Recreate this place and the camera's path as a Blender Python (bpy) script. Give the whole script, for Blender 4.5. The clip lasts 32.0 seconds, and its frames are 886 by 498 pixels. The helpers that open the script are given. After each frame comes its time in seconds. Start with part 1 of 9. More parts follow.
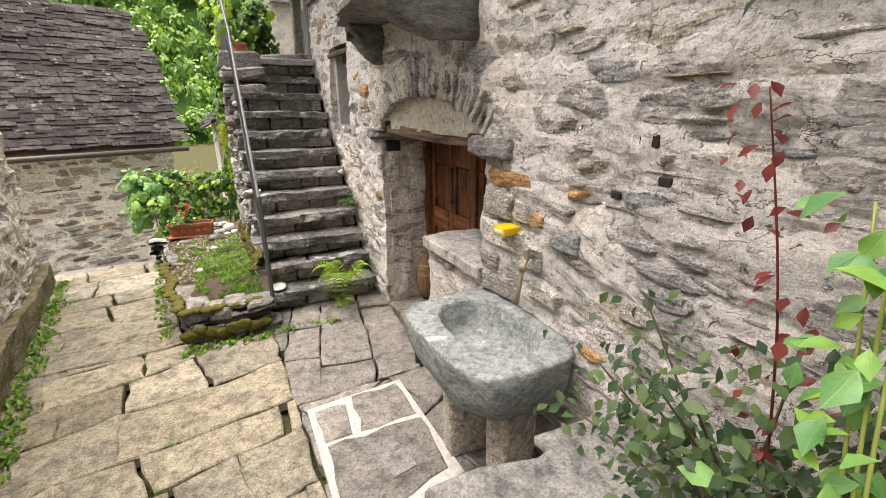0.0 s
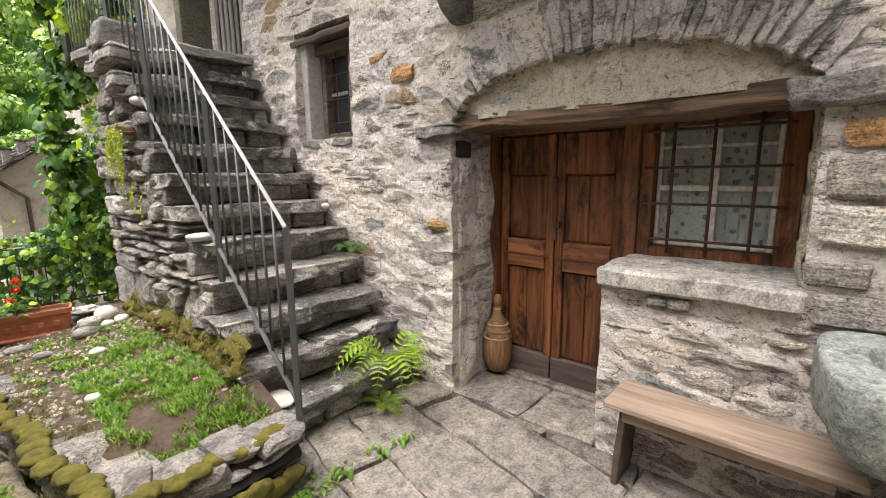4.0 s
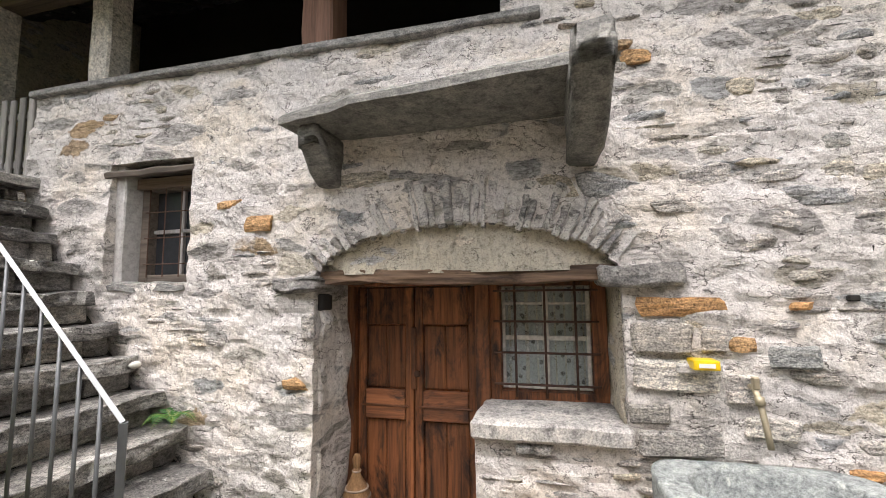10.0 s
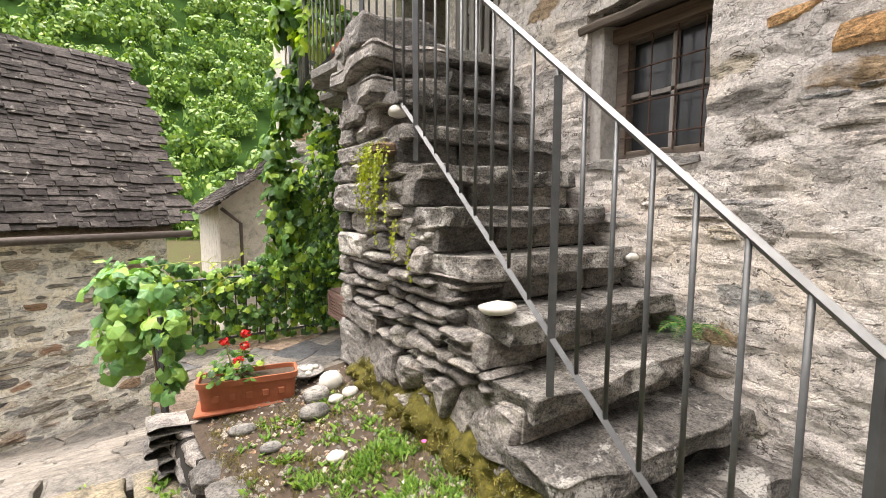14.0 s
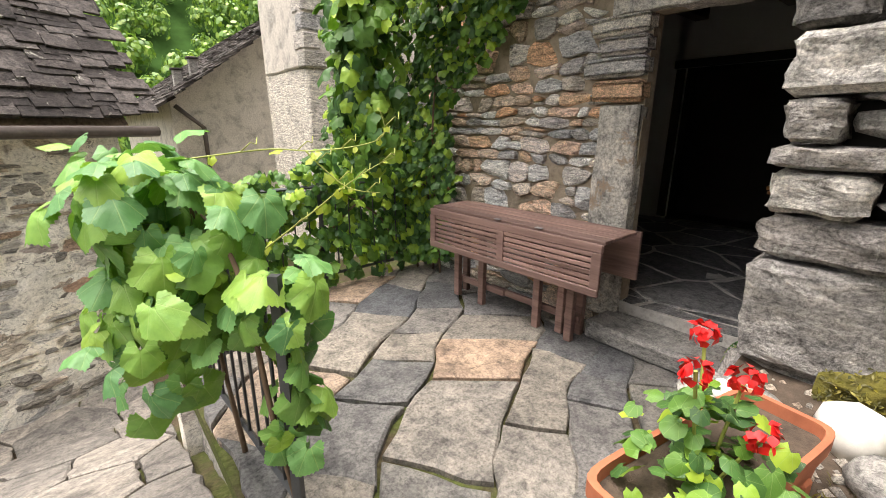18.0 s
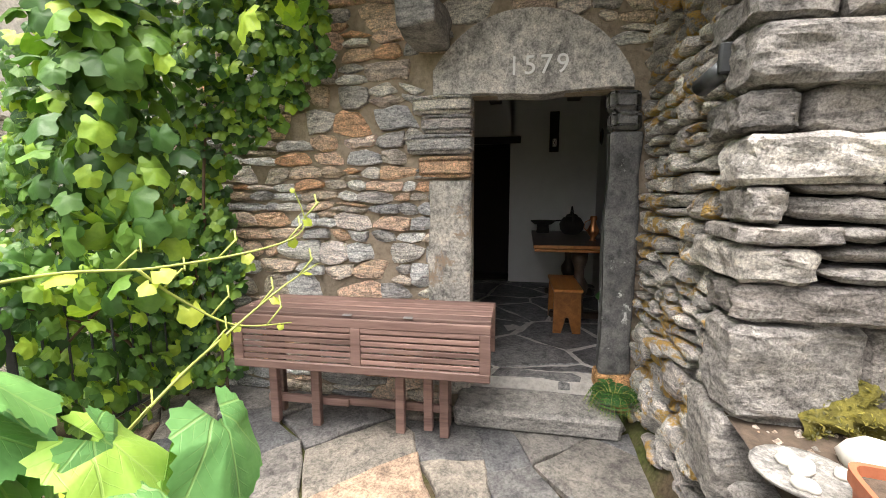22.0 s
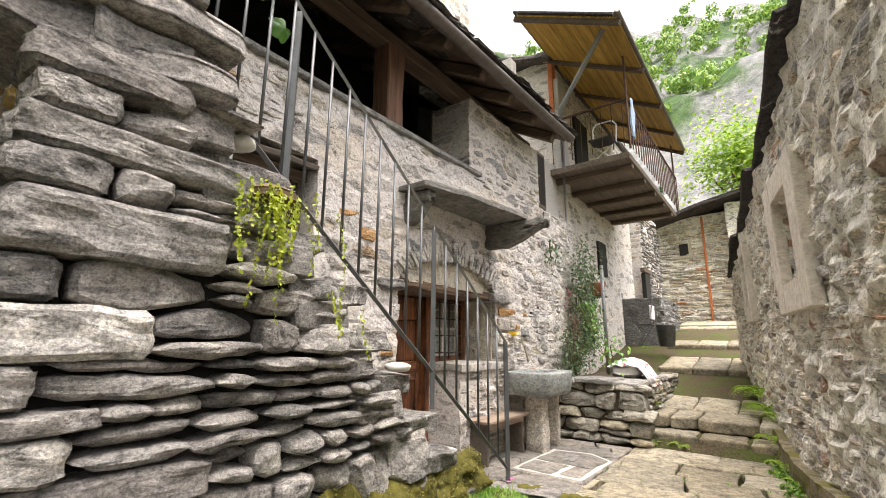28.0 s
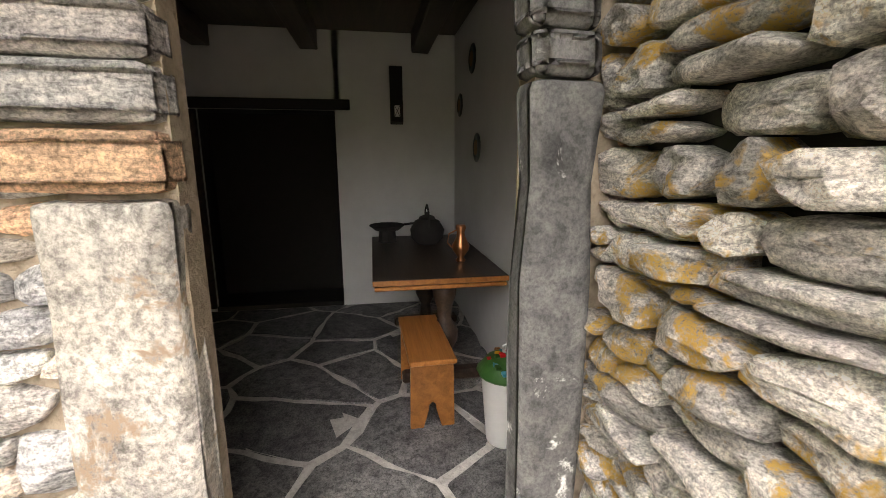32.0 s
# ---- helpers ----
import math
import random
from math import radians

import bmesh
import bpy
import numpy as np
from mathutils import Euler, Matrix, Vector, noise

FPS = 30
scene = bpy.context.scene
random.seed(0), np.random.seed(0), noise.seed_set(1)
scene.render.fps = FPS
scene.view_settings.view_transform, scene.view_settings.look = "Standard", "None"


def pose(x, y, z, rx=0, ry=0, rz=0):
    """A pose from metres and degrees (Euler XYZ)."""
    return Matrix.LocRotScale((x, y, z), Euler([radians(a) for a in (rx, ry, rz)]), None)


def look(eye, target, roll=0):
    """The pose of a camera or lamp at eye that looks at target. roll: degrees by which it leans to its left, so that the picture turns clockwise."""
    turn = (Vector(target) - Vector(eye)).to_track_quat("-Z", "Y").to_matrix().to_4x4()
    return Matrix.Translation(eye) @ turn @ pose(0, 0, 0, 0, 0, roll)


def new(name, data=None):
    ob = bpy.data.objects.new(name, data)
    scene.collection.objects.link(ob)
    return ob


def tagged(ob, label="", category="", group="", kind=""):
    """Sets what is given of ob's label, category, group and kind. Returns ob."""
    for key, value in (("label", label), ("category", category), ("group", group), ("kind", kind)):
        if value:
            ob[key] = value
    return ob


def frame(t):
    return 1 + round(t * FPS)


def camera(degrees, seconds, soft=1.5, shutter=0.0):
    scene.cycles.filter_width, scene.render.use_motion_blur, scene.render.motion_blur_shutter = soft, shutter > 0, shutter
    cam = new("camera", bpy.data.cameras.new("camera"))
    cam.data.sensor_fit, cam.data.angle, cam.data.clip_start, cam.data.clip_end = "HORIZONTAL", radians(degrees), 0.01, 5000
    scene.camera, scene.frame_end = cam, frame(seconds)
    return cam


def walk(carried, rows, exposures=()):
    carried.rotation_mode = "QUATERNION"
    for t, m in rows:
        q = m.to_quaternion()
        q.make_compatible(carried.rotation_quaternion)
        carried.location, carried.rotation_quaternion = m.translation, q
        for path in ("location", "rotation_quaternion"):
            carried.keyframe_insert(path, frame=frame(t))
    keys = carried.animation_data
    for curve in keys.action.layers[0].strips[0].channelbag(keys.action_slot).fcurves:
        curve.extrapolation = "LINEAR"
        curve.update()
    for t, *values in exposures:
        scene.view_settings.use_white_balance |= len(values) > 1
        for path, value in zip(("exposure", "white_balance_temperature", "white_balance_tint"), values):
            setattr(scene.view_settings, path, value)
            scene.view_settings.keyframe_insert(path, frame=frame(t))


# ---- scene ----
cam = camera(91.9, 32.0, soft=0.9)
METRES, EYE, TILT, LEAN, TURN = 11.2, 2.06, 0.0, 0.0, -28.2
ROWS = [
    (0.0, 0.0, 0.0, 0.0, -0.08, -18.5, 0.23),
    (0.5, -0.0254, 0.0268, -0.0033, 2.92, -16.93, 0.23),
    (1.0, -0.0525, 0.0436, -0.0041, 4.81, -15.57, 0.25),
    (1.5, -0.0786, 0.0584, -0.0083, 5.62, -13.71, 0.25),
    (2.0, -0.0962, 0.0806, -0.025, 5.11, -11.78, 0.28),
    (2.5, -0.1159, 0.0969, -0.0386, 2.56, -10.55, 0.28),
    (4.5, -0.1637, 0.1646, -0.048, -32.65, -9.91, 0.62),
    (5.0, -0.1714, 0.1729, -0.047, -42.06, -9.95, 0.53),
    (5.5, -0.1711, 0.1738, -0.0473, -48.54, -10.1, 0.51),
    (6.0, -0.1708, 0.1722, -0.0474, -53.07, -10.31, 0.47),
    (6.5, -0.17, 0.1701, -0.0474, -56.33, -10.54, 0.46),
    (7.0, -0.1705, 0.1682, -0.0464, -58.68, -10.46, 0.43),
    (7.5, -0.1724, 0.1664, -0.0428, -59.94, -9.26, 0.39),
    (8.0, -0.1741, 0.1662, -0.0395, -60.27, -6.46, 0.38),
    (8.5, -0.1759, 0.166, -0.0363, -59.71, -3.25, 0.39),
    (9.0, -0.1782, 0.1656, -0.0331, -57.6, -0.11, 0.43),
    (9.5, -0.1799, 0.166, -0.0307, -53.18, 2.81, 0.48),
    (10.0, -0.1831, 0.1659, -0.0281, -47.56, 5.75, 0.62),
    (10.5, -0.1849, 0.1661, -0.0272, -41.67, 9.1, 0.52),
    (11.0, -0.1867, 0.1679, -0.0264, -36.37, 11.66, 0.37),
    (11.5, -0.1889, 0.1727, -0.0266, -31.38, 12.43, 0.25),
    (12.0, -0.1845, 0.1844, -0.0293, -25.84, 10.79, 0.13),
    (12.5, -0.1794, 0.2037, -0.031, -19.06, 7.35, -0.07),
    (13.0, -0.1922, 0.2254, -0.0369, -12.44, 3.01, -0.17),
    (13.5, -0.2075, 0.2484, -0.0412, -7.3, -1.41, -0.15),
    (14.0, -0.2223, 0.2787, -0.0448, -4.26, -5.68, -0.12),
    (14.5, -0.2424, 0.2955, -0.0508, -3.02, -9.39, -0.06),
    (15.0, -0.2635, 0.3107, -0.0542, -2.85, -11.98, -0.03),
    (15.5, -0.2778, 0.3365, -0.0591, -3.28, -13.35, -0.02),
    (17.5, -0.3498, 0.436, -0.0781, -9.54, -15.63, -0.11),
    (18.0, -0.3703, 0.4619, -0.0814, -11.9, -16.08, -0.1),
    (18.5, -0.3844, 0.4926, -0.0855, -14.97, -16.46, -0.02),
    (19.0, -0.4008, 0.5113, -0.0878, -19.51, -16.7, 0.0),
    (19.5, -0.4116, 0.5258, -0.0883, -25.45, -16.78, 0.08),
    (20.0, -0.4116, 0.5404, -0.0873, -32.37, -16.63, 0.17),
    (20.5, -0.412, 0.5422, -0.0849, -39.57, -15.88, 0.16),
    (21.0, -0.4121, 0.544, -0.0832, -45.56, -14.34, 0.14),
    (21.5, -0.4127, 0.543, -0.0796, -49.31, -11.62, 0.14),
    (22.0, -0.4144, 0.5412, -0.0756, -50.99, -7.79, 0.2),
    (22.5, -0.4151, 0.5408, -0.0729, -51.75, -3.69, 0.2),
    (23.0, -0.4152, 0.5405, -0.0706, -52.31, 0.41, 0.19),
    (23.5, -0.4162, 0.5393, -0.0678, -53.12, 4.84, 0.15),
    (24.0, -0.4168, 0.5372, -0.0643, -54.25, 9.44, 0.18),
    (24.5, -0.4175, 0.5346, -0.0625, -56.94, 14.12, 0.08),
    (25.0, -0.4166, 0.5287, -0.0621, -62.52, 17.56, 0.06),
    (25.5, -0.4156, 0.5245, -0.0618, -71.15, 19.28, -0.06),
    (26.0, -0.4145, 0.5213, -0.0626, -81.66, 19.73, -0.21),
    (26.5, -0.4073, 0.5143, -0.0649, -92.19, 19.17, -0.18),
    (28.5, -0.3953, 0.4977, -0.0712, -116.89, 9.85, -0.32),
    (29.0, -0.3858, 0.5079, -0.0754, -114.32, 5.52, -0.56),
    (29.5, -0.37, 0.5279, -0.0768, -106.32, -0.1, -0.78),
    (30.0, -0.3502, 0.5439, -0.0792, -96.07, -5.08, -0.66),
    (30.5, -0.3212, 0.5561, -0.066, -86.48, -8.43, -0.32),
    (31.0, -0.3097, 0.5741, -0.0628, -79.28, -10.14, -0.03),
    (31.5, -0.2974, 0.5978, -0.0609, -74.25, -10.97, 0.11),
    (32.0, -0.274, 0.6062, -0.0623, -71.14, -11.5, 0.16),
]
EXPOSURES = [(0.0, 2.2, 6900, 14), (2.0, 2.15, 7000, 14), (6.0, 2.45, 6600, 13), (9.0, 2.5, 6500, 13), (12.0, 2.62, 6700, 14), (15.0, 2.2, 7000, 14), (18.0, 2.25, 6900, 13), (20.0, 2.5, 6900, 12), (24.0, 2.82, 6800, 13), (26.0, 2.75, 6800, 14), (29.0, 2.35, 6900, 13), (30.0, 2.75, 7000, 13), (31.0, 3.55, 7200, 14), (32.0, 4.0, 7300, 15)]
walk(cam, [(t, pose(0, 0, EYE, TILT, LEAN, TURN) @ pose(METRES * x, METRES * y, METRES * z, 90 + pitch, roll, yaw)) for t, x, y, z, yaw, pitch, roll in ROWS], EXPOSURES)

# light: a bright overcast valley sky
world = bpy.data.worlds.new("sky")
scene.world = world
world.use_nodes = True
wn, wl = world.node_tree.nodes, world.node_tree.links
wn.clear()
sky = wn.new("ShaderNodeTexSky")
sky.sky_type, sky.sun_disc = "NISHITA", False
sky.sun_elevation, sky.sun_rotation = radians(70), radians(300)
sky.dust_density, sky.air_density = 4.0, 1.0
hsv = wn.new("ShaderNodeHueSaturation")
hsv.inputs["Saturation"].default_value = 0.22
bgn, wout = wn.new("ShaderNodeBackground"), wn.new("ShaderNodeOutputWorld")
bgn.inputs["Strength"].default_value = 0.10
wl.new(sky.outputs[0], hsv.inputs["Color"])
wl.new(hsv.outputs[0], bgn.inputs["Color"])
wl.new(bgn.outputs[0], wout.inputs["Surface"])
sun = new("sun", bpy.data.lights.new("sun", "SUN"))
sun.data.energy, sun.data.angle, sun.data.color = 1.3, radians(60), (1.0, 0.965, 0.92)
sun.matrix_world = look((-1.0, 4.2, 13), (0, 4, 0))


# ---- materials ----
def ramp_of(node, stops):
    e = node.color_ramp.elements
    while len(e) > 1:
        e.remove(e[-1])
    e[0].position, e[0].color = stops[0][0], (*stops[0][1], 1)
    for p, c in stops[1:]:
        e.new(p).color = (*c, 1)


class Mat:
    """A node material with a few short-hands."""

    def __init__(self, name, rough=0.85, metal=0.0, spec=0.3):
        self.m = bpy.data.materials.new(name)
        self.m.use_nodes = True
        self.n, self.l = self.m.node_tree.nodes, self.m.node_tree.links
        self.b = self.n["Principled BSDF"]
        self.b.inputs["Roughness"].default_value = rough
        self.b.inputs["Metallic"].default_value = metal
        self.b.inputs["Specular IOR Level"].default_value = spec

    def coords(self, scale=(1, 1, 1), local=False):
        if local:
            src = self.n.new("ShaderNodeTexCoord").outputs["Object"]
        else:
            src = self.n.new("ShaderNodeNewGeometry").outputs["Position"]
        mp = self.n.new("ShaderNodeMapping")
        mp.inputs["Scale"].default_value = scale
        self.l.new(src, mp.inputs["Vector"])
        return mp.outputs[0]

    def noise(self, vec, scale, detail=4, rough=0.6, dist=0.0):
        t = self.n.new("ShaderNodeTexNoise")
        t.inputs["Scale"].default_value, t.inputs["Detail"].default_value = scale, detail
        t.inputs["Roughness"].default_value, t.inputs["Distortion"].default_value = rough, dist
        self.l.new(vec, t.inputs["Vector"])
        return t.outputs["Fac"]

    def voronoi(self, vec, scale, feature="F1"):
        t = self.n.new("ShaderNodeTexVoronoi")
        t.feature = feature
        t.inputs["Scale"].default_value = scale
        self.l.new(vec, t.inputs["Vector"])
        return t.outputs["Distance"]

    def ramp(self, fac, stops):
        r = self.n.new("ShaderNodeValToRGB")
        ramp_of(r, stops)
        self.l.new(fac, r.inputs["Fac"])
        return r.outputs["Color"]

    def step(self, fac, a, b):
        r = self.n.new("ShaderNodeMapRange")
        r.inputs["From Min"].default_value, r.inputs["From Max"].default_value = a, b
        self.l.new(fac, r.inputs["Value"])
        return r.outputs["Result"]

    def mix(self, fac, a, b, mode="MIX"):
        x = self.n.new("ShaderNodeMix")
        x.data_type, x.blend_type = "RGBA", mode
        for sock, v in ((x.inputs[0], fac), (x.inputs[6], a), (x.inputs[7], b)):
            if isinstance(v, (int, float)):
                sock.default_value = v
            elif isinstance(v, tuple):
                sock.default_value = (*v, 1)
            else:
                self.l.new(v, sock)
        return x.outputs[2]

    def math(self, op, a, b=0.0):
        x = self.n.new("ShaderNodeMath")
        x.operation = op
        for sock, v in ((x.inputs[0], a), (x.inputs[1], b)):
            if isinstance(v, (int, float)):
                sock.default_value = v
            else:
                self.l.new(v, sock)
        return x.outputs[0]

    def random(self, island=False):
        if island:
            return self.n.new("ShaderNodeNewGeometry").outputs["Random Per Island"]
        return self.n.new("ShaderNodeObjectInfo").outputs["Random"]

    def color(self, c):
        if isinstance(c, tuple):
            self.b.inputs["Base Color"].default_value = (*c, 1)
        else:
            self.l.new(c, self.b.inputs["Base Color"])
        return self

    def bump(self, h, strength=0.5, dist=0.01):
        x = self.n.new("ShaderNodeBump")
        x.inputs["Strength"].default_value, x.inputs["Distance"].default_value = strength, dist
        self.l.new(h, x.inputs["Height"])
        self.l.new(x.outputs[0], self.b.inputs["Normal"])
        return self


def stone_mat(name, stops, island=False, stretch=(1, 1, 4), grain=1.0, speck=1.0, rough=0.88, lichen=None, lichen_at=0.62, dark=0.55, bump=0.7, bdist=0.012):
    """Rock: a colour for each piece, bands along its bedding, grain, dark patina and lichen."""
    k = Mat(name, rough, spec=0.25)
    v, w = k.coords(stretch), k.coords()
    base = k.ramp(k.random(island), stops)
    bands = k.noise(v, 9 * grain, 6, 0.68, 0.6)
    grainy = k.noise(w, 95 * grain, 4, 0.75)
    mid = k.noise(k.coords((1, 1, 1 + (stretch[2] - 1) * 0.7)), 21 * grain, 8, 0.78, 0.4)
    patch = k.noise(w, 2.6 * grain, 4, 0.6, 0.3)
    chips = k.voronoi(k.coords((1, 1, 1 + (stretch[2] - 1) * 0.5)), 15 * grain)
    col = k.mix(1.0, base, k.ramp(bands, [(0.36, (0.60, 0.60, 0.61)), (0.5, (0.97, 0.97, 0.97)), (0.66, (1.22, 1.2, 1.17))]), "MULTIPLY")
    col = k.mix(speck, col, k.ramp(mid, [(0.38, (0.40, 0.40, 0.40)), (0.48, (0.96, 0.96, 0.96)), (0.60, (1.3, 1.28, 1.25))]), "MULTIPLY")
    col = k.mix(speck, col, k.ramp(grainy, [(0.38, (0.50, 0.50, 0.50)), (0.5, (1.0, 1.0, 1.0)), (0.62, (1.36, 1.36, 1.35))]), "MULTIPLY")
    col = k.mix(k.step(patch, 0.5, 0.72), col, k.mix(1.0, col, (dark, dark, dark), "MULTIPLY"))
    if lichen:
        spot = k.math("MULTIPLY", k.step(k.noise(w, 5.5, 5, 0.7, 0.5), lichen_at, lichen_at + 0.06), k.step(grainy, 0.35, 0.5))
        col = k.mix(spot, col, lichen)
    k.color(col)
    h = k.math("ADD", k.math("ADD", k.math("MULTIPLY", bands, 0.8), k.math("MULTIPLY", mid, 1.0)), k.math("ADD", k.math("MULTIPLY", grainy, 0.30), k.math("MULTIPLY", chips, 0.55)))
    return k.bump(h, bump, bdist * 1.25).m


def wood_mat(name, dark, light, axis=2, rough=0.6, scale=1.0, wear=None, bump=0.4, rnd=0.3, soot=None):
    """Wood with its grain along one local axis of the piece."""
    k = Mat(name, rough, spec=0.35)
    s = [14 * scale] * 3
    s[axis] = 0.9 * scale
    v = k.coords(tuple(s))
    fine = [60 * scale] * 3
    fine[axis] = 2.0
    g = k.noise(v, 1.6, 5, 0.6, 0.8)
    f = k.noise(k.coords(tuple(fine)), 2.0, 3, 0.6)
    col = k.ramp(k.math("ADD", k.math("MULTIPLY", g, 0.75), k.math("MULTIPLY", f, 0.25)), [(0.3, dark), (0.68, light)])
    col = k.mix(1.0, col, k.ramp(k.random(), [(0, (1 - rnd,) * 3), (1, (1 + rnd,) * 3)]), "MULTIPLY")
    if wear:
        col = k.mix(k.step(k.noise(k.coords(), 3.0, 5, 0.7), 0.55, 0.75), col, wear)
    if soot:
        drip = [7 * scale] * 3
        drip[axis] = 2.2 * scale
        col = k.mix(k.step(k.noise(k.coords(tuple(drip)), 1.0, 6, 0.72, 0.6), 0.50, 0.64), col, soot)
    k.color(col)
    return k.bump(k.math("ADD", g, f), bump, 0.004).m


def plain_mat(name, c, rough=0.6, metal=0.0, var=0.15, scale=14, bump=0.15, spec=0.4):
    k = Mat(name, rough, metal, spec)
    w = k.coords()
    a, b = k.noise(w, scale, 5, 0.65), k.noise(w, scale * 9, 2, 0.6)
    col = k.mix(1.0, c, k.ramp(a, [(0.25, (1 - var,) * 3), (0.75, (1 + var,) * 3)]), "MULTIPLY")
    k.color(col)
    return k.bump(k.math("ADD", a, k.math("MULTIPLY", b, 0.5)), bump, 0.006).m


def leaf_mat(name, stops, island=False, through_light=0.35, veins=False):
    k = Mat(name, 0.45, spec=0.4)
    col = k.ramp(k.random(island), stops)
    w = k.coords()
    col = k.mix(1.0, col, k.ramp(k.noise(w, 25, 3), [(0.3, (0.8, 0.85, 0.8)), (0.7, (1.15, 1.1, 1.1))]), "MULTIPLY")
    h = k.noise(w, 60, 2)
    if veins:
        sep = k.n.new("ShaderNodeSeparateXYZ")
        k.l.new(k.coords((1, 1, 1), True), sep.inputs[0])
        x, y = sep.outputs[0], k.math("SUBTRACT", sep.outputs[1], 0.06)
        near = None
        for deg in (0, 38, -38, 82, -82):
            s, c = math.sin(radians(deg)), math.cos(radians(deg))
            along = k.math("ADD", k.math("MULTIPLY", x, s), k.math("MULTIPLY", y, c))
            off = k.math("ABSOLUTE", k.math("SUBTRACT", k.math("MULTIPLY", x, c), k.math("MULTIPLY", y, s)))
            rib = k.math("MULTIPLY", k.step(off, 0.014, 0.006), k.step(along, 0.0, 0.02))
            twig = k.math("MULTIPLY", k.math("MULTIPLY", k.step(k.math("ABSOLUTE", k.math("SUBTRACT", k.math("FRACT", k.math("MULTIPLY", k.math("SUBTRACT", along, off), 9.0)), 0.5)), 0.06, 0.02), k.step(off, 0.15, 0.05)), 0.5)
            rib = k.math("MAXIMUM", rib, k.math("MULTIPLY", twig, k.step(along, 0.05, 0.1)))
            near = rib if near is None else k.math("MAXIMUM", near, rib)
        col = k.mix(k.math("MULTIPLY", near, 0.34), col, (0.34, 0.46, 0.17))
        h = k.math("SUBTRACT", h, k.math("MULTIPLY", near, 0.8))
    k.color(col)
    k.bump(h, 0.35, 0.004)
    tr = k.n.new("ShaderNodeBsdfTranslucent")
    k.l.new(k.mix(1.0, col, (1.3, 1.35, 0.5), "MULTIPLY"), tr.inputs["Color"])
    sh = k.n.new("ShaderNodeMixShader")
    sh.inputs[0].default_value = through_light
    k.l.new(k.b.outputs[0], sh.inputs[1])
    k.l.new(tr.outputs[0], sh.inputs[2])
    k.l.new(sh.outputs[0], k.n["Material Output"].inputs["Surface"])
    return k.m


GREYS = [(0.0, (0.15, 0.147, 0.145)), (0.25, (0.23, 0.225, 0.22)), (0.5, (0.30, 0.29, 0.28)), (0.75, (0.20, 0.19, 0.185)), (0.92, (0.34, 0.33, 0.315)), (0.97, (0.38, 0.37, 0.35)), (1.0, (0.36, 0.345, 0.325))]
PALE = [(0.0, (0.36, 0.34, 0.32)), (0.2, (0.50, 0.47, 0.44)), (0.45, (0.58, 0.54, 0.50)), (0.6, (0.40, 0.37, 0.33)), (0.75, (0.38, 0.38, 0.38)), (0.88, (0.54, 0.48, 0.38)), (0.95, (0.33, 0.34, 0.34)), (1.0, (0.46, 0.33, 0.2))]
WARM_BASE = [(0.0, (0.36, 0.32, 0.27)), (0.15, (0.26, 0.265, 0.27)), (0.3, (0.54, 0.50, 0.45)), (0.4, (0.52, 0.34, 0.21)), (0.5, (0.31, 0.31, 0.315)), (0.64, (0.66, 0.62, 0.56)), (0.76, (0.39, 0.34, 0.28)), (0.88, (0.54, 0.31, 0.17)), (1.0, (0.7, 0.66, 0.6))]
WARM = [(p, tuple(min(0.82, v * 1.42) for v in c)) for p, c in WARM_BASE]
RUBBLE = [(0.0, (0.55, 0.51, 0.45)), (0.3, (0.72, 0.68, 0.62)), (0.5, (0.62, 0.51, 0.38)), (0.7, (0.78, 0.74, 0.68)), (0.9, (0.38, 0.37, 0.36)), (1.0, (0.56, 0.33, 0.21))]
FLAGS = [(0.0, (0.22, 0.19, 0.135)), (0.3, (0.31, 0.27, 0.20)), (0.6, (0.25, 0.225, 0.175)), (0.8, (0.34, 0.295, 0.215)), (1.0, (0.37, 0.335, 0.27))]
TERRACE = [(0.0, (0.095, 0.10, 0.108)), (0.2, (0.19, 0.176, 0.155)), (0.45, (0.235, 0.213, 0.182)), (0.66, (0.115, 0.118, 0.124)), (0.85, (0.21, 0.194, 0.172)), (1.0, (0.34, 0.25, 0.185))]
m_face_stone = stone_mat("facade_stone", PALE, lichen=(0.62, 0.6, 0.57), lichen_at=0.6, dark=0.7, bump=0.9, bdist=0.02)
m_face_rest = stone_mat("facade_stone_far", PALE, island=True, lichen=(0.62, 0.6, 0.57), lichen_at=0.6, dark=0.7, bump=0.8)
m_dry = stone_mat("schist", [(p, (c[0] * 1.36, c[1] * 1.33, c[2] * 1.30)) for p, c in GREYS], lichen=(0.5, 0.49, 0.46), lichen_at=0.63, bump=1.0, bdist=0.02, stretch=(1, 1, 2.2), speck=0.8, dark=0.7)
m_white_quoin = stone_mat("white_quartz_stone", [(0, (0.48, 0.46, 0.44)), (1, (0.52, 0.50, 0.47))], bump=0.9, bdist=0.012, stretch=(1, 1, 2), speck=0.8, dark=0.75)
m_low_stone = stone_mat("yellow_grey_field_stone", [(0, (0.26, 0.25, 0.22)), (0.4, (0.38, 0.36, 0.31)), (0.7, (0.30, 0.29, 0.27)), (0.9, (0.46, 0.41, 0.30)), (1, (0.50, 0.47, 0.40))], speck=0.7, stretch=(1, 1, 1.6), dark=0.75, bump=0.8, bdist=0.012)
m_dry_rest = stone_mat("schist_far", GREYS, island=True, lichen=(0.55, 0.54, 0.5), lichen_at=0.6, bump=0.9, bdist=0.02)
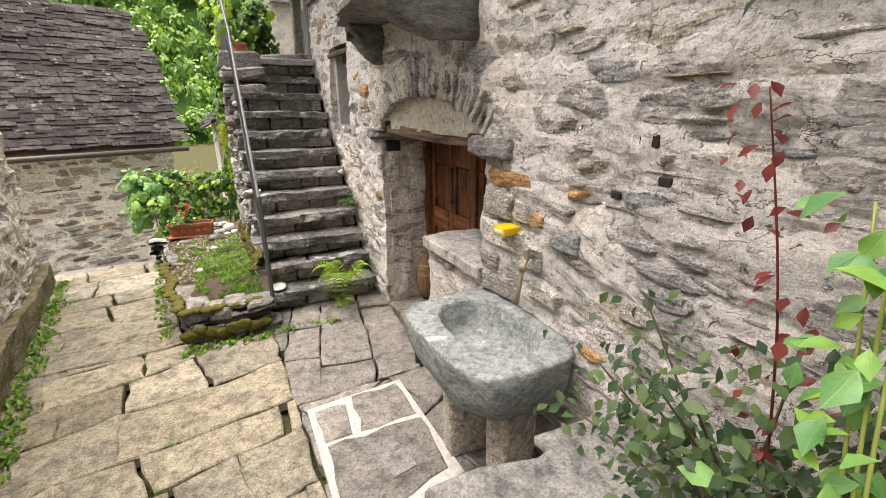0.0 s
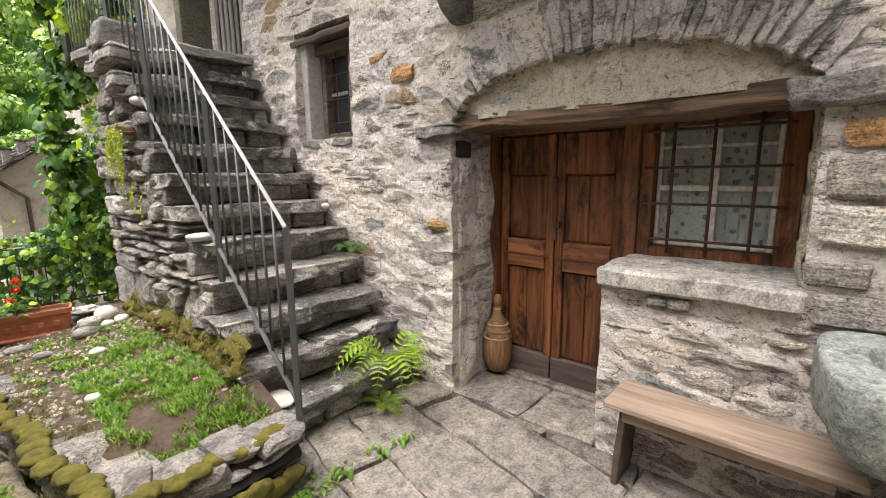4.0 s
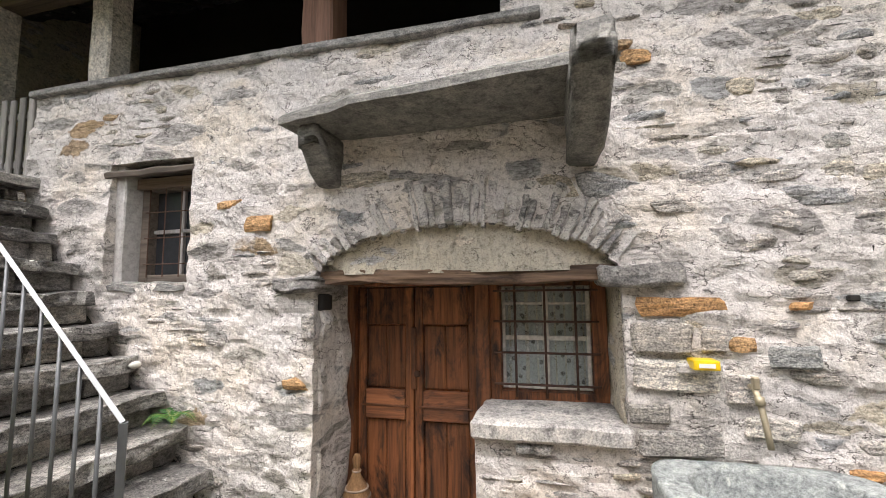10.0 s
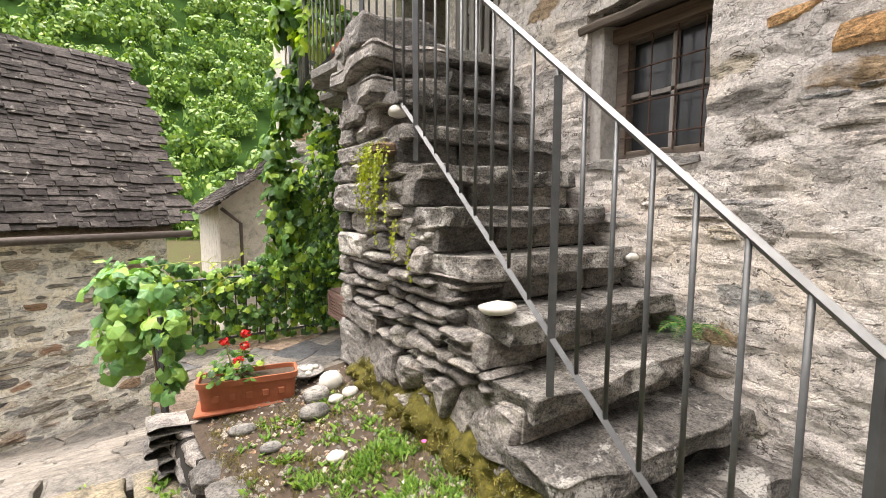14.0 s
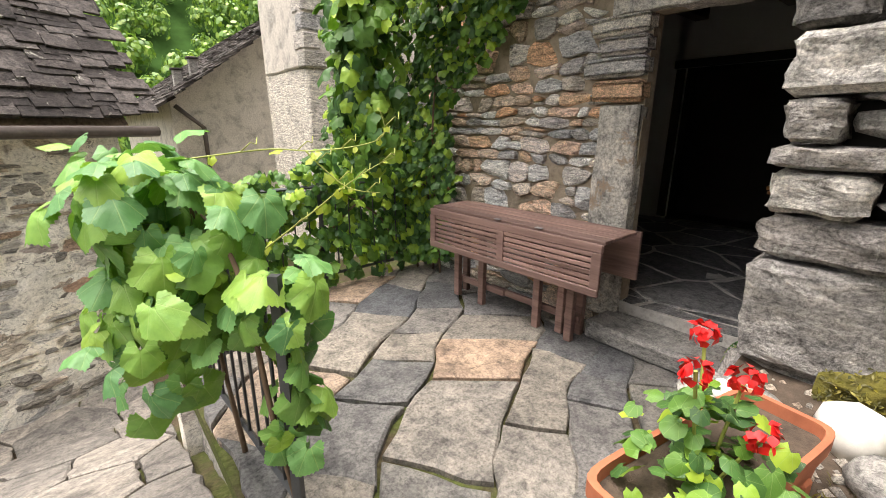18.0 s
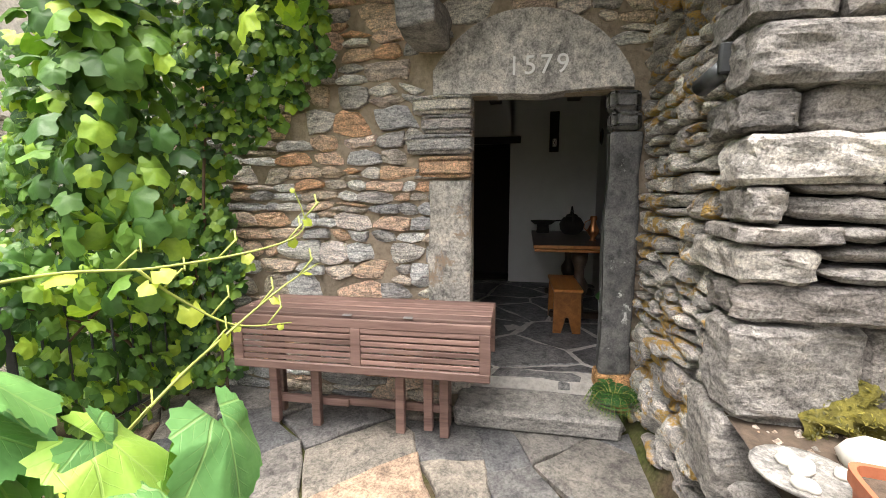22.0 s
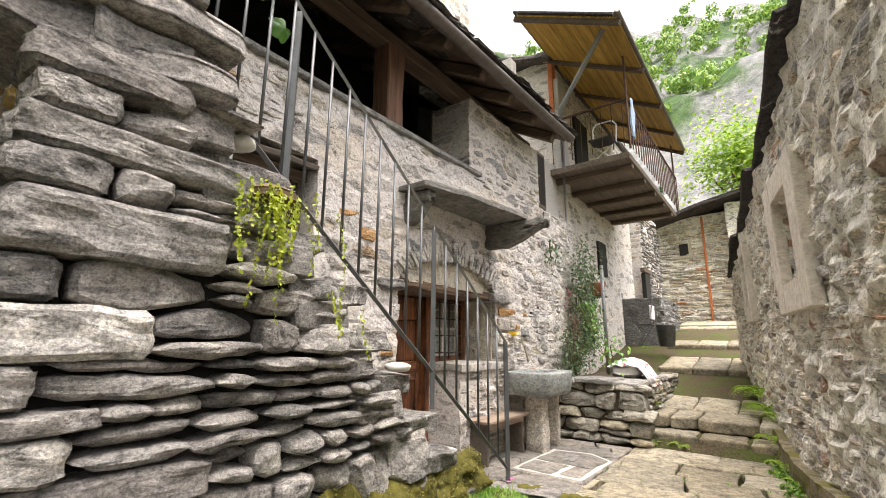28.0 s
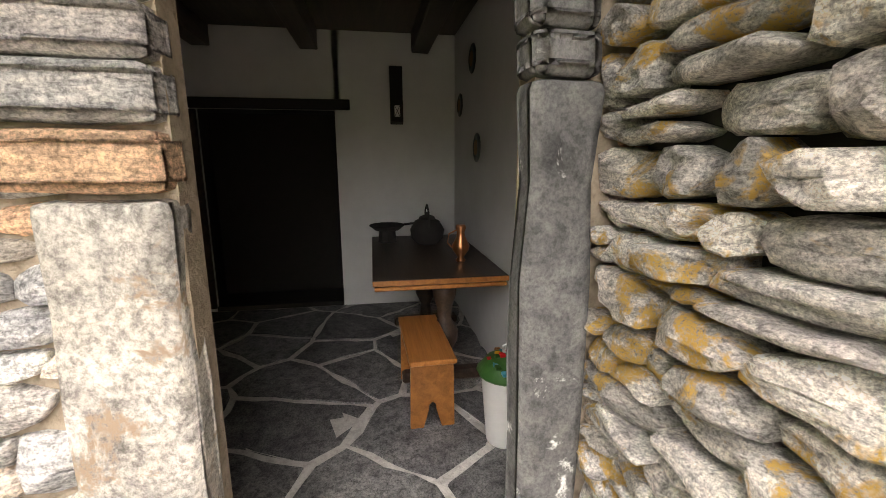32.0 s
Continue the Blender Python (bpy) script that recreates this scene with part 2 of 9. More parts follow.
m_lichen_stone = stone_mat("schist_with_orange_lichen", [(p, (c[0] * 2.75, c[1] * 2.7, c[2] * 2.62)) for p, c in GREYS], lichen=(0.62, 0.39, 0.10), lichen_at=0.525, bump=1.0, bdist=0.022, stretch=(1, 1, 3.2), grain=1.5, speck=0.85)
m_warm = stone_mat("warm_gneiss", WARM, bump=0.9, bdist=0.016, dark=0.85, speck=0.85)
m_rubble = stone_mat("rubble_stone", RUBBLE, bump=0.8, bdist=0.018)
m_rubble_rest = stone_mat("rubble_stone_far", RUBBLE, island=True, bump=0.8, bdist=0.018)
m_flag = stone_mat("yellow_flagstone", FLAGS, speck=0.75, stretch=(1, 1, 1), grain=0.7, dark=0.75, bump=0.5, bdist=0.01, rough=0.75)
m_terrace = stone_mat("grey_flagstone", TERRACE, speck=0.75, stretch=(1, 1, 1), grain=0.7, dark=0.7, bump=0.45, bdist=0.01, rough=0.6)
m_inside_flag = stone_mat("dark_flagstone", [(0, (0.12, 0.12, 0.125)), (1, (0.22, 0.22, 0.22))], stretch=(1, 1, 1), bump=0.3, bdist=0.006, rough=0.5)
m_step = stone_mat("worn_step_stone", [(0, (0.145, 0.139, 0.132)), (0.5, (0.205, 0.197, 0.188)), (1, (0.275, 0.262, 0.245))], lichen=(0.52, 0.51, 0.48), lichen_at=0.56, dark=0.55, bump=0.9, bdist=0.02, stretch=(1, 1, 3))
m_granite = stone_mat("grey_green_granite", [(0, (0.27, 0.29, 0.285)), (1, (0.30, 0.32, 0.315))], speck=0.7, stretch=(1, 1, 1.5), grain=1.6, dark=0.75, bump=0.6, bdist=0.01, lichen=(0.58, 0.58, 0.54), lichen_at=0.6)
m_post_stone = stone_mat("speckled_granite", [(0, (0.52, 0.48, 0.43)), (1, (0.56, 0.52, 0.46))], stretch=(1, 1, 1), grain=2.2, dark=0.8, bump=0.6, bdist=0.008)
m_slab = stone_mat("grey_stone_slab", speck=0.7, stops=[(0, (0.22, 0.215, 0.205)), (1, (0.31, 0.30, 0.285))], stretch=(1, 1, 3), dark=0.65, bump=0.6, bdist=0.012)
m_lintel = stone_mat("pale_lintel_stone", [(0, (0.46, 0.44, 0.415)), (1, (0.48, 0.46, 0.435))], speck=0.75, stretch=(1, 1, 1), dark=0.5, bump=0.6, bdist=0.012)
m_jamb_dark = stone_mat("dark_jamb_stone", [(0, (0.13, 0.13, 0.13)), (1, (0.16, 0.16, 0.16))], speck=0.5, stretch=(1, 1, 1), lichen=(0.6, 0.6, 0.58), lichen_at=0.63, bump=0.5)
m_roof = stone_mat("slate_roof_slab", [(0, (0.035, 0.030, 0.029)), (0.5, (0.06, 0.052, 0.05)), (1, (0.11, 0.098, 0.094))], stretch=(1, 1, 2), lichen=(0.4, 0.38, 0.34), lichen_at=0.62, bump=0.7)
m_roof_rest = stone_mat("slate_roof_slab_far", [(0, (0.035, 0.030, 0.029)), (0.5, (0.06, 0.052, 0.05)), (1, (0.11, 0.098, 0.094))], island=True, stretch=(1, 1, 2), lichen=(0.4, 0.38, 0.34), lichen_at=0.62, bump=0.7)
m_barn_stone = stone_mat("grey_brown_barn_stone", [(0, (0.17, 0.165, 0.155)), (0.4, (0.36, 0.33, 0.29)), (0.7, (0.50, 0.44, 0.37)), (0.9, (0.34, 0.22, 0.14)), (1, (0.60, 0.55, 0.49))], bump=0.8, bdist=0.018)
m_barn_rest = stone_mat("grey_brown_barn_stone_far", [(0, (0.17, 0.165, 0.155)), (0.4, (0.36, 0.33, 0.29)), (0.7, (0.50, 0.44, 0.37)), (0.9, (0.34, 0.22, 0.14)), (1, (0.60, 0.55, 0.49))], island=True, bump=0.8, bdist=0.018)
# slab grey darkened so the colour carries the hood's underside shade
m_hood = stone_mat("shade_darkened_hood_slab", [(0, (0.15, 0.145, 0.135)), (1, (0.2, 0.195, 0.18))], speck=0.6, bump=0.6)
m_plinth = stone_mat("mossy_footing_stone", [(0, (0.22, 0.19, 0.13)), (1, (0.27, 0.23, 0.16))], speck=0.8, lichen=(0.16, 0.15, 0.03), lichen_at=0.5, bump=0.9)
m_rail = plain_mat("grey_painted_iron", (0.10, 0.105, 0.11), 0.45, 0.3, var=0.25, bump=0.04)
m_jamb_pale = stone_mat("rust_stained_jamb_stone", [(0, (0.50, 0.475, 0.43)), (1, (0.53, 0.50, 0.455))], stretch=(1, 1, 1), grain=0.6, speck=0.8, lichen=(0.33, 0.25, 0.18), lichen_at=0.55, dark=0.7, bump=0.8, bdist=0.015)
m_white_stone = plain_mat("pale_pebble", (0.62, 0.6, 0.55), 0.7, var=0.2)
m_ochre_stone = stone_mat("ochre_stone", [(0, (0.46, 0.25, 0.11)), (1, (0.52, 0.33, 0.17))], bump=0.8, dark=0.8)


def mortar_mat(name, c, scale=1.0, stain=(0.5, 0.47, 0.43), amount=0.5):
    k = Mat(name, 0.95, spec=0.15)
    w = k.coords()
    a, b, d = k.noise(w, 3 * scale, 6, 0.65, 0.4), k.noise(w, 28 * scale, 5, 0.7), k.noise(w, 120 * scale, 2)
    col = k.mix(k.math("MULTIPLY", k.step(a, 0.48, 0.7), amount), c, stain)
    col = k.mix(1.0, col, k.ramp(b, [(0.3, (0.68, 0.67, 0.66)), (0.55, (1, 1, 1)), (0.75, (1.12, 1.12, 1.12))]), "MULTIPLY")
    k.color(col)
    return k.bump(k.math("ADD", b, k.math("MULTIPLY", d, 0.25)), 0.9, 0.018).m




def lime_face_mat(name, lime, stops, cell=(3.0, 3.0, 8.0), amount=0.35, ledge=(5.0, 5.0, 10.0), bump=1.0):
    """Lime mortar smeared over coursed rubble: ledges where it breaks off, thin crevices with their shade painted in,
    stones that show through.
    """
    k = Mat(name, 0.93, spec=0.15)
    w = k.coords()
    warp = k.n.new("ShaderNodeVectorMath")
    warp.operation = "MULTIPLY_ADD"
    nz = k.n.new("ShaderNodeTexNoise")
    nz.inputs["Scale"].default_value, nz.inputs["Detail"].default_value = 5.0, 4
    k.l.new(w, nz.inputs["Vector"])
    k.l.new(nz.outputs["Color"], warp.inputs[0])
    warp.inputs[1].default_value = (0.16, 0.16, 0.10)
    k.l.new(w, warp.inputs[2])

    def scaled(vec):
        mp = k.n.new("ShaderNodeMapping")
        mp.inputs["Scale"].default_value = vec
        k.l.new(warp.outputs[0], mp.inputs["Vector"])
        return mp.outputs[0]

    vo, ve = k.n.new("ShaderNodeTexVoronoi"), k.n.new("ShaderNodeTexVoronoi")
    ve.feature = "DISTANCE_TO_EDGE"
    for x in (vo, ve):
        x.inputs["Scale"].default_value = 1.0
        k.l.new(scaled(cell), x.inputs["Vector"])
    sep = k.n.new("ShaderNodeSeparateColor")
    k.l.new(vo.outputs["Color"], sep.inputs[0])
    stone = k.ramp(sep.outputs[0], stops)
    fine, mid, big = k.noise(w, 110, 4, 0.75), k.noise(w, 26, 7, 0.75), k.noise(w, 1.8, 4, 0.6)
    bands = k.noise(k.coords((1, 1, 4)), 14, 6, 0.7, 0.6)
    stone = k.mix(1.0, stone, k.ramp(bands, [(0.36, (0.5, 0.5, 0.5)), (0.64, (1.25, 1.25, 1.25))]), "MULTIPLY")
    shown = k.math("MULTIPLY", k.step(k.math("ADD", ve.outputs["Distance"], k.math("MULTIPLY", k.math("SUBTRACT", mid, 0.5), 0.4)), 0.07, 0.11), k.step(k.math("ADD", sep.outputs[1], k.math("MULTIPLY", big, 0.6)), 1.28 - amount, 1.32 - amount))
    tint = k.ramp(big, [(0.35, tuple(c * f for c, f in zip(lime, (0.90, 0.91, 0.93)))), (0.5, lime), (0.66, tuple(c * f for c, f in zip(lime, (1.04, 1.0, 0.93))))])
    col = k.mix(shown, tint, stone)
    steps_ = k.math("MULTIPLY", k.noise(scaled(ledge), 1.0, 5, 0.6), 6.0)
    part_ = k.math("FRACT", steps_)
    terrace_ = k.math("ADD", k.math("FLOOR", steps_), k.step(part_, 0.0, 0.16))
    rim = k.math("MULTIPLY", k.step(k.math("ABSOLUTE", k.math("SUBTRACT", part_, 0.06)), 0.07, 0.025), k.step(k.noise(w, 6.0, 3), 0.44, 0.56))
    col = k.mix(1.0, col, k.ramp(mid, [(0.36, (0.60, 0.59, 0.58)), (0.47, (0.98, 0.98, 0.98)), (0.62, (1.12, 1.12, 1.12))]), "MULTIPLY")
    col = k.mix(1.0, col, k.ramp(fine, [(0.36, (0.72, 0.71, 0.70)), (0.5, (1, 1, 1)), (0.64, (1.10, 1.10, 1.10))]), "MULTIPLY")
    # crevice shade in the colour: ledge rims, then small pits, go near black
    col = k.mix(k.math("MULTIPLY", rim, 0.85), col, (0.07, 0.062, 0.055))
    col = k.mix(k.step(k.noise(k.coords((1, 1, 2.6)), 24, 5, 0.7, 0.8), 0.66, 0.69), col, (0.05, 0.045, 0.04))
    k.color(col)
    h = k.math("ADD", k.math("MULTIPLY", mid, 0.62), k.math("MULTIPLY", fine, 0.22))
    h = k.math("ADD", h, k.math("ADD", k.math("MULTIPLY", shown, 0.10), k.math("MULTIPLY", terrace_, 0.20)))
    return k.bump(h, bump, 0.03).m


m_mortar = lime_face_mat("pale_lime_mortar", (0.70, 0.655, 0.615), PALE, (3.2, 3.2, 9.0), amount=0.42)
m_mortar_cream = lime_face_mat("cream_lime_render", (0.60, 0.545, 0.44), RUBBLE, (5, 5, 10), amount=0.2, ledge=(6, 6, 14))
m_mortar_left = lime_face_mat("weathered_lime_mortar", (0.84, 0.80, 0.72), RUBBLE, (5, 5, 9), amount=0.45, ledge=(5, 5, 9))
m_mortar_dated = mortar_mat("brown_earth_mortar", (0.38, 0.315, 0.24), stain=(0.26, 0.21, 0.16), amount=0.6)
m_mortar_barn = lime_face_mat("sandy_mortar", (0.90, 0.85, 0.76), RUBBLE, (3.2, 3.2, 6.5), amount=0.6)
m_joint_white = mortar_mat("white_joint_mortar", (0.54, 0.52, 0.49), amount=0.2)
m_grey_render = mortar_mat("grey_cement_render", (0.52, 0.50, 0.48), amount=0.4)
m_plaster_far = mortar_mat("pale_plaster", (0.66, 0.615, 0.555), scale=1.4, stain=(0.33, 0.31, 0.285), amount=0.9)
m_cement = mortar_mat("smooth_pale_cement", (0.66, 0.60, 0.52), scale=0.7, stain=(0.48, 0.43, 0.37), amount=0.6)
# core behind open joints, coloured near black to deepen their shade
m_dark_joint = plain_mat("shade_black_joint_earth", (0.022, 0.02, 0.018), 1.0)
m_inside_wall = plain_mat("whitewashed_wall", (0.60, 0.60, 0.59), 0.9, var=0.06, scale=4)
# black things; also painted where openings and hollows lie in deep shade
m_black = plain_mat("near_black_and_deep_shade", (0.02, 0.018, 0.016), 0.9)


def ground_mat():
    k = Mat("mossy_joint_soil", 1.0, spec=0.1)
    w = k.coords()
    a, b = k.noise(w, 2.2, 5, 0.6), k.noise(w, 40, 4, 0.7)
    col = k.mix(k.step(a, 0.42, 0.6), (0.088, 0.068, 0.045), (0.075, 0.09, 0.028))
    k.color(k.mix(1.0, col, k.ramp(b, [(0.3, (0.5, 0.5, 0.5)), (0.7, (1.3, 1.3, 1.3))]), "MULTIPLY"))
    return k.bump(b, 0.8, 0.01).m


m_ground = ground_mat()
m_soil = plain_mat("dark_garden_soil", (0.075, 0.055, 0.04), 1.0, var=0.5, scale=30, bump=0.8)
m_moss = plain_mat("yellow_green_moss", (0.10, 0.088, 0.016), 1.0, var=0.6, scale=22, bump=0.9)
m_door = wood_mat("reddish_brown_stained_wood", (0.018, 0.009, 0.006), (0.30, 0.11, 0.042), 2, 0.55, bump=1.0, wear=(0.22, 0.095, 0.042), soot=(0.022, 0.011, 0.008))
m_sash_paint = plain_mat("flaking_white_paint", (0.62, 0.59, 0.53), 0.7, var=0.35, scale=30)
m_door_rail = wood_mat("worn_reddish_wood", (0.035, 0.014, 0.008), (0.36, 0.14, 0.06), 1, 0.6, bump=1.0, soot=(0.04, 0.02, 0.014))
m_door_low = wood_mat("weathered_grey_brown_wood", (0.05, 0.04, 0.033), (0.16, 0.13, 0.105), 1, 0.75)
m_beam = wood_mat("dark_old_beam", (0.05, 0.035, 0.026), (0.19, 0.135, 0.095), 1, 0.8, bump=0.8)
m_lintel_wood = wood_mat("cracked_brown_lintel", (0.03, 0.018, 0.012), (0.32, 0.21, 0.14), 1, 0.85, bump=1.0, soot=(0.03, 0.02, 0.015))
m_beam_x = wood_mat("dark_old_rafter", (0.04, 0.03, 0.022), (0.15, 0.105, 0.075), 0, 0.8, bump=0.8)
m_post_wood = wood_mat("brown_post_wood", (0.08, 0.04, 0.026), (0.24, 0.13, 0.085), 2, 0.7, bump=0.7)
m_grey_wood = wood_mat("silvered_wood", (0.13, 0.12, 0.11), (0.34, 0.32, 0.30), 2, 0.85, bump=0.6)
m_bench = wood_mat("weathered_bench_board", (0.16, 0.115, 0.09), (0.37, 0.285, 0.22), 1, 0.75, bump=0.6)
m_teak = wood_mat("purplish_brown_hardwood", (0.10, 0.058, 0.05), (0.26, 0.165, 0.14), 1, 0.6, bump=0.4)
m_oak = wood_mat("orange_varnished_wood", (0.17, 0.06, 0.015), (0.36, 0.15, 0.04), 0, 0.4, bump=0.2)
m_dark_wood = wood_mat("dark_varnished_wood", (0.02, 0.014, 0.01), (0.07, 0.045, 0.03), 0, 0.4, bump=0.2)
m_iron = plain_mat("dark_grey_painted_iron", (0.075, 0.08, 0.085), 0.45, 0.6, var=0.3)
m_iron_light = plain_mat("worn_light_steel", (0.23, 0.235, 0.24), 0.5, 0.4, var=0.2, bump=0.03)
m_rust = plain_mat("rusty_iron", (0.09, 0.05, 0.035), 0.8, 0.3, var=0.4)
m_zinc = plain_mat("weathered_brown_gutter", (0.12, 0.10, 0.09), 0.5, 0.5, var=0.3)
m_copper = plain_mat("copper_pot", (0.45, 0.2, 0.09), 0.3, 0.9, var=0.2)
m_terracotta = plain_mat("terracotta", (0.37, 0.12, 0.06), 0.75, var=0.2, scale=20)
m_brick_red = plain_mat("orange_brick", (0.5, 0.16, 0.06), 0.85, var=0.3)
m_yellow = plain_mat("yellow_plastic", (0.75, 0.5, 0.01), 0.35, var=0.05, bump=0.02)
m_white = plain_mat("white_paint", (0.72, 0.72, 0.71), 0.5, var=0.06, bump=0.05)
m_cloth = plain_mat("white_cloth", (0.66, 0.64, 0.63), 0.9, var=0.08)
m_red = plain_mat("red_petal", (0.62, 0.012, 0.012), 0.5, var=0.15)
m_pink = plain_mat("pink_petal", (0.55, 0.1, 0.3), 0.6, var=0.15)
m_straw = wood_mat("straw_bristle", (0.13, 0.065, 0.03), (0.36, 0.21, 0.10), 2, 0.85, scale=2.5, bump=0.9)
m_tap = plain_mat("old_brass_pipe", (0.36, 0.31, 0.22), 0.5, 0.5, var=0.2)
m_vine = leaf_mat("vine_leaf", [(0.0, (0.035, 0.095, 0.03)), (0.4, (0.075, 0.18, 0.045)), (0.7, (0.14, 0.29, 0.05)), (0.88, (0.26, 0.43, 0.05)), (1.0, (0.40, 0.54, 0.06))], veins=True)
m_vine_near = leaf_mat("broad_vine_leaf", [(0.0, (0.09, 0.23, 0.085)), (0.4, (0.15, 0.33, 0.10)), (0.65, (0.20, 0.38, 0.075)), (0.85, (0.22, 0.39, 0.075)), (1.0, (0.25, 0.40, 0.065))], through_light=0.24, veins=True)
m_vine_rest = leaf_mat("vine_leaf_mass", [(0.0, (0.03, 0.085, 0.025)), (0.35, (0.065, 0.16, 0.035)), (0.7, (0.14, 0.28, 0.045)), (1.0, (0.34, 0.5, 0.05))], island=True, through_light=0.22)
m_rose_leaf = leaf_mat("rose_leaf", [(0.0, (0.03, 0.065, 0.035)), (0.5, (0.06, 0.11, 0.05)), (1.0, (0.12, 0.18, 0.06))], island=True)
m_red_leaf = leaf_mat("young_red_leaf", [(0.0, (0.12, 0.02, 0.02)), (1.0, (0.24, 0.05, 0.04))], island=True)
m_fern = leaf_mat("fern_green", [(0.0, (0.16, 0.3, 0.03)), (1.0, (0.32, 0.45, 0.05))], island=True)
m_grass = leaf_mat("fresh_grass", [(0.0, (0.07, 0.17, 0.02)), (0.5, (0.14, 0.28, 0.04)), (1.0, (0.27, 0.4, 0.08))], island=True, through_light=0.25)
m_hang = leaf_mat("yellow_green_trailer", [(0.0, (0.22, 0.30, 0.03)), (1.0, (0.42, 0.45, 0.05))], island=True)
m_moss_tip = leaf_mat("moss_tip", [(0.0, (0.045, 0.045, 0.01)), (0.6, (0.13, 0.115, 0.018)), (1.0, (0.24, 0.21, 0.03))], island=True, through_light=0.15)
m_darkfern = leaf_mat("deep_green_fern", [(0.0, (0.03, 0.11, 0.03)), (1.0, (0.07, 0.2, 0.05))], island=True)
m_forest = leaf_mat("forest_crown", [(0.0, (0.09, 0.18, 0.05)), (0.4, (0.16, 0.29, 0.07)), (0.75, (0.25, 0.39, 0.09)), (1.0, (0.36, 0.48, 0.12))], island=True, through_light=0.2)
m_stem = plain_mat("brown_stem", (0.12, 0.08, 0.05), 0.9, var=0.3)
m_green_stem = plain_mat("green_shoot", (0.30, 0.34, 0.08), 0.6, var=0.2)


# ---- building helpers ----
rnd = random.Random(7)


def mesh_of(name, verts, faces, mat, smooth=False):
    me = bpy.data.meshes.new(name)
    me.from_pydata([tuple(v) for v in verts], [], faces)
    me.materials.append(mat)
    if smooth:
        me.polygons.foreach_set("use_smooth", [True] * len(me.polygons))
    me.update()
    return me


def put(name, me, parent=None, m=None, label=""):
    ob = new(name, me)
    ob.parent = parent
    if m is not None:
        ob.matrix_basis = m
    return tagged(ob, label)


def part(name, bm, mat, parent, label="", smooth=False):
    """One bmesh as one mesh object under a thing or a part."""
    me = bpy.data.meshes.new(name)
    bm.to_mesh(me)
    bm.free()
    me.materials.append(mat)
    if smooth:
        me.polygons.foreach_set("use_smooth", [True] * len(me.polygons))
    return put(name, me, parent, None, label)


def thing(name, at, label, category, group="", rz=0.0, kind=""):
    ob = new(name)
    ob.empty_display_size = 0.1
    ob.matrix_basis = pose(*at, 0, 0, rz)
    return tagged(ob, label, category, group, kind)


def structure(name, label, category):
    return tagged(new(name), label, category, kind="structure")


def rough_up(bm, amp, freq, seed=0.0):
    for v in bm.verts:
        p = v.co * freq + Vector((seed, seed * 1.7, -seed))
        v.co += Vector((noise.noise(p), noise.noise(p + Vector((31, 7, 3))), noise.noise(p + Vector((-9, 17, 41))))) * amp


def block(cx, cy, cz, sx, sy, sz, bevel=0.006, rough=0.0, cuts=0, m=None, seg=1, freq=6.0):
    """A bevelled, if wanted worn, block."""
    bm = bmesh.new()
    bmesh.ops.create_cube(bm, size=1.0)
    for v in bm.verts:
        v.co = Vector((v.co.x * sx, v.co.y * sy, v.co.z * sz))
    if cuts:
        bmesh.ops.subdivide_edges(bm, edges=bm.edges[:], cuts=cuts, use_grid_fill=True)
    if bevel:
        edges = [e for e in bm.edges if len(e.link_faces) == 2 and e.calc_face_angle(0) > 0.5]
        bmesh.ops.bevel(bm, geom=edges, offset=bevel, segments=seg, affect="EDGES", profile=0.6)
    if rough:
        rough_up(bm, rough, freq, cx * 3.1 + cy * 1.7 + cz)
    t = Matrix.Translation((cx, cy, cz)) if m is None else m
    bmesh.ops.transform(bm, matrix=t, verts=bm.verts)
    return bm


def tube(points, radius, sides=8, taper=1.0, closed_ends=True):
    """A round bar along a line of points."""
    bm = bmesh.new()
    pts = [Vector(p) for p in points]
    rings, n = [], len(pts)
    for i, p in enumerate(pts):
        d = (pts[min(i + 1, n - 1)] - pts[max(i - 1, 0)]).normalized()
        a = d.cross(Vector((0, 0, 1)))
        a = a.normalized() if a.length > 1e-3 else Vector((1, 0, 0))
        b = d.cross(a)
        r = radius * (1 + (taper - 1) * i / max(1, n - 1))
        rings.append([bm.verts.new(p + a * r * math.cos(k * math.tau / sides) + b * r * math.sin(k * math.tau / sides)) for k in range(sides)])
    for q, w in zip(rings, rings[1:]):
        for k in range(sides):
            bm.faces.new((q[k], q[(k + 1) % sides], w[(k + 1) % sides], w[k]))
    if closed_ends:
        bm.faces.new(rings[0][::-1])
        bm.faces.new(rings[-1])
    bmesh.ops.recalc_face_normals(bm, faces=bm.faces)
    return bm


def lathe(profile, sides=20, squash=1.0):
    """A turned shape: radius and height down a profile."""
    bm = bmesh.new()
    rings = [[bm.verts.new((r * math.cos(k * math.tau / sides), r * squash * math.sin(k * math.tau / sides), z)) for k in range(sides)] for r, z in profile]
    for q, w in zip(rings, rings[1:]):
        for k in range(sides):
            bm.faces.new((q[k], q[(k + 1) % sides], w[(k + 1) % sides], w[k]))
    bm.faces.new(rings[0][::-1])
    bm.faces.new(rings[-1])
    bmesh.ops.recalc_face_normals(bm, faces=bm.faces)
    return bm


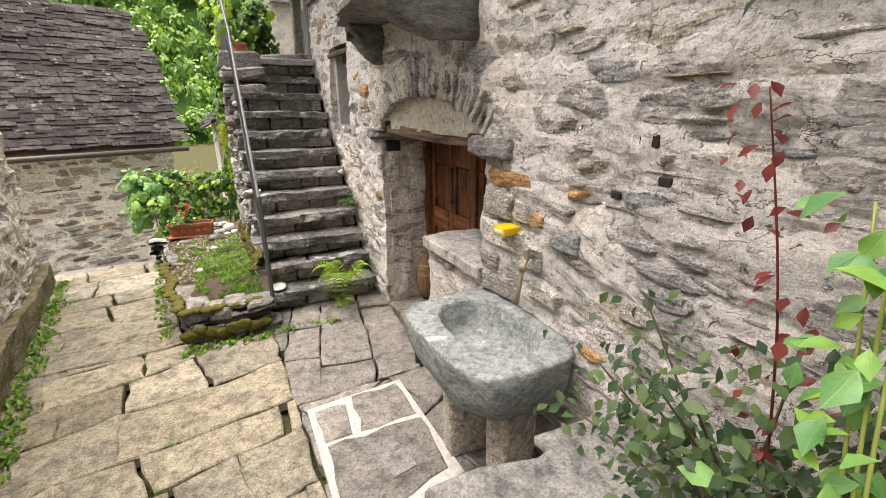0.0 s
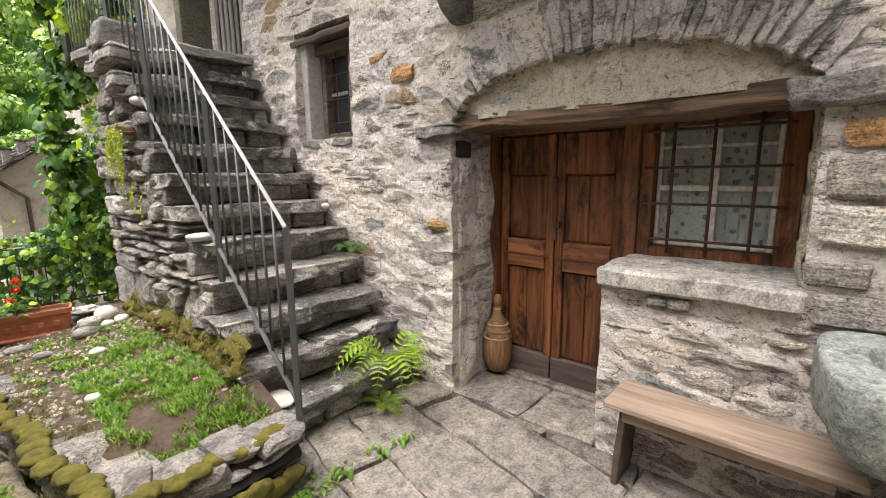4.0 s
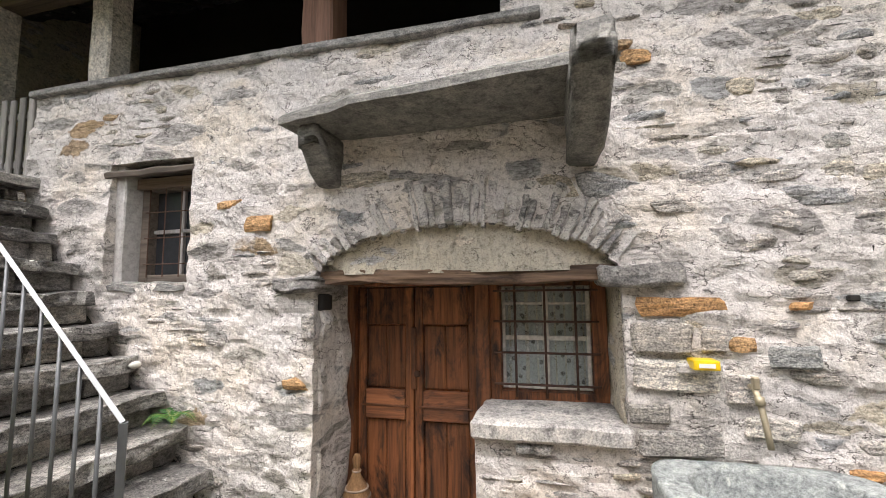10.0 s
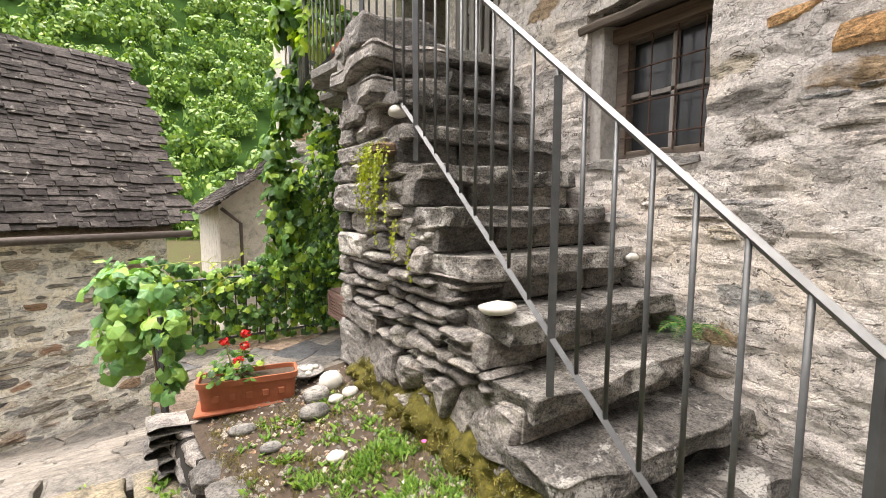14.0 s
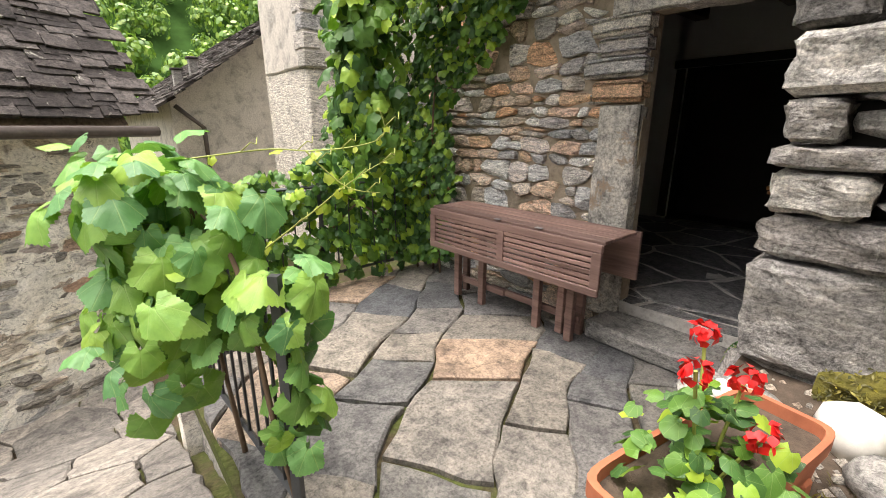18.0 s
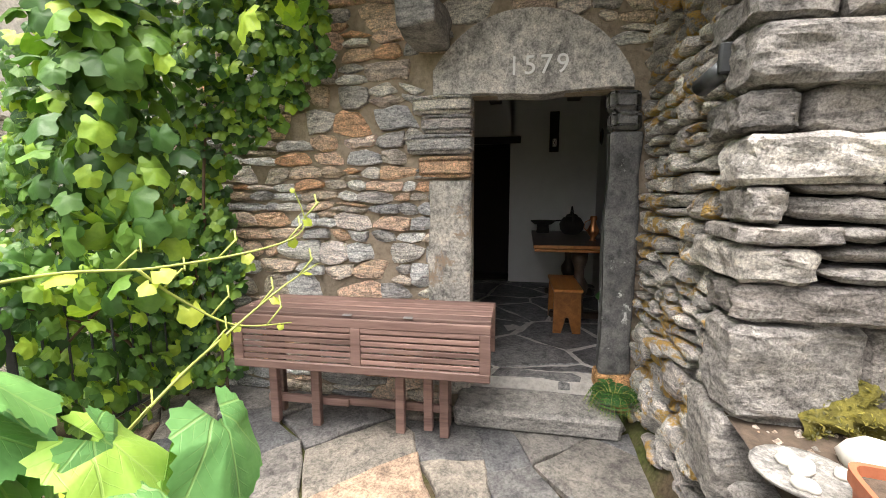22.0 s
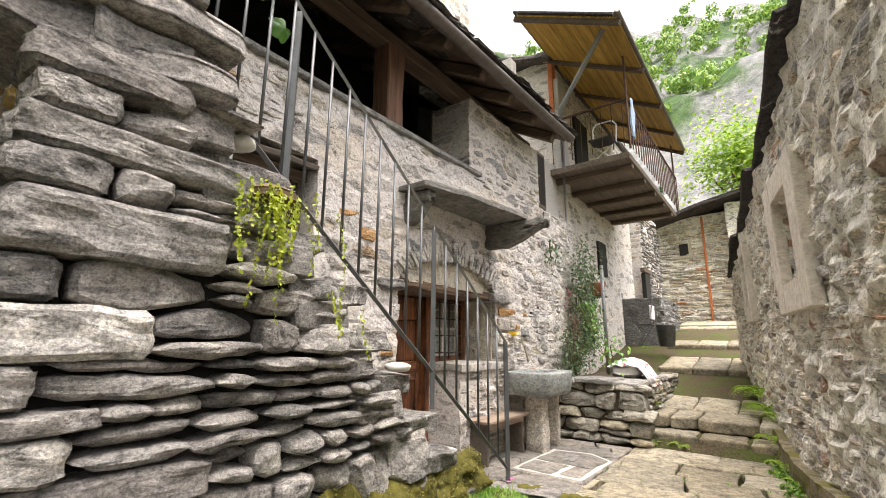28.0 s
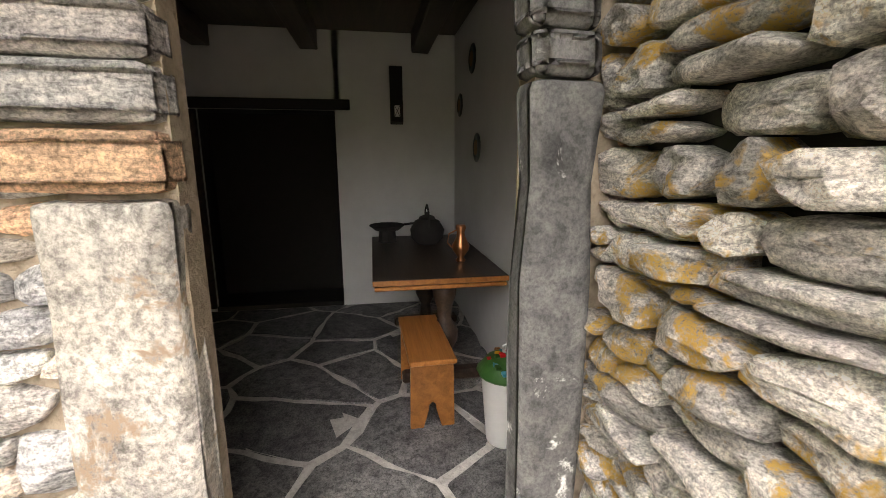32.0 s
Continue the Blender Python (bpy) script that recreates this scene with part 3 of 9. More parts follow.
def prism(poly, z0, z1, inset=0.01, drop=0.008, jitter=0.0, seed=0):
    """Vertices and faces of a flat stone: outline, worn upper edge, top."""
    r = random.Random(seed)
    c = sum((Vector((*p, 0)) for p in poly), Vector()) / len(poly)
    n = len(poly)
    verts, faces = [], []
    for z, k in ((z0, 0.0), (z1 - drop, 0.0), (z1, inset)):
        for p in poly:
            d = Vector((c.x - p[0], c.y - p[1]))
            d = d.normalized() * min(k, d.length * 0.4) if d.length > 1e-6 else d
            verts.append((p[0] + d.x - c.x, p[1] + d.y - c.y, z + (r.uniform(-jitter, jitter) if z > z0 else 0)))
    for a in (0, n):
        for i in range(n):
            j = (i + 1) % n
            faces.append((a + i, a + j, a + n + j, a + n + i))
    faces.append(tuple(range(2 * n, 3 * n)))
    return verts, faces, c


def clip(poly, px, py, nx, ny):
    """The part of a convex outline on the side of the line that its normal points away from."""
    out = []
    for i, a in enumerate(poly):
        b = poly[(i + 1) % len(poly)]
        da, db = (a[0] - px) * nx + (a[1] - py) * ny, (b[0] - px) * nx + (b[1] - py) * ny
        if da <= 0:
            out.append(a)
        if da * db < 0:
            t = da / (da - db)
            out.append((a[0] + t * (b[0] - a[0]), a[1] + t * (b[1] - a[1])))
    return out


def crazy_paving(region, step, joint, seed, stretch=(1.0, 1.0), turn=0.0, jitter=0.42):
    """Irregular flagstone outlines that fill a convex region."""
    r = random.Random(seed)
    ca, sa = math.cos(turn), math.sin(turn)
    xs, ys = [p[0] for p in region], [p[1] for p in region]
    mx, my = (min(xs) + max(xs)) / 2, (min(ys) + max(ys)) / 2
    reach = max(max(xs) - min(xs), max(ys) - min(ys))
    seeds = []
    na, nb = int(reach / step / stretch[0]) + 2, int(reach / step / stretch[1]) + 2
    for i in range(-na, na + 1):
        for j in range(-nb, nb + 1):
            a = (i + (0.5 if j % 2 else 0) + r.uniform(-jitter, jitter)) * step * stretch[0]
            b = (j + r.uniform(-jitter, jitter)) * step * stretch[1]
            seeds.append((mx + a * ca - b * sa, my + a * sa + b * ca))
    out = []
    for k, s in enumerate(seeds):
        if not (min(xs) - step < s[0] < max(xs) + step and min(ys) - step < s[1] < max(ys) + step):
            continue
        poly = list(region)
        for q in seeds:
            dx, dy = q[0] - s[0], q[1] - s[1]
            d = math.hypot(dx, dy)
            if 1e-6 < d < step * 4 * max(stretch):
                dx, dy = dx / d, dy / d
                poly = clip(poly, s[0] + dx * (d / 2 - joint / 2), s[1] + dy * (d / 2 - joint / 2), dx, dy)
                if len(poly) < 3:
                    break
        if len(poly) >= 3:
            area = abs(sum(poly[i][0] * poly[(i + 1) % len(poly)][1] - poly[(i + 1) % len(poly)][0] * poly[i][1] for i in range(len(poly)))) / 2
            if area > 0.006:
                out.append(poly)
    return out


def crumble(poly, seed, amount=0.018, piece=0.11):
    """An outline whose sides are broken into short uneven stretches."""
    r = random.Random(seed)
    out = []
    for i, a in enumerate(poly):
        b = poly[(i + 1) % len(poly)]
        d = math.hypot(b[0] - a[0], b[1] - a[1])
        n = max(1, int(d / piece))
        for k in range(n):
            t = k / n
            j = amount if k else amount * 0.6
            out.append((a[0] + t * (b[0] - a[0]) + r.uniform(-j, j), a[1] + t * (b[1] - a[1]) + r.uniform(-j, j)))
    return out


def flagstones(name, outlines, height, mat, parent, thick=0.06, uneven=0.006, seed=1):
    """Flagstones, each an object of its own; height: metres at (x, y)."""
    r = random.Random(seed)
    for i, poly in enumerate(outlines):
        poly = crumble(poly, seed * 1000 + i)
        v, f, c = prism(poly, -thick, 0.0, 0.014, 0.010, 0.003, seed * 1000 + i)
        m = Matrix.Translation((c.x, c.y, height(c.x, c.y) + r.uniform(-uneven, uneven))) @ Euler((r.uniform(-0.008, 0.008), r.uniform(-0.008, 0.008), 0)).to_matrix().to_4x4()
        put(name, mesh_of(name, v, f, mat), parent, m)


def stone_mesh(name, mat, seed, nx=5, nz=3, bulge=0.25, ragged=0.10, layered=0.05, smooth=False):
    """A hewn building stone one unit wide and high, its face cut by a few flat breaks: face towards +y near 0, back at -1."""
    r = random.Random(seed)
    o = Vector((r.uniform(-50, 50), r.uniform(-50, 50), r.uniform(-50, 50)))
    verts, ids = [], {}
    skew, wedge = r.uniform(-0.10, 0.10), r.uniform(-0.16, 0.16)
    breaks = []
    for k in range(7):
        t = r.uniform(0, math.tau) if k > 3 else k * math.pi / 2 + r.uniform(-0.35, 0.35)
        breaks.append((math.cos(t), math.sin(t), r.uniform(0.16, 0.46), r.uniform(0.35, 2.6)))
    lean_x, lean_z = r.uniform(-0.3, 0.3), r.uniform(-0.35, 0.35)

    def vert(i, j, back):
        key = (i, j, back)
        if key not in ids:
            x, z = i / nx - 0.5, j / nz - 0.5
            if back:
                y = -1.0
                x, z = x * 0.95, z * 0.95
            else:
                y = (lean_x * x + lean_z * z) * bulge
                for c, s, off, sl in breaks:
                    y = min(y, -(x * c + z * s - off) * sl * bulge * 2)
                y += bulge * 0.18 * noise.noise(o + Vector((x * 4, z * 4, 0)))
                y += layered * noise.noise(o + Vector((x * 1.5, 9, z * 9)))
                y = max(y, -0.75)
            e1 = noise.noise(o + Vector((x * 2.6, z * 2.6, 5)))
            e2 = noise.noise(o + Vector((x * 2.3, z * 2.3, 15)))
            ex, ez = abs(x) * 2, abs(z) * 2
            cut = 1.0 - 0.16 * max(0.0, ex + ez - 1.55) * (0.4 + 0.6 * abs(noise.noise(o + Vector((x * 2, z * 2, 25)))) * 2)
            x, z = x * cut, z * cut
            x += e1 * ragged * 0.7 + skew * z
            z += e2 * ragged * 1.2 + wedge * x * 0.7
            ids[key] = len(verts)
            verts.append((x, y, z))
        return ids[key]

    faces = []
    for i in range(nx):
        for j in range(nz):
            faces.append((vert(i, j, 0), vert(i + 1, j, 0), vert(i + 1, j + 1, 0), vert(i, j + 1, 0))[::-1])
    rim = [(i, 0) for i in range(nx)] + [(nx, j) for j in range(nz)] + [(i, nz) for i in range(nx, 0, -1)] + [(0, j) for j in range(nz, 0, -1)]
    for a, b in zip(rim, rim[1:] + rim[:1]):
        faces.append((vert(*a, 0), vert(*a, 1), vert(*b, 1), vert(*b, 0))[::-1])
    me = mesh_of(name, verts, faces, mat)
    bm = bmesh.new()
    bm.from_mesh(me)
    bmesh.ops.recalc_face_normals(bm, faces=bm.faces)
    bm.to_mesh(me)
    bm.free()
    if smooth:
        me.polygons.foreach_set("use_smooth", [True] * len(me.polygons))
    return me


def coursed_paving(region, rows, wide, joint, seed, turn=0.0, warp=0.06):
    """Flagstones in wavering rows: four-sided outlines clipped to a convex region."""
    r = random.Random(seed)
    xs, ys = [p[0] for p in region], [p[1] for p in region]
    mx, my = (min(xs) + max(xs)) / 2, (min(ys) + max(ys)) / 2
    reach = math.hypot(max(xs) - min(xs), max(ys) - min(ys)) / 2 + 0.3
    ca, sa = math.cos(turn), math.sin(turn)

    def bend(a, b):
        w = Vector((a * 1.1 + seed, b * 1.1, 0))
        a2, b2 = a + warp * 2 * noise.noise(w), b + warp * 2.6 * noise.noise(w + Vector((40, 9, 0)))
        return (mx + a2 * ca - b2 * sa, my + a2 * sa + b2 * ca)

    out, b = [], -reach
    while b < reach:
        h = r.uniform(*rows)
        a = -reach - r.uniform(0, 0.4)
        while a < reach:
            w = r.uniform(*wide)
            k = [r.uniform(-0.05, 0.05) for _ in range(4)]
            j = joint / 2
            poly = [bend(a + j + k[0] * 0.5, b + j), bend(a + w / 2, b + j + k[2] * 0.3), bend(a + w - j + k[1] * 0.5, b + j), bend(a + w - j + k[1] * 0.5, b + h - j), bend(a + w / 2, b + h - j + k[3] * 0.3), bend(a + j + k[0] * 0.5, b + h - j)]
            n = len(region)
            sign = 1 if sum(region[i][0] * region[(i + 1) % n][1] - region[(i + 1) % n][0] * region[i][1] for i in range(n)) > 0 else -1
            for i in range(n):
                p, q = region[i], region[(i + 1) % n]
                dx, dy = q[0] - p[0], q[1] - p[1]
                poly = clip(poly, p[0], p[1], dy * sign, -dx * sign)
                if len(poly) < 3:
                    break
            if len(poly) >= 3:
                area = abs(sum(poly[i][0] * poly[(i + 1) % len(poly)][1] - poly[(i + 1) % len(poly)][0] * poly[i][1] for i in range(len(poly)))) / 2
                if area > 0.008:
                    out.append(poly)
            a += w
        b += h
    return out


def packed(owner, o, u, n, w, levels, cw, seed, mat, depth=0.2, gap=0.012, out=(-0.02, 0.03), inside=None, roof=None, starts=None, keep=1.0, split=0.3, wave=0.3, joined=None, near=None, limit=300, finer=0.0, chamfer=0.022, relief=0.016):
    """Close-fitting stones between wavering bed joints: each one a broken, chamfered face on its own outline."""
    r = random.Random(seed)
    o, u, n = Vector(o), Vector(u).normalized(), Vector(n).normalized()
    up = Vector((0, 0, 1))
    flip = u.cross(up).dot(n) < 0
    cells = []
    for k, (z0, z1) in enumerate(zip(levels, levels[1:])):
        hh = z1 - z0

        def bed(q, level, k=k):
            lo_h = min(levels[level] - levels[level - 1] if level else 0.1, levels[level + 1] - levels[level] if level + 1 < len(levels) else 0.1)
            return levels[level] + lo_h * wave * (noise.noise(Vector((q * 2.3, level * 3.7, seed))) + 0.5 * noise.noise(Vector((q * 7.0, level * 5.1, seed + 3))))

        a = starts[k] if starts else -r.uniform(0, cw[0])
        lean_a = 0.0 if starts else r.uniform(-0.3, 0.3)
        while a < w:
            small = finer * min(1.0, max(0.0, a) / 1.1)
            ww = r.uniform(*cw) * (0.7 + 0.5 * min(hh / 0.14, 1.4)) * (1.0 - 0.55 * small)
            b = a + ww
            if w - b < cw[0] * 0.6:
                b = w + 0.01
            lean_b = r.uniform(-0.35, 0.35)
            halves = ((0.0, 1.0),)
            if hh > 0.09 and r.random() < split + (1 - split) * 0.75 * small:
                f = r.uniform(0.35, 0.65)
                halves = ((0.0, f), (f, 1.0))
            for f0, f1 in halves:
                m = max(3, int(ww / 0.06))
                lo_, hi_ = [], []
                for i in range(m + 1):
                    t = i / m
                    for row, f in ((lo_, f0), (hi_, f1)):
                        q = a + (b - a) * t + (lean_a * (1 - t) + lean_b * t) * (f - 0.5) * hh
                        z = bed(q, k) * (1 - f) + bed(q, k + 1) * f
                        row.append([q + r.uniform(-0.006, 0.006), z + r.uniform(-0.005, 0.005)])
                e = min(0.028, hh * 0.2)
                for row, sg in ((lo_, 1), (hi_, -1)):
                    row[0][1] += sg * e * r.uniform(0.2, 1.2)
                    row[-1][1] += sg * e * r.uniform(0.2, 1.2)
                side_r = [[(lo_[-1][0] + hi_[-1][0]) / 2 + 0.010, (lo_[-1][1] + hi_[-1][1]) / 2]]
                side_l = [[(lo_[0][0] + hi_[0][0]) / 2 - 0.010, (lo_[0][1] + hi_[0][1]) / 2]]
                ringp = lo_ + side_r + hi_[::-1] + side_l
                if roof:
                    top_z = min(roof(q) for q, z in ringp)
                    ringp = [[q, min(z, top_z)] for q, z in ringp]
                cells.append(ringp)
            a, lean_a = b, lean_b
    made = []
    for ringp in cells:
        cq, cz = sum(p[0] for p in ringp) / len(ringp), sum(p[1] for p in ringp) / len(ringp)
        sw, sh = max(p[0] for p in ringp) - min(p[0] for p in ringp), max(p[1] for p in ringp) - min(p[1] for p in ringp)
        if sh < 0.022 or sw < 0.04 or cq < -0.02 or cq > w + 0.02 or r.random() > keep or (inside and not inside(cq, cz, sw, sh)):
            continue
        made.append((cq, cz, sw, sh, ringp))
    if near:
        made.sort(key=lambda c: (c[0] - near[0]) ** 2 + (c[1] - near[1]) ** 2)
    rest_v, rest_f = [], []
    for i, (cq, cz, sw, sh, ringp) in enumerate(made):
        proud, ta, tb = r.uniform(*out), r.uniform(-0.10, 0.10), r.uniform(-0.22, 0.16)
        off = Vector((r.uniform(-50, 50), r.uniform(-50, 50), 0))
        turn_ = r.uniform(0, math.tau)
        cut_q, cut_z, cut_d = math.cos(turn_) * sh / sw * 2, math.sin(turn_), sh * r.uniform(0.02, 0.3)
        verts, count = [], len(ringp)

        def shrink(p, d):
            dq, dz = p[0] - cq, p[1] - cz
            return dq * max(0.0, 1 - d / (sw / 2)), dz * max(0.0, 1 - d / (sh / 2))

        c = min(chamfer * r.uniform(0.6, 1.4), sh * 0.28)
        for d, back in ((gap / 2, depth), (gap / 2, c * 1.1), (gap / 2 + c * 0.75, 0.0), (gap / 2 + sh * 0.27, -0.004), (gap / 2 + sh * 0.40, -0.004)):
            for p in ringp:
                dq, dz = shrink(p, d)
                y = -back
                if back < depth:
                    y += ta * dq + tb * dz + relief * (noise.noise(Vector((dq * 9, dz * 15, 0)) + off) + 0.7 * noise.noise(Vector((dq * 27, dz * 40, 4)) + off))
                    y -= max(0.0, (dq * cut_q + dz * cut_z) - cut_d) * 0.8
                verts.append(u * dq + up * dz + n * (y + proud))
        faces = []
        for k in range(4):
            for j in range(count):
                a, b = k * count + j, k * count + (j + 1) % count
                faces.append((a, b, b + count, a + count))
        top = 4 * count
        half = count // 2
        for j in range(half):
            if j + 1 <= count - 2 - j:
                p, q = (j, j + 1), (count - 2 - j, (count - 1 - j) % count)
                if p[1] == q[0]:
                    faces.append((top + p[0], top + p[1], top + q[1]))
                else:
                    faces.append((top + p[0], top + p[1], top + q[0], top + q[1]))
        if flip:
            faces = [f[::-1] for f in faces]
        at = o + u * cq + up * cz
        if i < limit or not joined:
            put("stone", mesh_of("stone", verts, faces, mat), owner, Matrix.Translation(at))
        else:
            k = len(rest_v)
            rest_v += [v + at for v in verts]
            rest_f += [tuple(k + q for q in f) for f in faces]
    if rest_v:
        tagged(put("masonry", mesh_of("masonry", rest_v, rest_f, joined), owner), "smaller stones set in the wall", kind="stuff")


def layers(h, ch, seed, z0=0.0):
    """Heights of bed joints from z0 up to h."""
    r = random.Random(seed)
    out = [z0]
    while out[-1] < h - ch[0]:
        out.append(min(h, out[-1] + r.uniform(*ch)))
    return out


def wall_patch(bm, o, u, n, s0, s1, low, high, thick, res=0.09, amp=0.02, freq=3.0):
    """A solid stretch of wall with an uneven face. low, high: metres, or functions of the way along."""
    o, u, n = Vector(o), Vector(u).normalized(), Vector(n).normalized()
    lo = low if callable(low) else (lambda s: low)
    hi = high if callable(high) else (lambda s: high)
    ns = max(1, int((s1 - s0) / res))
    nh = max(1, int(max(hi(s0) - lo(s0), hi(s1) - lo(s1)) / res))
    front, back = [], []
    for i in range(ns + 1):
        s = s0 + (s1 - s0) * i / ns
        fr, bk = [], []
        for j in range(nh + 1):
            z = lo(s) + (hi(s) - lo(s)) * j / nh
            p = o + u * s + Vector((0, 0, z))
            q = Vector((p.x, p.y, p.z * 2.1))
            d = noise.noise(p * freq) * amp + noise.noise(q * freq * 2.3) * amp * 0.7
            if res < 0.06:
                e = (noise.noise(q * 4.0 + Vector((3, 5, 7))) + 0.5 * noise.noise(q * 9.0)) * 3.0
                f = e - math.floor(e)
                d += (math.floor(e) + min(1.0, f / 0.3)) * amp * 0.30 + noise.noise(q * 21.0) * amp * 0.30
            fr.append(bm.verts.new(p + n * d))
            bk.append(bm.verts.new(p - n * thick))
        front.append(fr)
        back.append(bk)
    for i in range(ns):
        for j in range(nh):
            bm.faces.new((front[i][j], front[i][j + 1], front[i + 1][j + 1], front[i + 1][j]))
            bm.faces.new((back[i][j], back[i + 1][j], back[i + 1][j + 1], back[i][j + 1]))
        bm.faces.new((front[i][0], front[i + 1][0], back[i + 1][0], back[i][0]))
        bm.faces.new((front[i][nh], back[i][nh], back[i + 1][nh], front[i + 1][nh]))
    for j in range(nh):
        bm.faces.new((front[0][j], back[0][j], back[0][j + 1], front[0][j + 1]))
        bm.faces.new((front[ns][j], front[ns][j + 1], back[ns][j + 1], back[ns][j]))


def wall(name, label, mat, patches, o, u, n, thick, res=0.09, amp=0.02):
    bm = bmesh.new()
    for s0, s1, lo, hi in patches:
        wall_patch(bm, o, u, n, s0, s1, lo, hi, thick, res, amp)
    bmesh.ops.recalc_face_normals(bm, faces=bm.faces)
    ob = part(name, bm, mat, None)
    return tagged(ob, label, "wall", kind="structure")


def lobed_leaf(name, mat, seed, points=22, cup=0.15, lobes=5, deep=0.28):
    """A leaf one unit wide, its stalk at the origin, its tip towards +y, facing +z."""
    r = random.Random(seed)
    verts, faces = [(0, 0.30, 0.03)], []
    soft = r.uniform(0.75, 1.1)
    tooth = 0.036 if points > 30 else 0.03
    ring = []
    for k in range(points):
        a = -math.pi / 2 + math.tau * (k + 0.5) / points
        lobe = 1 - deep * abs(math.sin((a - math.pi / 2) * lobes / 2)) ** 0.9 * soft
        lobe *= 1.0 + 0.10 * math.sin(a)
        notch = 0.45 if abs(((a + math.pi / 2 + math.pi) % math.tau) - math.pi) < 0.28 else 1.0
        rad = 0.55 * lobe * notch * (1 + (tooth if k % 2 else -tooth) + r.uniform(-0.01, 0.01))
        x, y = rad * math.cos(a), 0.36 + rad * math.sin(a) * 1.05
        ring.append((x, y, -cup * (x * x * 2.2 + (y - 0.3) ** 2 * 1.2) + 0.03 * math.sin(a * 5 + seed) + r.uniform(-0.008, 0.008)))
    mid = [(x * 0.5, 0.30 + (y - 0.30) * 0.5, z * 0.35) for k, (x, y, z) in enumerate(ring)]
    verts += mid + ring
    n = points
    for k in range(n):
        j = (k + 1) % n
        faces.append((0, 1 + k, 1 + j))
        faces.append((1 + k, 1 + n + k, 1 + n + j, 1 + j))
    return mesh_of(name, verts, faces, mat, True)


def plain_leaf(name, mat, seed, fold=0.15, wide=0.5):
    v = [(0, 0, 0), (wide * 0.35, 0.3, fold), (wide * 0.5, 0.55, fold), (0, 1.0, -0.1), (-wide * 0.5, 0.55, fold), (-wide * 0.35, 0.3, fold), (0, 0.5, 0)]
    f = [(0, 1, 6), (1, 2, 6), (2, 3, 6), (3, 4, 6), (4, 5, 6), (5, 0, 6)]
    return mesh_of(name, v, f, mat, True)


def leaf_pose(p, normal, r, size, hang=0.5):
    """A pose for a leaf at p that faces about along normal, its tip hanging down."""
    nrm = (Vector(normal) + Vector((r.uniform(-1, 1), r.uniform(-1, 1), r.uniform(-0.6, 1))) * 0.75).normalized()
    down = Vector((r.uniform(-0.7, 0.7), r.uniform(-0.7, 0.7), -hang - r.random()))
    y = (down - nrm * down.dot(nrm)).normalized()
    x = y.cross(nrm)
    m = Matrix((x, y, nrm)).transposed().to_4x4()
    return Matrix.Translation(p) @ m @ Matrix.Scale(size, 4)


def joined_leaves(name, me, poses, mat, parent, label="", smooth=True):
    """Many copies of one small mesh in one part."""
    base = np.array([v.co[:] for v in me.vertices])
    polys = [tuple(p.vertices) for p in me.polygons]
    verts, faces = [], []
    for i, m in enumerate(poses):
        a = np.array(m)
        verts.append(base @ a[:3, :3].T + a[:3, 3])
        k = i * len(base)
        faces += [tuple(k + q for q in p) for p in polys]
    if not poses:
        return None
    me2 = mesh_of(name, np.concatenate(verts).tolist(), faces, mat, smooth)
    return tagged(put(name, me2, parent, None, label), kind="stuff")


def pebble(seed, sx, sy, sz, mat, name="stone"):
    bm = bmesh.new()
    bmesh.ops.create_icosphere(bm, subdivisions=2, radius=0.5)
    rough_up(bm, 0.10, 2.2, seed)
    for v in bm.verts:
        v.co = Vector((v.co.x * sx, v.co.y * sy, v.co.z * sz))
    me = bpy.data.meshes.new(name)
    bm.to_mesh(me)
    bm.free()
    me.materials.append(mat)
    me.polygons.foreach_set("use_smooth", [True] * len(me.polygons))
    return me


# ---- ground ----
COURT, TERR, INSIDE = 0.0, -0.25, -0.05


def lane_height(x, y):
    if y < 6.9:
        return 0.0
    return max(-1.85, -0.22 - 0.36 * max(y - 7.3, 0))


ground = structure("ground", "earth ground of the hamlet between the paving", "ground")
bm = bmesh.new()
span = [-900, -300, -100, -40, -20, -12, -8, -5, -3, -2, -1, -0.86, 0, 1, 2, 3, 5, 8, 12, 20, 40, 100, 300, 900]
spany = [-900, -300, -100, -40, -20, -12, -8, -6, -4, -2, 0, 0.6, 1, 3, 5, 6.8, 6.95, 7.3, 8, 9, 10, 11, 12, 14, 17, 22, 40, 100, 300, 900]


def soil_height(x, y):
    z = -0.12
    if y > 6.85:
        z = lane_height(x, y) - 0.1
    if y < 0.62:
        z = min(1.8, 0.16 + 0.22 * max(0.0, -y)) if -12 < y else 1.8
    if y > 18 or abs(x) > 18:
        z = min(z, -2.4)
    return z


grid = [[bm.verts.new((x, y, soil_height(x, y))) for y in spany] for x in span]
for i in range(len(span) - 1):
    for j in range(len(spany) - 1):
        bm.faces.new((grid[i][j], grid[i + 1][j], grid[i + 1][j + 1], grid[i][j + 1]))
part("soil", bm, m_ground, ground)

# ---- main facade: lime-washed rubble wall with an arched doorway ----
FX = 1.5
ARCH0, ARCH1, SPRING, CROWN = 2.25, 4.06, 1.80, 2.15


def arch(y):
    t = (y - (ARCH0 + ARCH1) / 2) / ((ARCH1 - ARCH0) / 2)
    return SPRING + (CROWN - SPRING) * math.sqrt(max(0.0, 1 - t * t * 0.97))


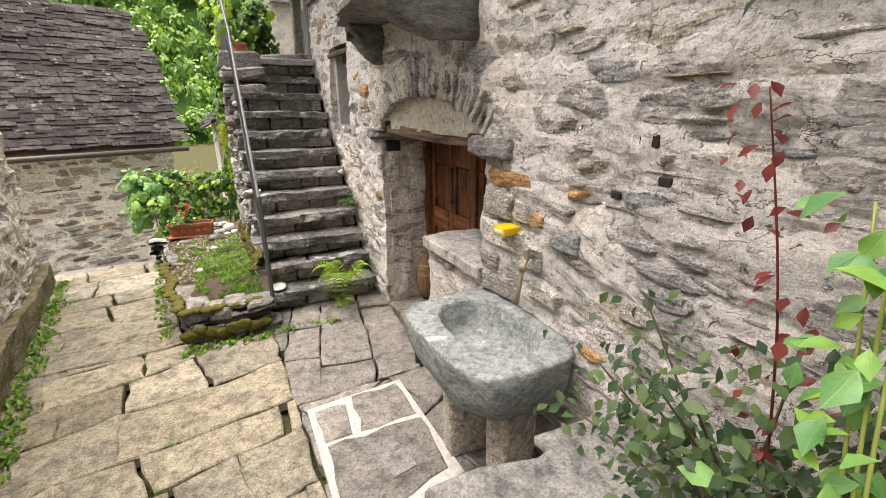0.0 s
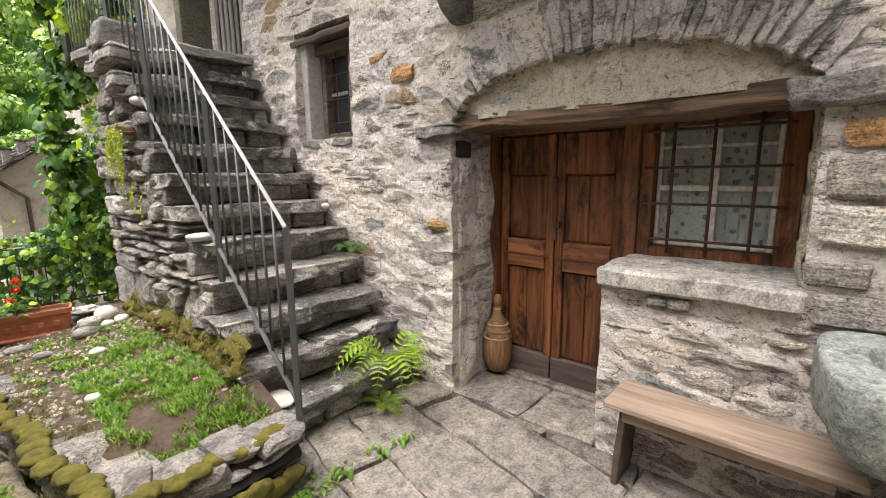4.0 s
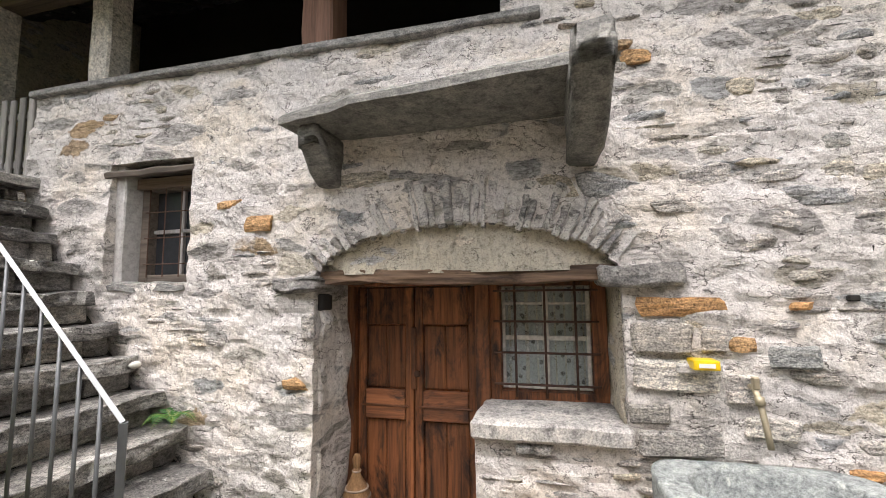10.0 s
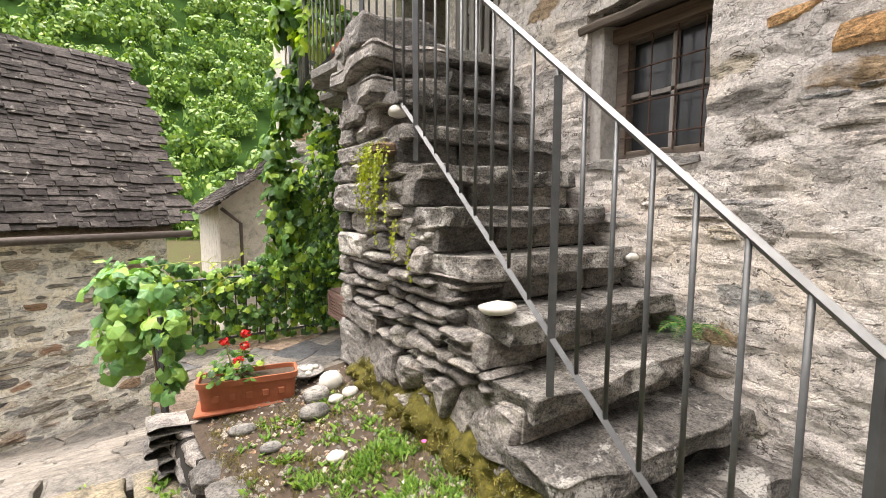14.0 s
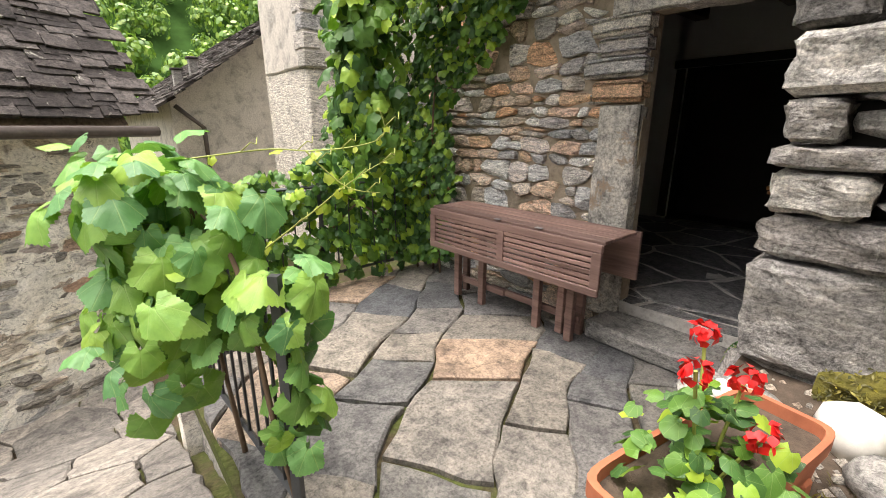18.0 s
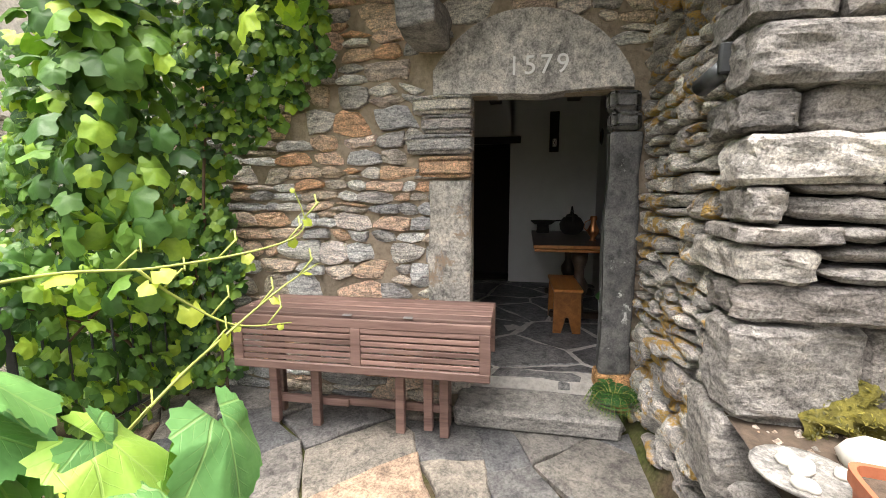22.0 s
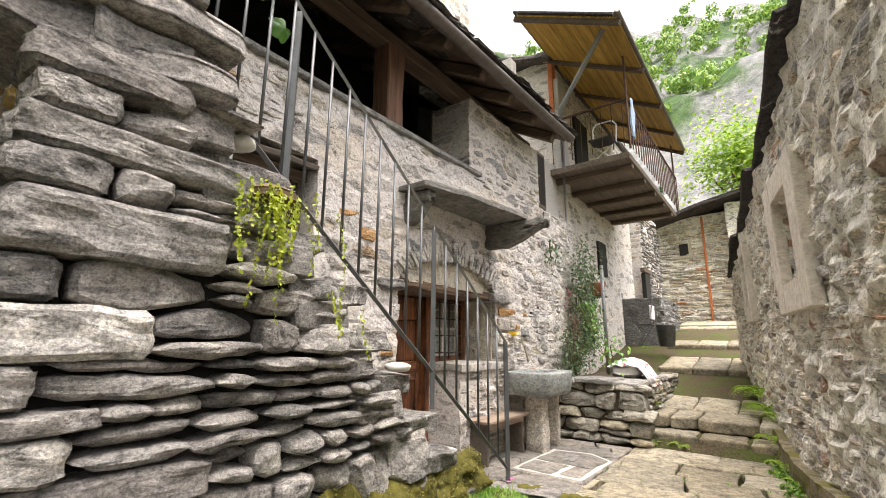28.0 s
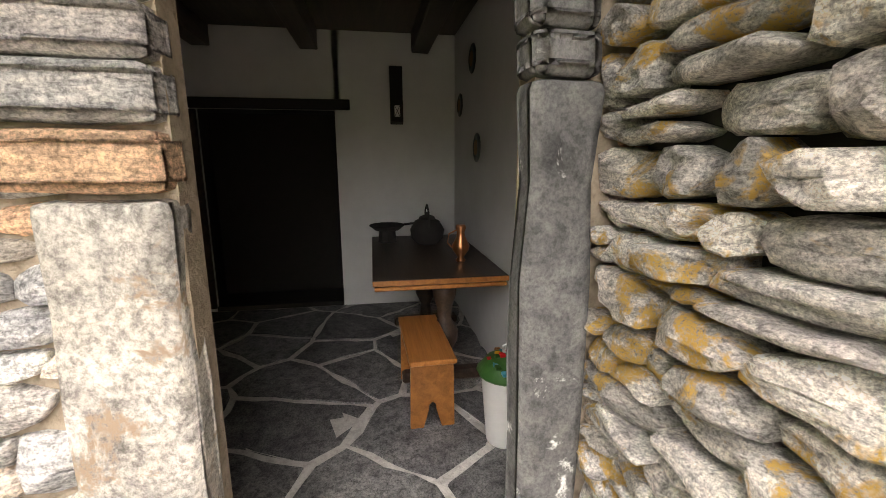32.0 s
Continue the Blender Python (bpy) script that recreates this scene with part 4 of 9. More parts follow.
SILL = 3.34
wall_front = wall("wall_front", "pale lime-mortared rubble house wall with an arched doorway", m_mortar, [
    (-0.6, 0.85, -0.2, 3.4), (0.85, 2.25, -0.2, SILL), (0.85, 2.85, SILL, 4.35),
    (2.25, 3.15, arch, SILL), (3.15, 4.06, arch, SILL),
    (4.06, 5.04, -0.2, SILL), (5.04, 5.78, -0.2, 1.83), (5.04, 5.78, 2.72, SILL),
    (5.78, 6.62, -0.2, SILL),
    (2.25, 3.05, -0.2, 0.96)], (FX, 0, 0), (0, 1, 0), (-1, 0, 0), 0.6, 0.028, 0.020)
wall("wall_side_house", "grey cement-rendered wall with a narrow window", m_grey_render, [
    (-0.6, 0.84, 3.36, 4.6)], (FX + 0.25, 0, 0), (0, 1, 0), (-1, 0, 0), 0.5, 0.2, 0.01)

# wall below the landing, with the dated door
DW = 1.56
D2L, D2R, D2T = 7.88, 7.02, 1.80
wall_dated = wall("wall_dated_door", "rust and grey gneiss rubble wall round the dated door", m_mortar_dated, [
    (6.60, D2R, -0.45, 2.76), (D2R, D2L, D2T, 2.76), (D2L, 10.2, -0.45, 2.76)], (DW + 0.036, 0, 0), (0, 1, 0), (-1, 0, 0), 0.114, 0.06, 0.012)

# stair block: side and end of dry stone
SX, SY0, SY1 = 0.30, 4.45, 6.84
STEPS, TOP = 12, 2.66
RISE, RUN = TOP / STEPS, (6.62 - 4.42) / (STEPS - 1)


def stair_z(y):
    return min(TOP - 0.05, max(0.0, (y - 4.36) / RUN * RISE))


bm = bmesh.new()
wall_patch(bm, (SX + 0.12, 0, 0), (0, 1, 0), (-1, 0, 0), 4.5, SY1 - 0.1, -0.4, lambda s: max(0.02, stair_z(s) - 0.12), 1.1, 0.12, 0.01)
bmesh.ops.recalc_face_normals(bm, faces=bm.faces)
wall_stair = tagged(part("wall_stair", bm, m_dark_joint, None), "dry-stone schist block that carries the outside stair", "wall", kind="structure")

# left-hand house, its lane wall and plinth
LA, LB, LC = Vector((-2.0, 6.6, 0)), Vector((-1.66, 3.6, 0)), Vector((-0.72, -3.2, 0))
lu1, lu2 = (LA - LB).normalized(), (LB - LC).normalized()
ln1, ln2 = Vector((lu1.y, -lu1.x, 0)), Vector((lu2.y, -lu2.x, 0))
len1, len2 = (LA - LB).length, (LB - LC).length
LW0, LW1 = 5.41, 6.04
wall_left = wall("wall_left_house", "weathered lime-mortared rubble house wall along the lane", m_mortar_left, [
    (0, LW0, -0.3, lambda s: 2.55 + s * 0.13), (LW0, LW1, -0.3, 1.80), (LW0, LW1, 2.54, 3.28), (LW1, len2, -0.3, lambda s: 2.55 + s * 0.13)], LC, lu2, ln2, 0.5, 0.055, 0.045)
wall_left_b = wall("wall_left_house_end", "weathered lime-mortared rubble house wall near the lane's bend", m_mortar_left, [
    (0, len1, -0.5, lambda s: 3.42 + s * 0.1)], LB, lu1, ln1, 0.5, 0.055, 0.045)

# barn across the lower lane
BR, BD = Vector((-0.80, 12.85, 0)), Vector((0.932, 0.363, 0)).normalized()
BN = Vector((BD.y, -BD.x, 0))
BARN_EAVE = 1.10
wall_barn = wall("wall_barn", "sandy-mortared rubble barn wall under a slate roof", m_mortar_barn, [
    (0, 6.2, -3.0, BARN_EAVE)], BR - BD * 6.2, BD, BN, 0.5, 0.1, 0.04)

# ---- stair ----
stairs = structure("stairs", "steep outside stair of worn grey stone slabs", "stairs")
rs = random.Random(11)
for k in range(STEPS):
    y0, z1 = 4.40 + RUN * (k - 0.15), RISE * (k + 1)
    cut = rs.uniform(0.75, 1.1)
    pieces = [(SX + 0.03 + 0.04 * rs.random(), cut), (cut + 0.012, FX - 0.03)] if k % 3 == 1 else [(SX + 0.02 + 0.05 * rs.random(), FX - 0.03)]
    if k < 3:
        pieces[0] = (SX - 0.01 - 0.03 * (2 - k), pieces[0][1])
    for a, b in pieces:
        dep, tk = 0.44 + rs.uniform(0, 0.05), RISE * rs.uniform(0.30, 0.46)
        bm = block(0, 0, 0, b - a, dep, tk, 0.006, 0.0, 12, freq=5.0)
        for v in bm.verts:
            p = v.co + Vector((a * 7, k * 3.1, 0))
            v.co += Vector((noise.noise(p * 5), noise.noise(p * 5 + Vector((7, 7, 7))) * 1.6, noise.noise(p * 4 + Vector((3, 1, 9))) * 0.8)) * 0.028
            v.co.x += 0.035 * noise.noise(p * 11) if v.co.x < -(b - a) * 0.42 else 0
            v.co.y += 0.030 * noise.noise(p * 14) if v.co.y < -dep * 0.4 else 0
            v.co.z += 0.008 * noise.noise(p * 23)
        bmesh.ops.transform(bm, matrix=pose((a + b) / 2, y0 + dep / 2 + rs.uniform(-0.035, 0.015), z1 - tk / 2, rs.uniform(-1, 1), rs.uniform(-1.3, 1.3), rs.uniform(-2, 2)), verts=bm.verts)
        part("step", bm, m_step, stairs)
    x = SX + 0.02
    while x < FX - 0.08:
        w = min(rs.uniform(0.2, 0.5), FX - 0.03 - x)
        hh = RISE * 0.62
        bm = block(0, 0, 0, w - 0.01, 0.3, hh, 0.012, 0.02, 4, freq=7)
        bmesh.ops.transform(bm, matrix=pose(x + w / 2, y0 + 0.075 + 0.15 + rs.uniform(-0.01, 0.02), z1 - RISE + hh / 2 + 0.005, 0, 0, rs.uniform(-3, 3)), verts=bm.verts)
        part("riser_stone", bm, m_dry, stairs)
        x += w
# landing slabs on a stone bracket
for outl, z, tk, sd in (([(0.34, 6.96), (0.42, 7.3), (0.36, 7.7), (0.44, 8.04), (0.62, 8.12), (1.72, 8.08), (1.72, 6.94)], 2.71, 0.075, 1), ([(0.66, 8.02), (0.6, 8.3), (0.76, 8.6), (1.1, 8.76), (1.72, 8.8), (1.72, 8.02)], 2.665, 0.06, 2), ([(0.34, 6.5), (0.34, 7.0), (1.5, 7.02), (1.5, 6.5)], 2.67, 0.08, 3)):
    v, f, c = prism(crumble(outl, 60 + sd, 0.035, 0.13), -tk, 0.0, 0.02, 0.016, 0.008, sd)
    put("landing_slab", mesh_of("landing_slab", v, f + [tuple(range(len(v) // 3))[::-1]], m_slab), stairs, pose(c.x, c.y, z + (0.05 if sd < 3 else 0.0), 0, -4.2 if sd < 3 else 0.0, 0), "grey stone landing slab")
for c, sz, ry in (((1.20, 8.13, 2.47), (0.22, 0.145, 0.50), -16), ((1.34, 8.13, 2.17), (0.5, 0.24, 0.17), 0)):
    bm = block(0, 0, 0, *sz, 0.02, 0.03, 5, seg=2, freq=5)
    for v in bm.verts:
        if v.co.z > 0 and ry:
            v.co.y *= 0.8
    bmesh.ops.transform(bm, matrix=pose(*c, 0, ry, 0), verts=bm.verts)
    part("bracket", bm, m_slab, stairs, "rough stone bracket under the landing", True)
# big ragged stones at the head of the stair block
for i, (y, z, ln, hh, dx) in enumerate(((6.72, 2.62, 0.62, 0.20, 0.0), (6.66, 2.44, 0.75, 0.13, -0.02), (6.75, 2.28, 0.5, 0.16, 0.05), (6.5, 2.24, 0.5, 0.13, 0.0))):
    bm = block(0, 0, 0, 0.5, ln, hh, 0.03, 0.05, 5, seg=2, freq=3.5)
    bmesh.ops.transform(bm, matrix=pose(0.56 + dx, y, z, rs.uniform(-3, 3), 0, rs.uniform(-6, 6)), verts=bm.verts)
    part("stone", bm, m_dry, wall_stair, smooth=True)

# ---- stair rail ----
RX = 0.42


def rail_x(y):
    return 0.335 + 0.085 * min(1.0, max(0.0, (y - 4.1) / 1.9))


rail = thing("stair_railing", (RX, 4.2, 0.15), "dark grey painted iron stair railing with worn pale handrail", "railing")


def rail_z(y, top):
    z = 1.29 + (3.57 - 1.29) * (y - 4.12) / 2.6
    return z if top else z - 0.88 - 0.08 * (y - 4.12) / 2.6



def bar(pts, r, parent, mat, nm="bar", lab="", flat=False, base=Vector((RX, 4.2, 0.15))):
    return part(nm, tube([Vector(p) - base for p in pts], r, 4 if flat else 8), mat, parent, lab, not flat)


for y, zb, zt in ((4.12, 0.2, 1.29), (4.945, 0.90, 1.98), (5.985, 1.80, 2.89), (6.72, 2.58, 3.57)):
    bar([(rail_x(y), y, zb), (rail_x(y), y, zt)], 0.019, rail, m_rail, "post", flat=True)
for top, nm, r_, mm, lab in ((True, "handrail", 0.012, m_iron_light, "worn pale steel handrail"), (False, "lower_rail", 0.014, m_rail, "")):
    bar([(rail_x(y), y, rail_z(y, top)) for y in (4.12, 4.945, 5.985, 6.72)], r_, rail, mm, nm, lab, True)
for i in range(1, 22):
    y = 4.12 + 2.6 * i / 22
    bar([(rail_x(y), y, rail_z(y, False)), (rail_x(y), y, rail_z(y, True))], 0.0075, rail, m_rail, "baluster")
rail2 = thing("landing_railing", (RX + 0.03, 6.8, 2.74), "grey iron railing along the landing with vine shoots", "railing")
b2 = Vector((RX + 0.03, 6.8, 2.74))
for pts, nm in (([(RX, 6.8, 2.72), (RX, 8.1, 2.74), (0.56, 9.3, 2.72)], "lower_rail"), ([(RX, 6.8, 3.62), (RX, 8.1, 3.64), (0.56, 9.3, 3.62)], "handrail")):
    bar(pts, 0.016, rail2, m_iron, nm, flat=True, base=b2)
for i in range(1, 22):
    y = 6.8 + i * 0.115
    x = RX if y < 8.1 else RX + (y - 8.1) * 0.117
    bar([(x, y, 2.73), (x, y, 3.63)], 0.018 if i in (11, 21) else 0.0075, rail2, m_iron_light if i not in (11, 21) else m_iron, "post" if i in (11, 21) else "baluster", base=b2)

# ---- arch over the door ----
ring = structure("arch", "rough stone relieving arch of upright schist slabs", "arch")
ra = random.Random(5)
cy, half = (ARCH0 + ARCH1) / 2, (ARCH1 - ARCH0) / 2
nst = 36
m_arch = stone_mat("grey_arch_slab", [(0, (0.32, 0.31, 0.305)), (1, (0.50, 0.475, 0.45))], lichen=(0.62, 0.59, 0.55), lichen_at=0.47, bump=0.9, bdist=0.015)
for i in range(nst):
    t = -0.97 + 1.94 * (i + 0.5) / nst
    y = cy + t * half * 1.02
    z = arch(min(max(y, ARCH0 + 0.02), ARCH1 - 0.02))
    tilt = -t * 48
    ln = ra.uniform(0.16, 0.33) * (1.0 - 0.25 * abs(t))
    limed = ra.random() < 0.14
    bm = block(0, 0, 0, 0.26, ra.uniform(0.026, 0.062), ln * (0.8 if limed else 1.0), 0.006, 0.024, 6, freq=12)
    for v in bm.verts:
        v.co.y *= 1.0 + 0.8 * v.co.z / ln * (0.4 - ra.random() * 0.1)
    bmesh.ops.transform(bm, matrix=pose(FX + 0.112 + ra.uniform(-0.025, 0.02) + (-0.004 if limed else 0.0), y, z + ra.uniform(-0.015, 0.02), tilt + ra.uniform(-5, 5), 0, 0) @ pose(0, 0, ln / 2 - 0.02), verts=bm.verts)
    part("slab", bm, m_mortar if limed else ra.choice((m_dry, m_arch, m_arch, m_arch, m_arch)), ring)
for y, z, w, hh, mm in ((2.16, 1.82, 0.42, 0.11, m_dry), (4.17, 1.80, 0.34, 0.09, m_dry)):
    bm = block(0, 0, 0, 0.3, w, hh, 0.02, 0.025, 4, freq=6)
    bmesh.ops.transform(bm, matrix=pose(FX + 0.09, y, z), verts=bm.verts)
    part("springer", bm, mm, ring, smooth=True)

# recess behind the arch: rendered infill, timber lintel, door and window
RXD = 2.04
bm = bmesh.new()
wall_patch(bm, (FX + 0.06, 0, 0), (0, 1, 0), (-1, 0, 0), ARCH0 - 0.05, ARCH1 + 0.05, 1.86, lambda s: arch(min(max(s, ARCH0), ARCH1)) + 0.06, 0.5, 0.022, 0.04)
wall_patch(bm, (RXD + 0.06, 0, 0), (0, 1, 0), (-1, 0, 0), ARCH0 - 0.05, ARCH1 + 0.05, -0.1, 1.9, 0.3, 0.3, 0.0)
bmesh.ops.recalc_face_normals(bm, faces=bm.faces)
tagged(part("wall_tympanum", bm, m_mortar_cream, None), "cream lime render under the relieving arch", "wall", kind="structure")
bm = block(0, 0, 0, 0.46, 1.78, 0.085, 0.008, 0.0, 18, freq=6)
for v in bm.verts:
    p = Vector((v.co.x * 6, v.co.y * 3.2, v.co.z * 22))
    v.co += Vector((0.022 * noise.noise(p), 0, 0.028 * noise.noise(Vector((1.7, v.co.y * 3.6, 0.0))) + 0.008 * noise.noise(p * 3)))
bmesh.ops.transform(bm, matrix=pose(FX + 0.265, 3.16, 1.845, 0.5), verts=bm.verts)
tagged(part("lintel", bm, m_lintel_wood, None), "cracked old timber lintel above the door and window", "lintel", kind="structure")
door = thing("door_1", (RXD, 3.56, 0.04), "old reddish-brown panelled double wooden door, closed", "door", kind="structure")


def dpart(nm, y0, y1, z0, z1, x=0.0, tk=0.04, mat=None, bev=0.006, lab="", par=None):
    return part(nm, block(x, (y0 + y1) / 2 - 3.56, (z0 + z1) / 2 - 0.04, tk, y1 - y0, z1 - z0, bev, 0.002, 2), mat or m_door, par or door, lab)


dpart("frame_post", 4.0, 4.06, 0.04, 1.84, -0.03, 0.12)
dpart("frame_post", 3.02, 3.115, 0.04, 1.84, -0.04, 0.14)
dpart("frame_head", 3.02, 4.06, 1.79, 1.84, -0.035, 0.12)
for a, b in ((3.575, 3.995), (3.12, 3.565)):
    leaf = dpart("leaf", a, b, 0.05, 1.785, 0.03, 0.03)
    dpart("stile", a, a + 0.06, 0.05, 1.785, 0.0, 0.045, par=leaf)
    dpart("stile", b - 0.06, b, 0.05, 1.785, 0.0, 0.045, par=leaf)
    dpart("top_rail", a + 0.06, b - 0.06, 1.52, 1.78, -0.002, 0.04, par=leaf)
    dpart("middle_rail", a + 0.062, b - 0.062, 0.86, 1.06, -0.008, 0.05, m_door_rail, lab="worn pale reddish middle rail", par=leaf)
    dpart("middle_rail", a + 0.03, b - 0.03, 0.945, 0.96, -0.034, 0.012, m_door_rail, par=leaf)
    dpart("bottom_rail", a, b, 0.05, 0.22, -0.012, 0.05, m_door_low, lab="weathered grey bottom board", par=leaf)
    for z0, z1 in ((1.07, 1.51), (0.23, 0.85)):
        m3 = (a + b) / 2
        dpart("panel", a + 0.065, m3 - 0.003, z0, z1, 0.012, 0.025, par=leaf)
        dpart("panel", m3 + 0.003, b - 0.065, z0, z1, 0.012, 0.025, par=leaf)
dpart("cover_strip", 3.55, 3.59, 1.07, 1.5, -0.03, 0.02)
dpart("handle", 3.52, 3.56, 1.16, 1.20, -0.045, 0.03, m_rust, lab="small dark iron latch")
dpart("threshold", 3.05, 4.06, -0.02, 0.05, -0.03, 0.16, m_terrace, 0.012)
win = thing("window_1", (RXD, 2.66, 1.05), "wooden window with iron bars and lace curtains", "window", kind="structure")


def wpart(nm, y0, y1, z0, z1, x, tk, mat, bev=0.004, lab=""):
    return part(nm, block(x, (y0 + y1) / 2 - 2.66, (z0 + z1) / 2 - 1.05, tk, y1 - y0, z1 - z0, bev), mat, win, lab)


for a, b, c, d in ((2.28, 2.37, 1.04, 1.84), (2.95, 3.02, 1.04, 1.84), (2.37, 2.95, 1.78, 1.84), (2.37, 2.95, 1.04, 1.10)):
    wpart("frame", a, b, c, d, -0.03, 0.10, m_door)
for a, b, c, d in ((2.375, 2.40, 1.105, 1.775), (2.925, 2.945, 1.105, 1.775), (2.64, 2.675, 1.105, 1.775), (2.40, 2.64, 1.655, 1.672), (2.675, 2.925, 1.655, 1.672), (2.40, 2.64, 1.42, 1.45), (2.675, 2.925, 1.42, 1.45), (2.40, 2.64, 1.105, 1.125), (2.675, 2.925, 1.105, 1.125)):
    wpart("sash", a, b, c, d, 0.01, 0.03, m_sash_paint, lab="flaking pale sash bar")
k = Mat("window_glass", 0.08, spec=0.5)
k.color((0.9, 0.95, 0.95))
k.b.inputs["Transmission Weight"].default_value = 0.95
k.b.inputs["IOR"].default_value = 1.2
m_glass = k.m
for a, b in ((2.40, 2.64), (2.675, 2.925)):
    for c, d in ((1.125, 1.42), (1.45, 1.655), (1.672, 1.775)):
        ob = wpart("pane", a, b, c, d, 0.012, 0.004, m_glass, 0)
        ob.visible_shadow = False


def lace_mat():
    k = Mat("lace_curtain", 0.9)
    w = k.coords()
    spots = k.step(k.voronoi(w, 16), 0.22, 0.3)
    col = k.mix(spots, (0.16, 0.15, 0.13), (0.50, 0.50, 0.47))
    k.color(k.mix(k.step(k.noise(w, 60, 2), 0.5, 0.6), col, k.mix(1.0, col, (0.8, 0.8, 0.8), "MULTIPLY")))
    return k.m


m_lace = lace_mat()
bm = bmesh.new()
vs = []
for i in range(33):
    y = 2.40 + 0.525 * i / 32
    if abs(y - 2.82) < 0.03:
        continue
    x = 0.055 + 0.008 * math.sin(i * 1.7)
    vs.append((bm.verts.new((x, y - 2.66, 0.07)), bm.verts.new((x, y - 2.66, 0.72))))
for p, q in zip(vs, vs[1:]):
    bm.faces.new((p[0], q[0], q[1], p[1]))
part("curtain", bm, m_lace, win, "pale flowered lace curtain", True)
for i in range(3):
    y = 2.47 + i * 0.19
    part("bar", tube([(-0.10, y - 2.66, 0.02), (-0.10, y - 2.66, 0.78)], 0.009, 6), m_rust, win, smooth=True)
for i in range(4):
    z = 0.10 + i * 0.20
    part("bar", tube([(-0.108, -0.33, z), (-0.108, 0.33, z)], 0.008, 6), m_rust, win, smooth=True)
# flat black sheet paints the darkness of the room inside
part("backing", block(0.075, 0, 0.4, 0.004, 0.6, 0.7, 0), m_black, win, "black sheet standing for the unlit room behind the pane")
# stone ledge under the window
bm = block(0, 0, 0, 0.62, 0.84, 0.10, 0.015, 0.015, 5, freq=5)
bmesh.ops.transform(bm, matrix=pose(1.755, 2.645, 1.00), verts=bm.verts)
tagged(part("window_sill_slab", bm, m_lintel, None), "thick pale grey stone window ledge", "sill", kind="structure")
# smooth render on the reveals
for y, t in ((ARCH0 + 0.005, -1), (ARCH1 - 0.005, 1)):
    bm = block(1.79, y, 0.9 if t > 0 else 1.42, 0.44, 0.03, 1.8 if t > 0 else 0.75, 0.004, 0.0, 14)
    for v in bm.verts:
        v.co.y += 0.05 * noise.noise(v.co * 5) * (1.0 if t > 0 else 0.3) + 0.02 * noise.noise(v.co * 17)
    tagged(part("reveal", bm, m_mortar if t > 0 else m_mortar_cream, None), "smooth lime-rendered door reveal", "reveal", kind="structure")

# ---- small barred window by the stair ----
win2 = thing("window_2", (1.74, 5.40, 1.86), "small dark weathered window behind wire mesh", "window", kind="structure")
for a, b, c, d in ((5.03, 5.09, 1.84, 2.62), (5.62, 5.70, 1.84, 2.62), (5.09, 5.62, 2.55, 2.62), (5.09, 5.62, 1.84, 1.90)):
    part("frame", block(0, (a + b) / 2 - 5.40, (c + d) / 2 - 1.86, 0.08, b - a, d - c, 0.006), m_door_low, win2)
for a, b, c, d in ((5.34, 5.37, 1.90, 2.55), (5.09, 5.62, 2.22, 2.25)):
    part("sash", block(0.02, (a + b) / 2 - 5.40, (c + d) / 2 - 1.86, 0.03, b - a, d - c, 0.003), m_grey_wood, win2)
for i in range(4):
    part("bar", tube([(-0.05, -0.24 + i * 0.15, 0.02), (-0.05, -0.24 + i * 0.15, 0.7)], 0.005, 5), m_rust, win2)
for i in range(3):
    part("bar", tube([(-0.055, -0.31, 0.12 + i * 0.2), (-0.055, 0.24, 0.12 + i * 0.2)], 0.005, 5), m_rust, win2)
part("pane", block(0.035, -0.045, 0.36, 0.004, 0.55, 0.66, 0), plain_mat("dark_dusty_glass", (0.03, 0.032, 0.035), 0.2, spec=0.5), win2, "dark dusty glass")
for a, b in ((5.70, 5.79),):
    bm = block(1.78, (a + b) / 2, 2.28, 0.44, b - a, 0.92, 0.01, 0.015, 3)
    tagged(part("window_reveal", bm, m_grey_render, None), "smooth rendered window reveal", "reveal", kind="structure")
bm = block(0, 0, 0, 0.46, 0.82, 0.05, 0.01, 0.015, 4)
bmesh.ops.transform(bm, matrix=pose(1.72, 5.44, 2.70, 0, -14, 0), verts=bm.verts)
tagged(part("window_lintel", bm, m_door_low, None), "sloping weathered board over the small window", "lintel", kind="structure")
bm = block(0, 0, 0, 0.34, 0.72, 0.07, 0.02, 0.03, 5)
bmesh.ops.transform(bm, matrix=pose(1.665, 5.40, 1.80), verts=bm.verts)
tagged(part("window_sill", bm, m_slab, None), "rough stone sill of the small window", "sill", kind="structure")

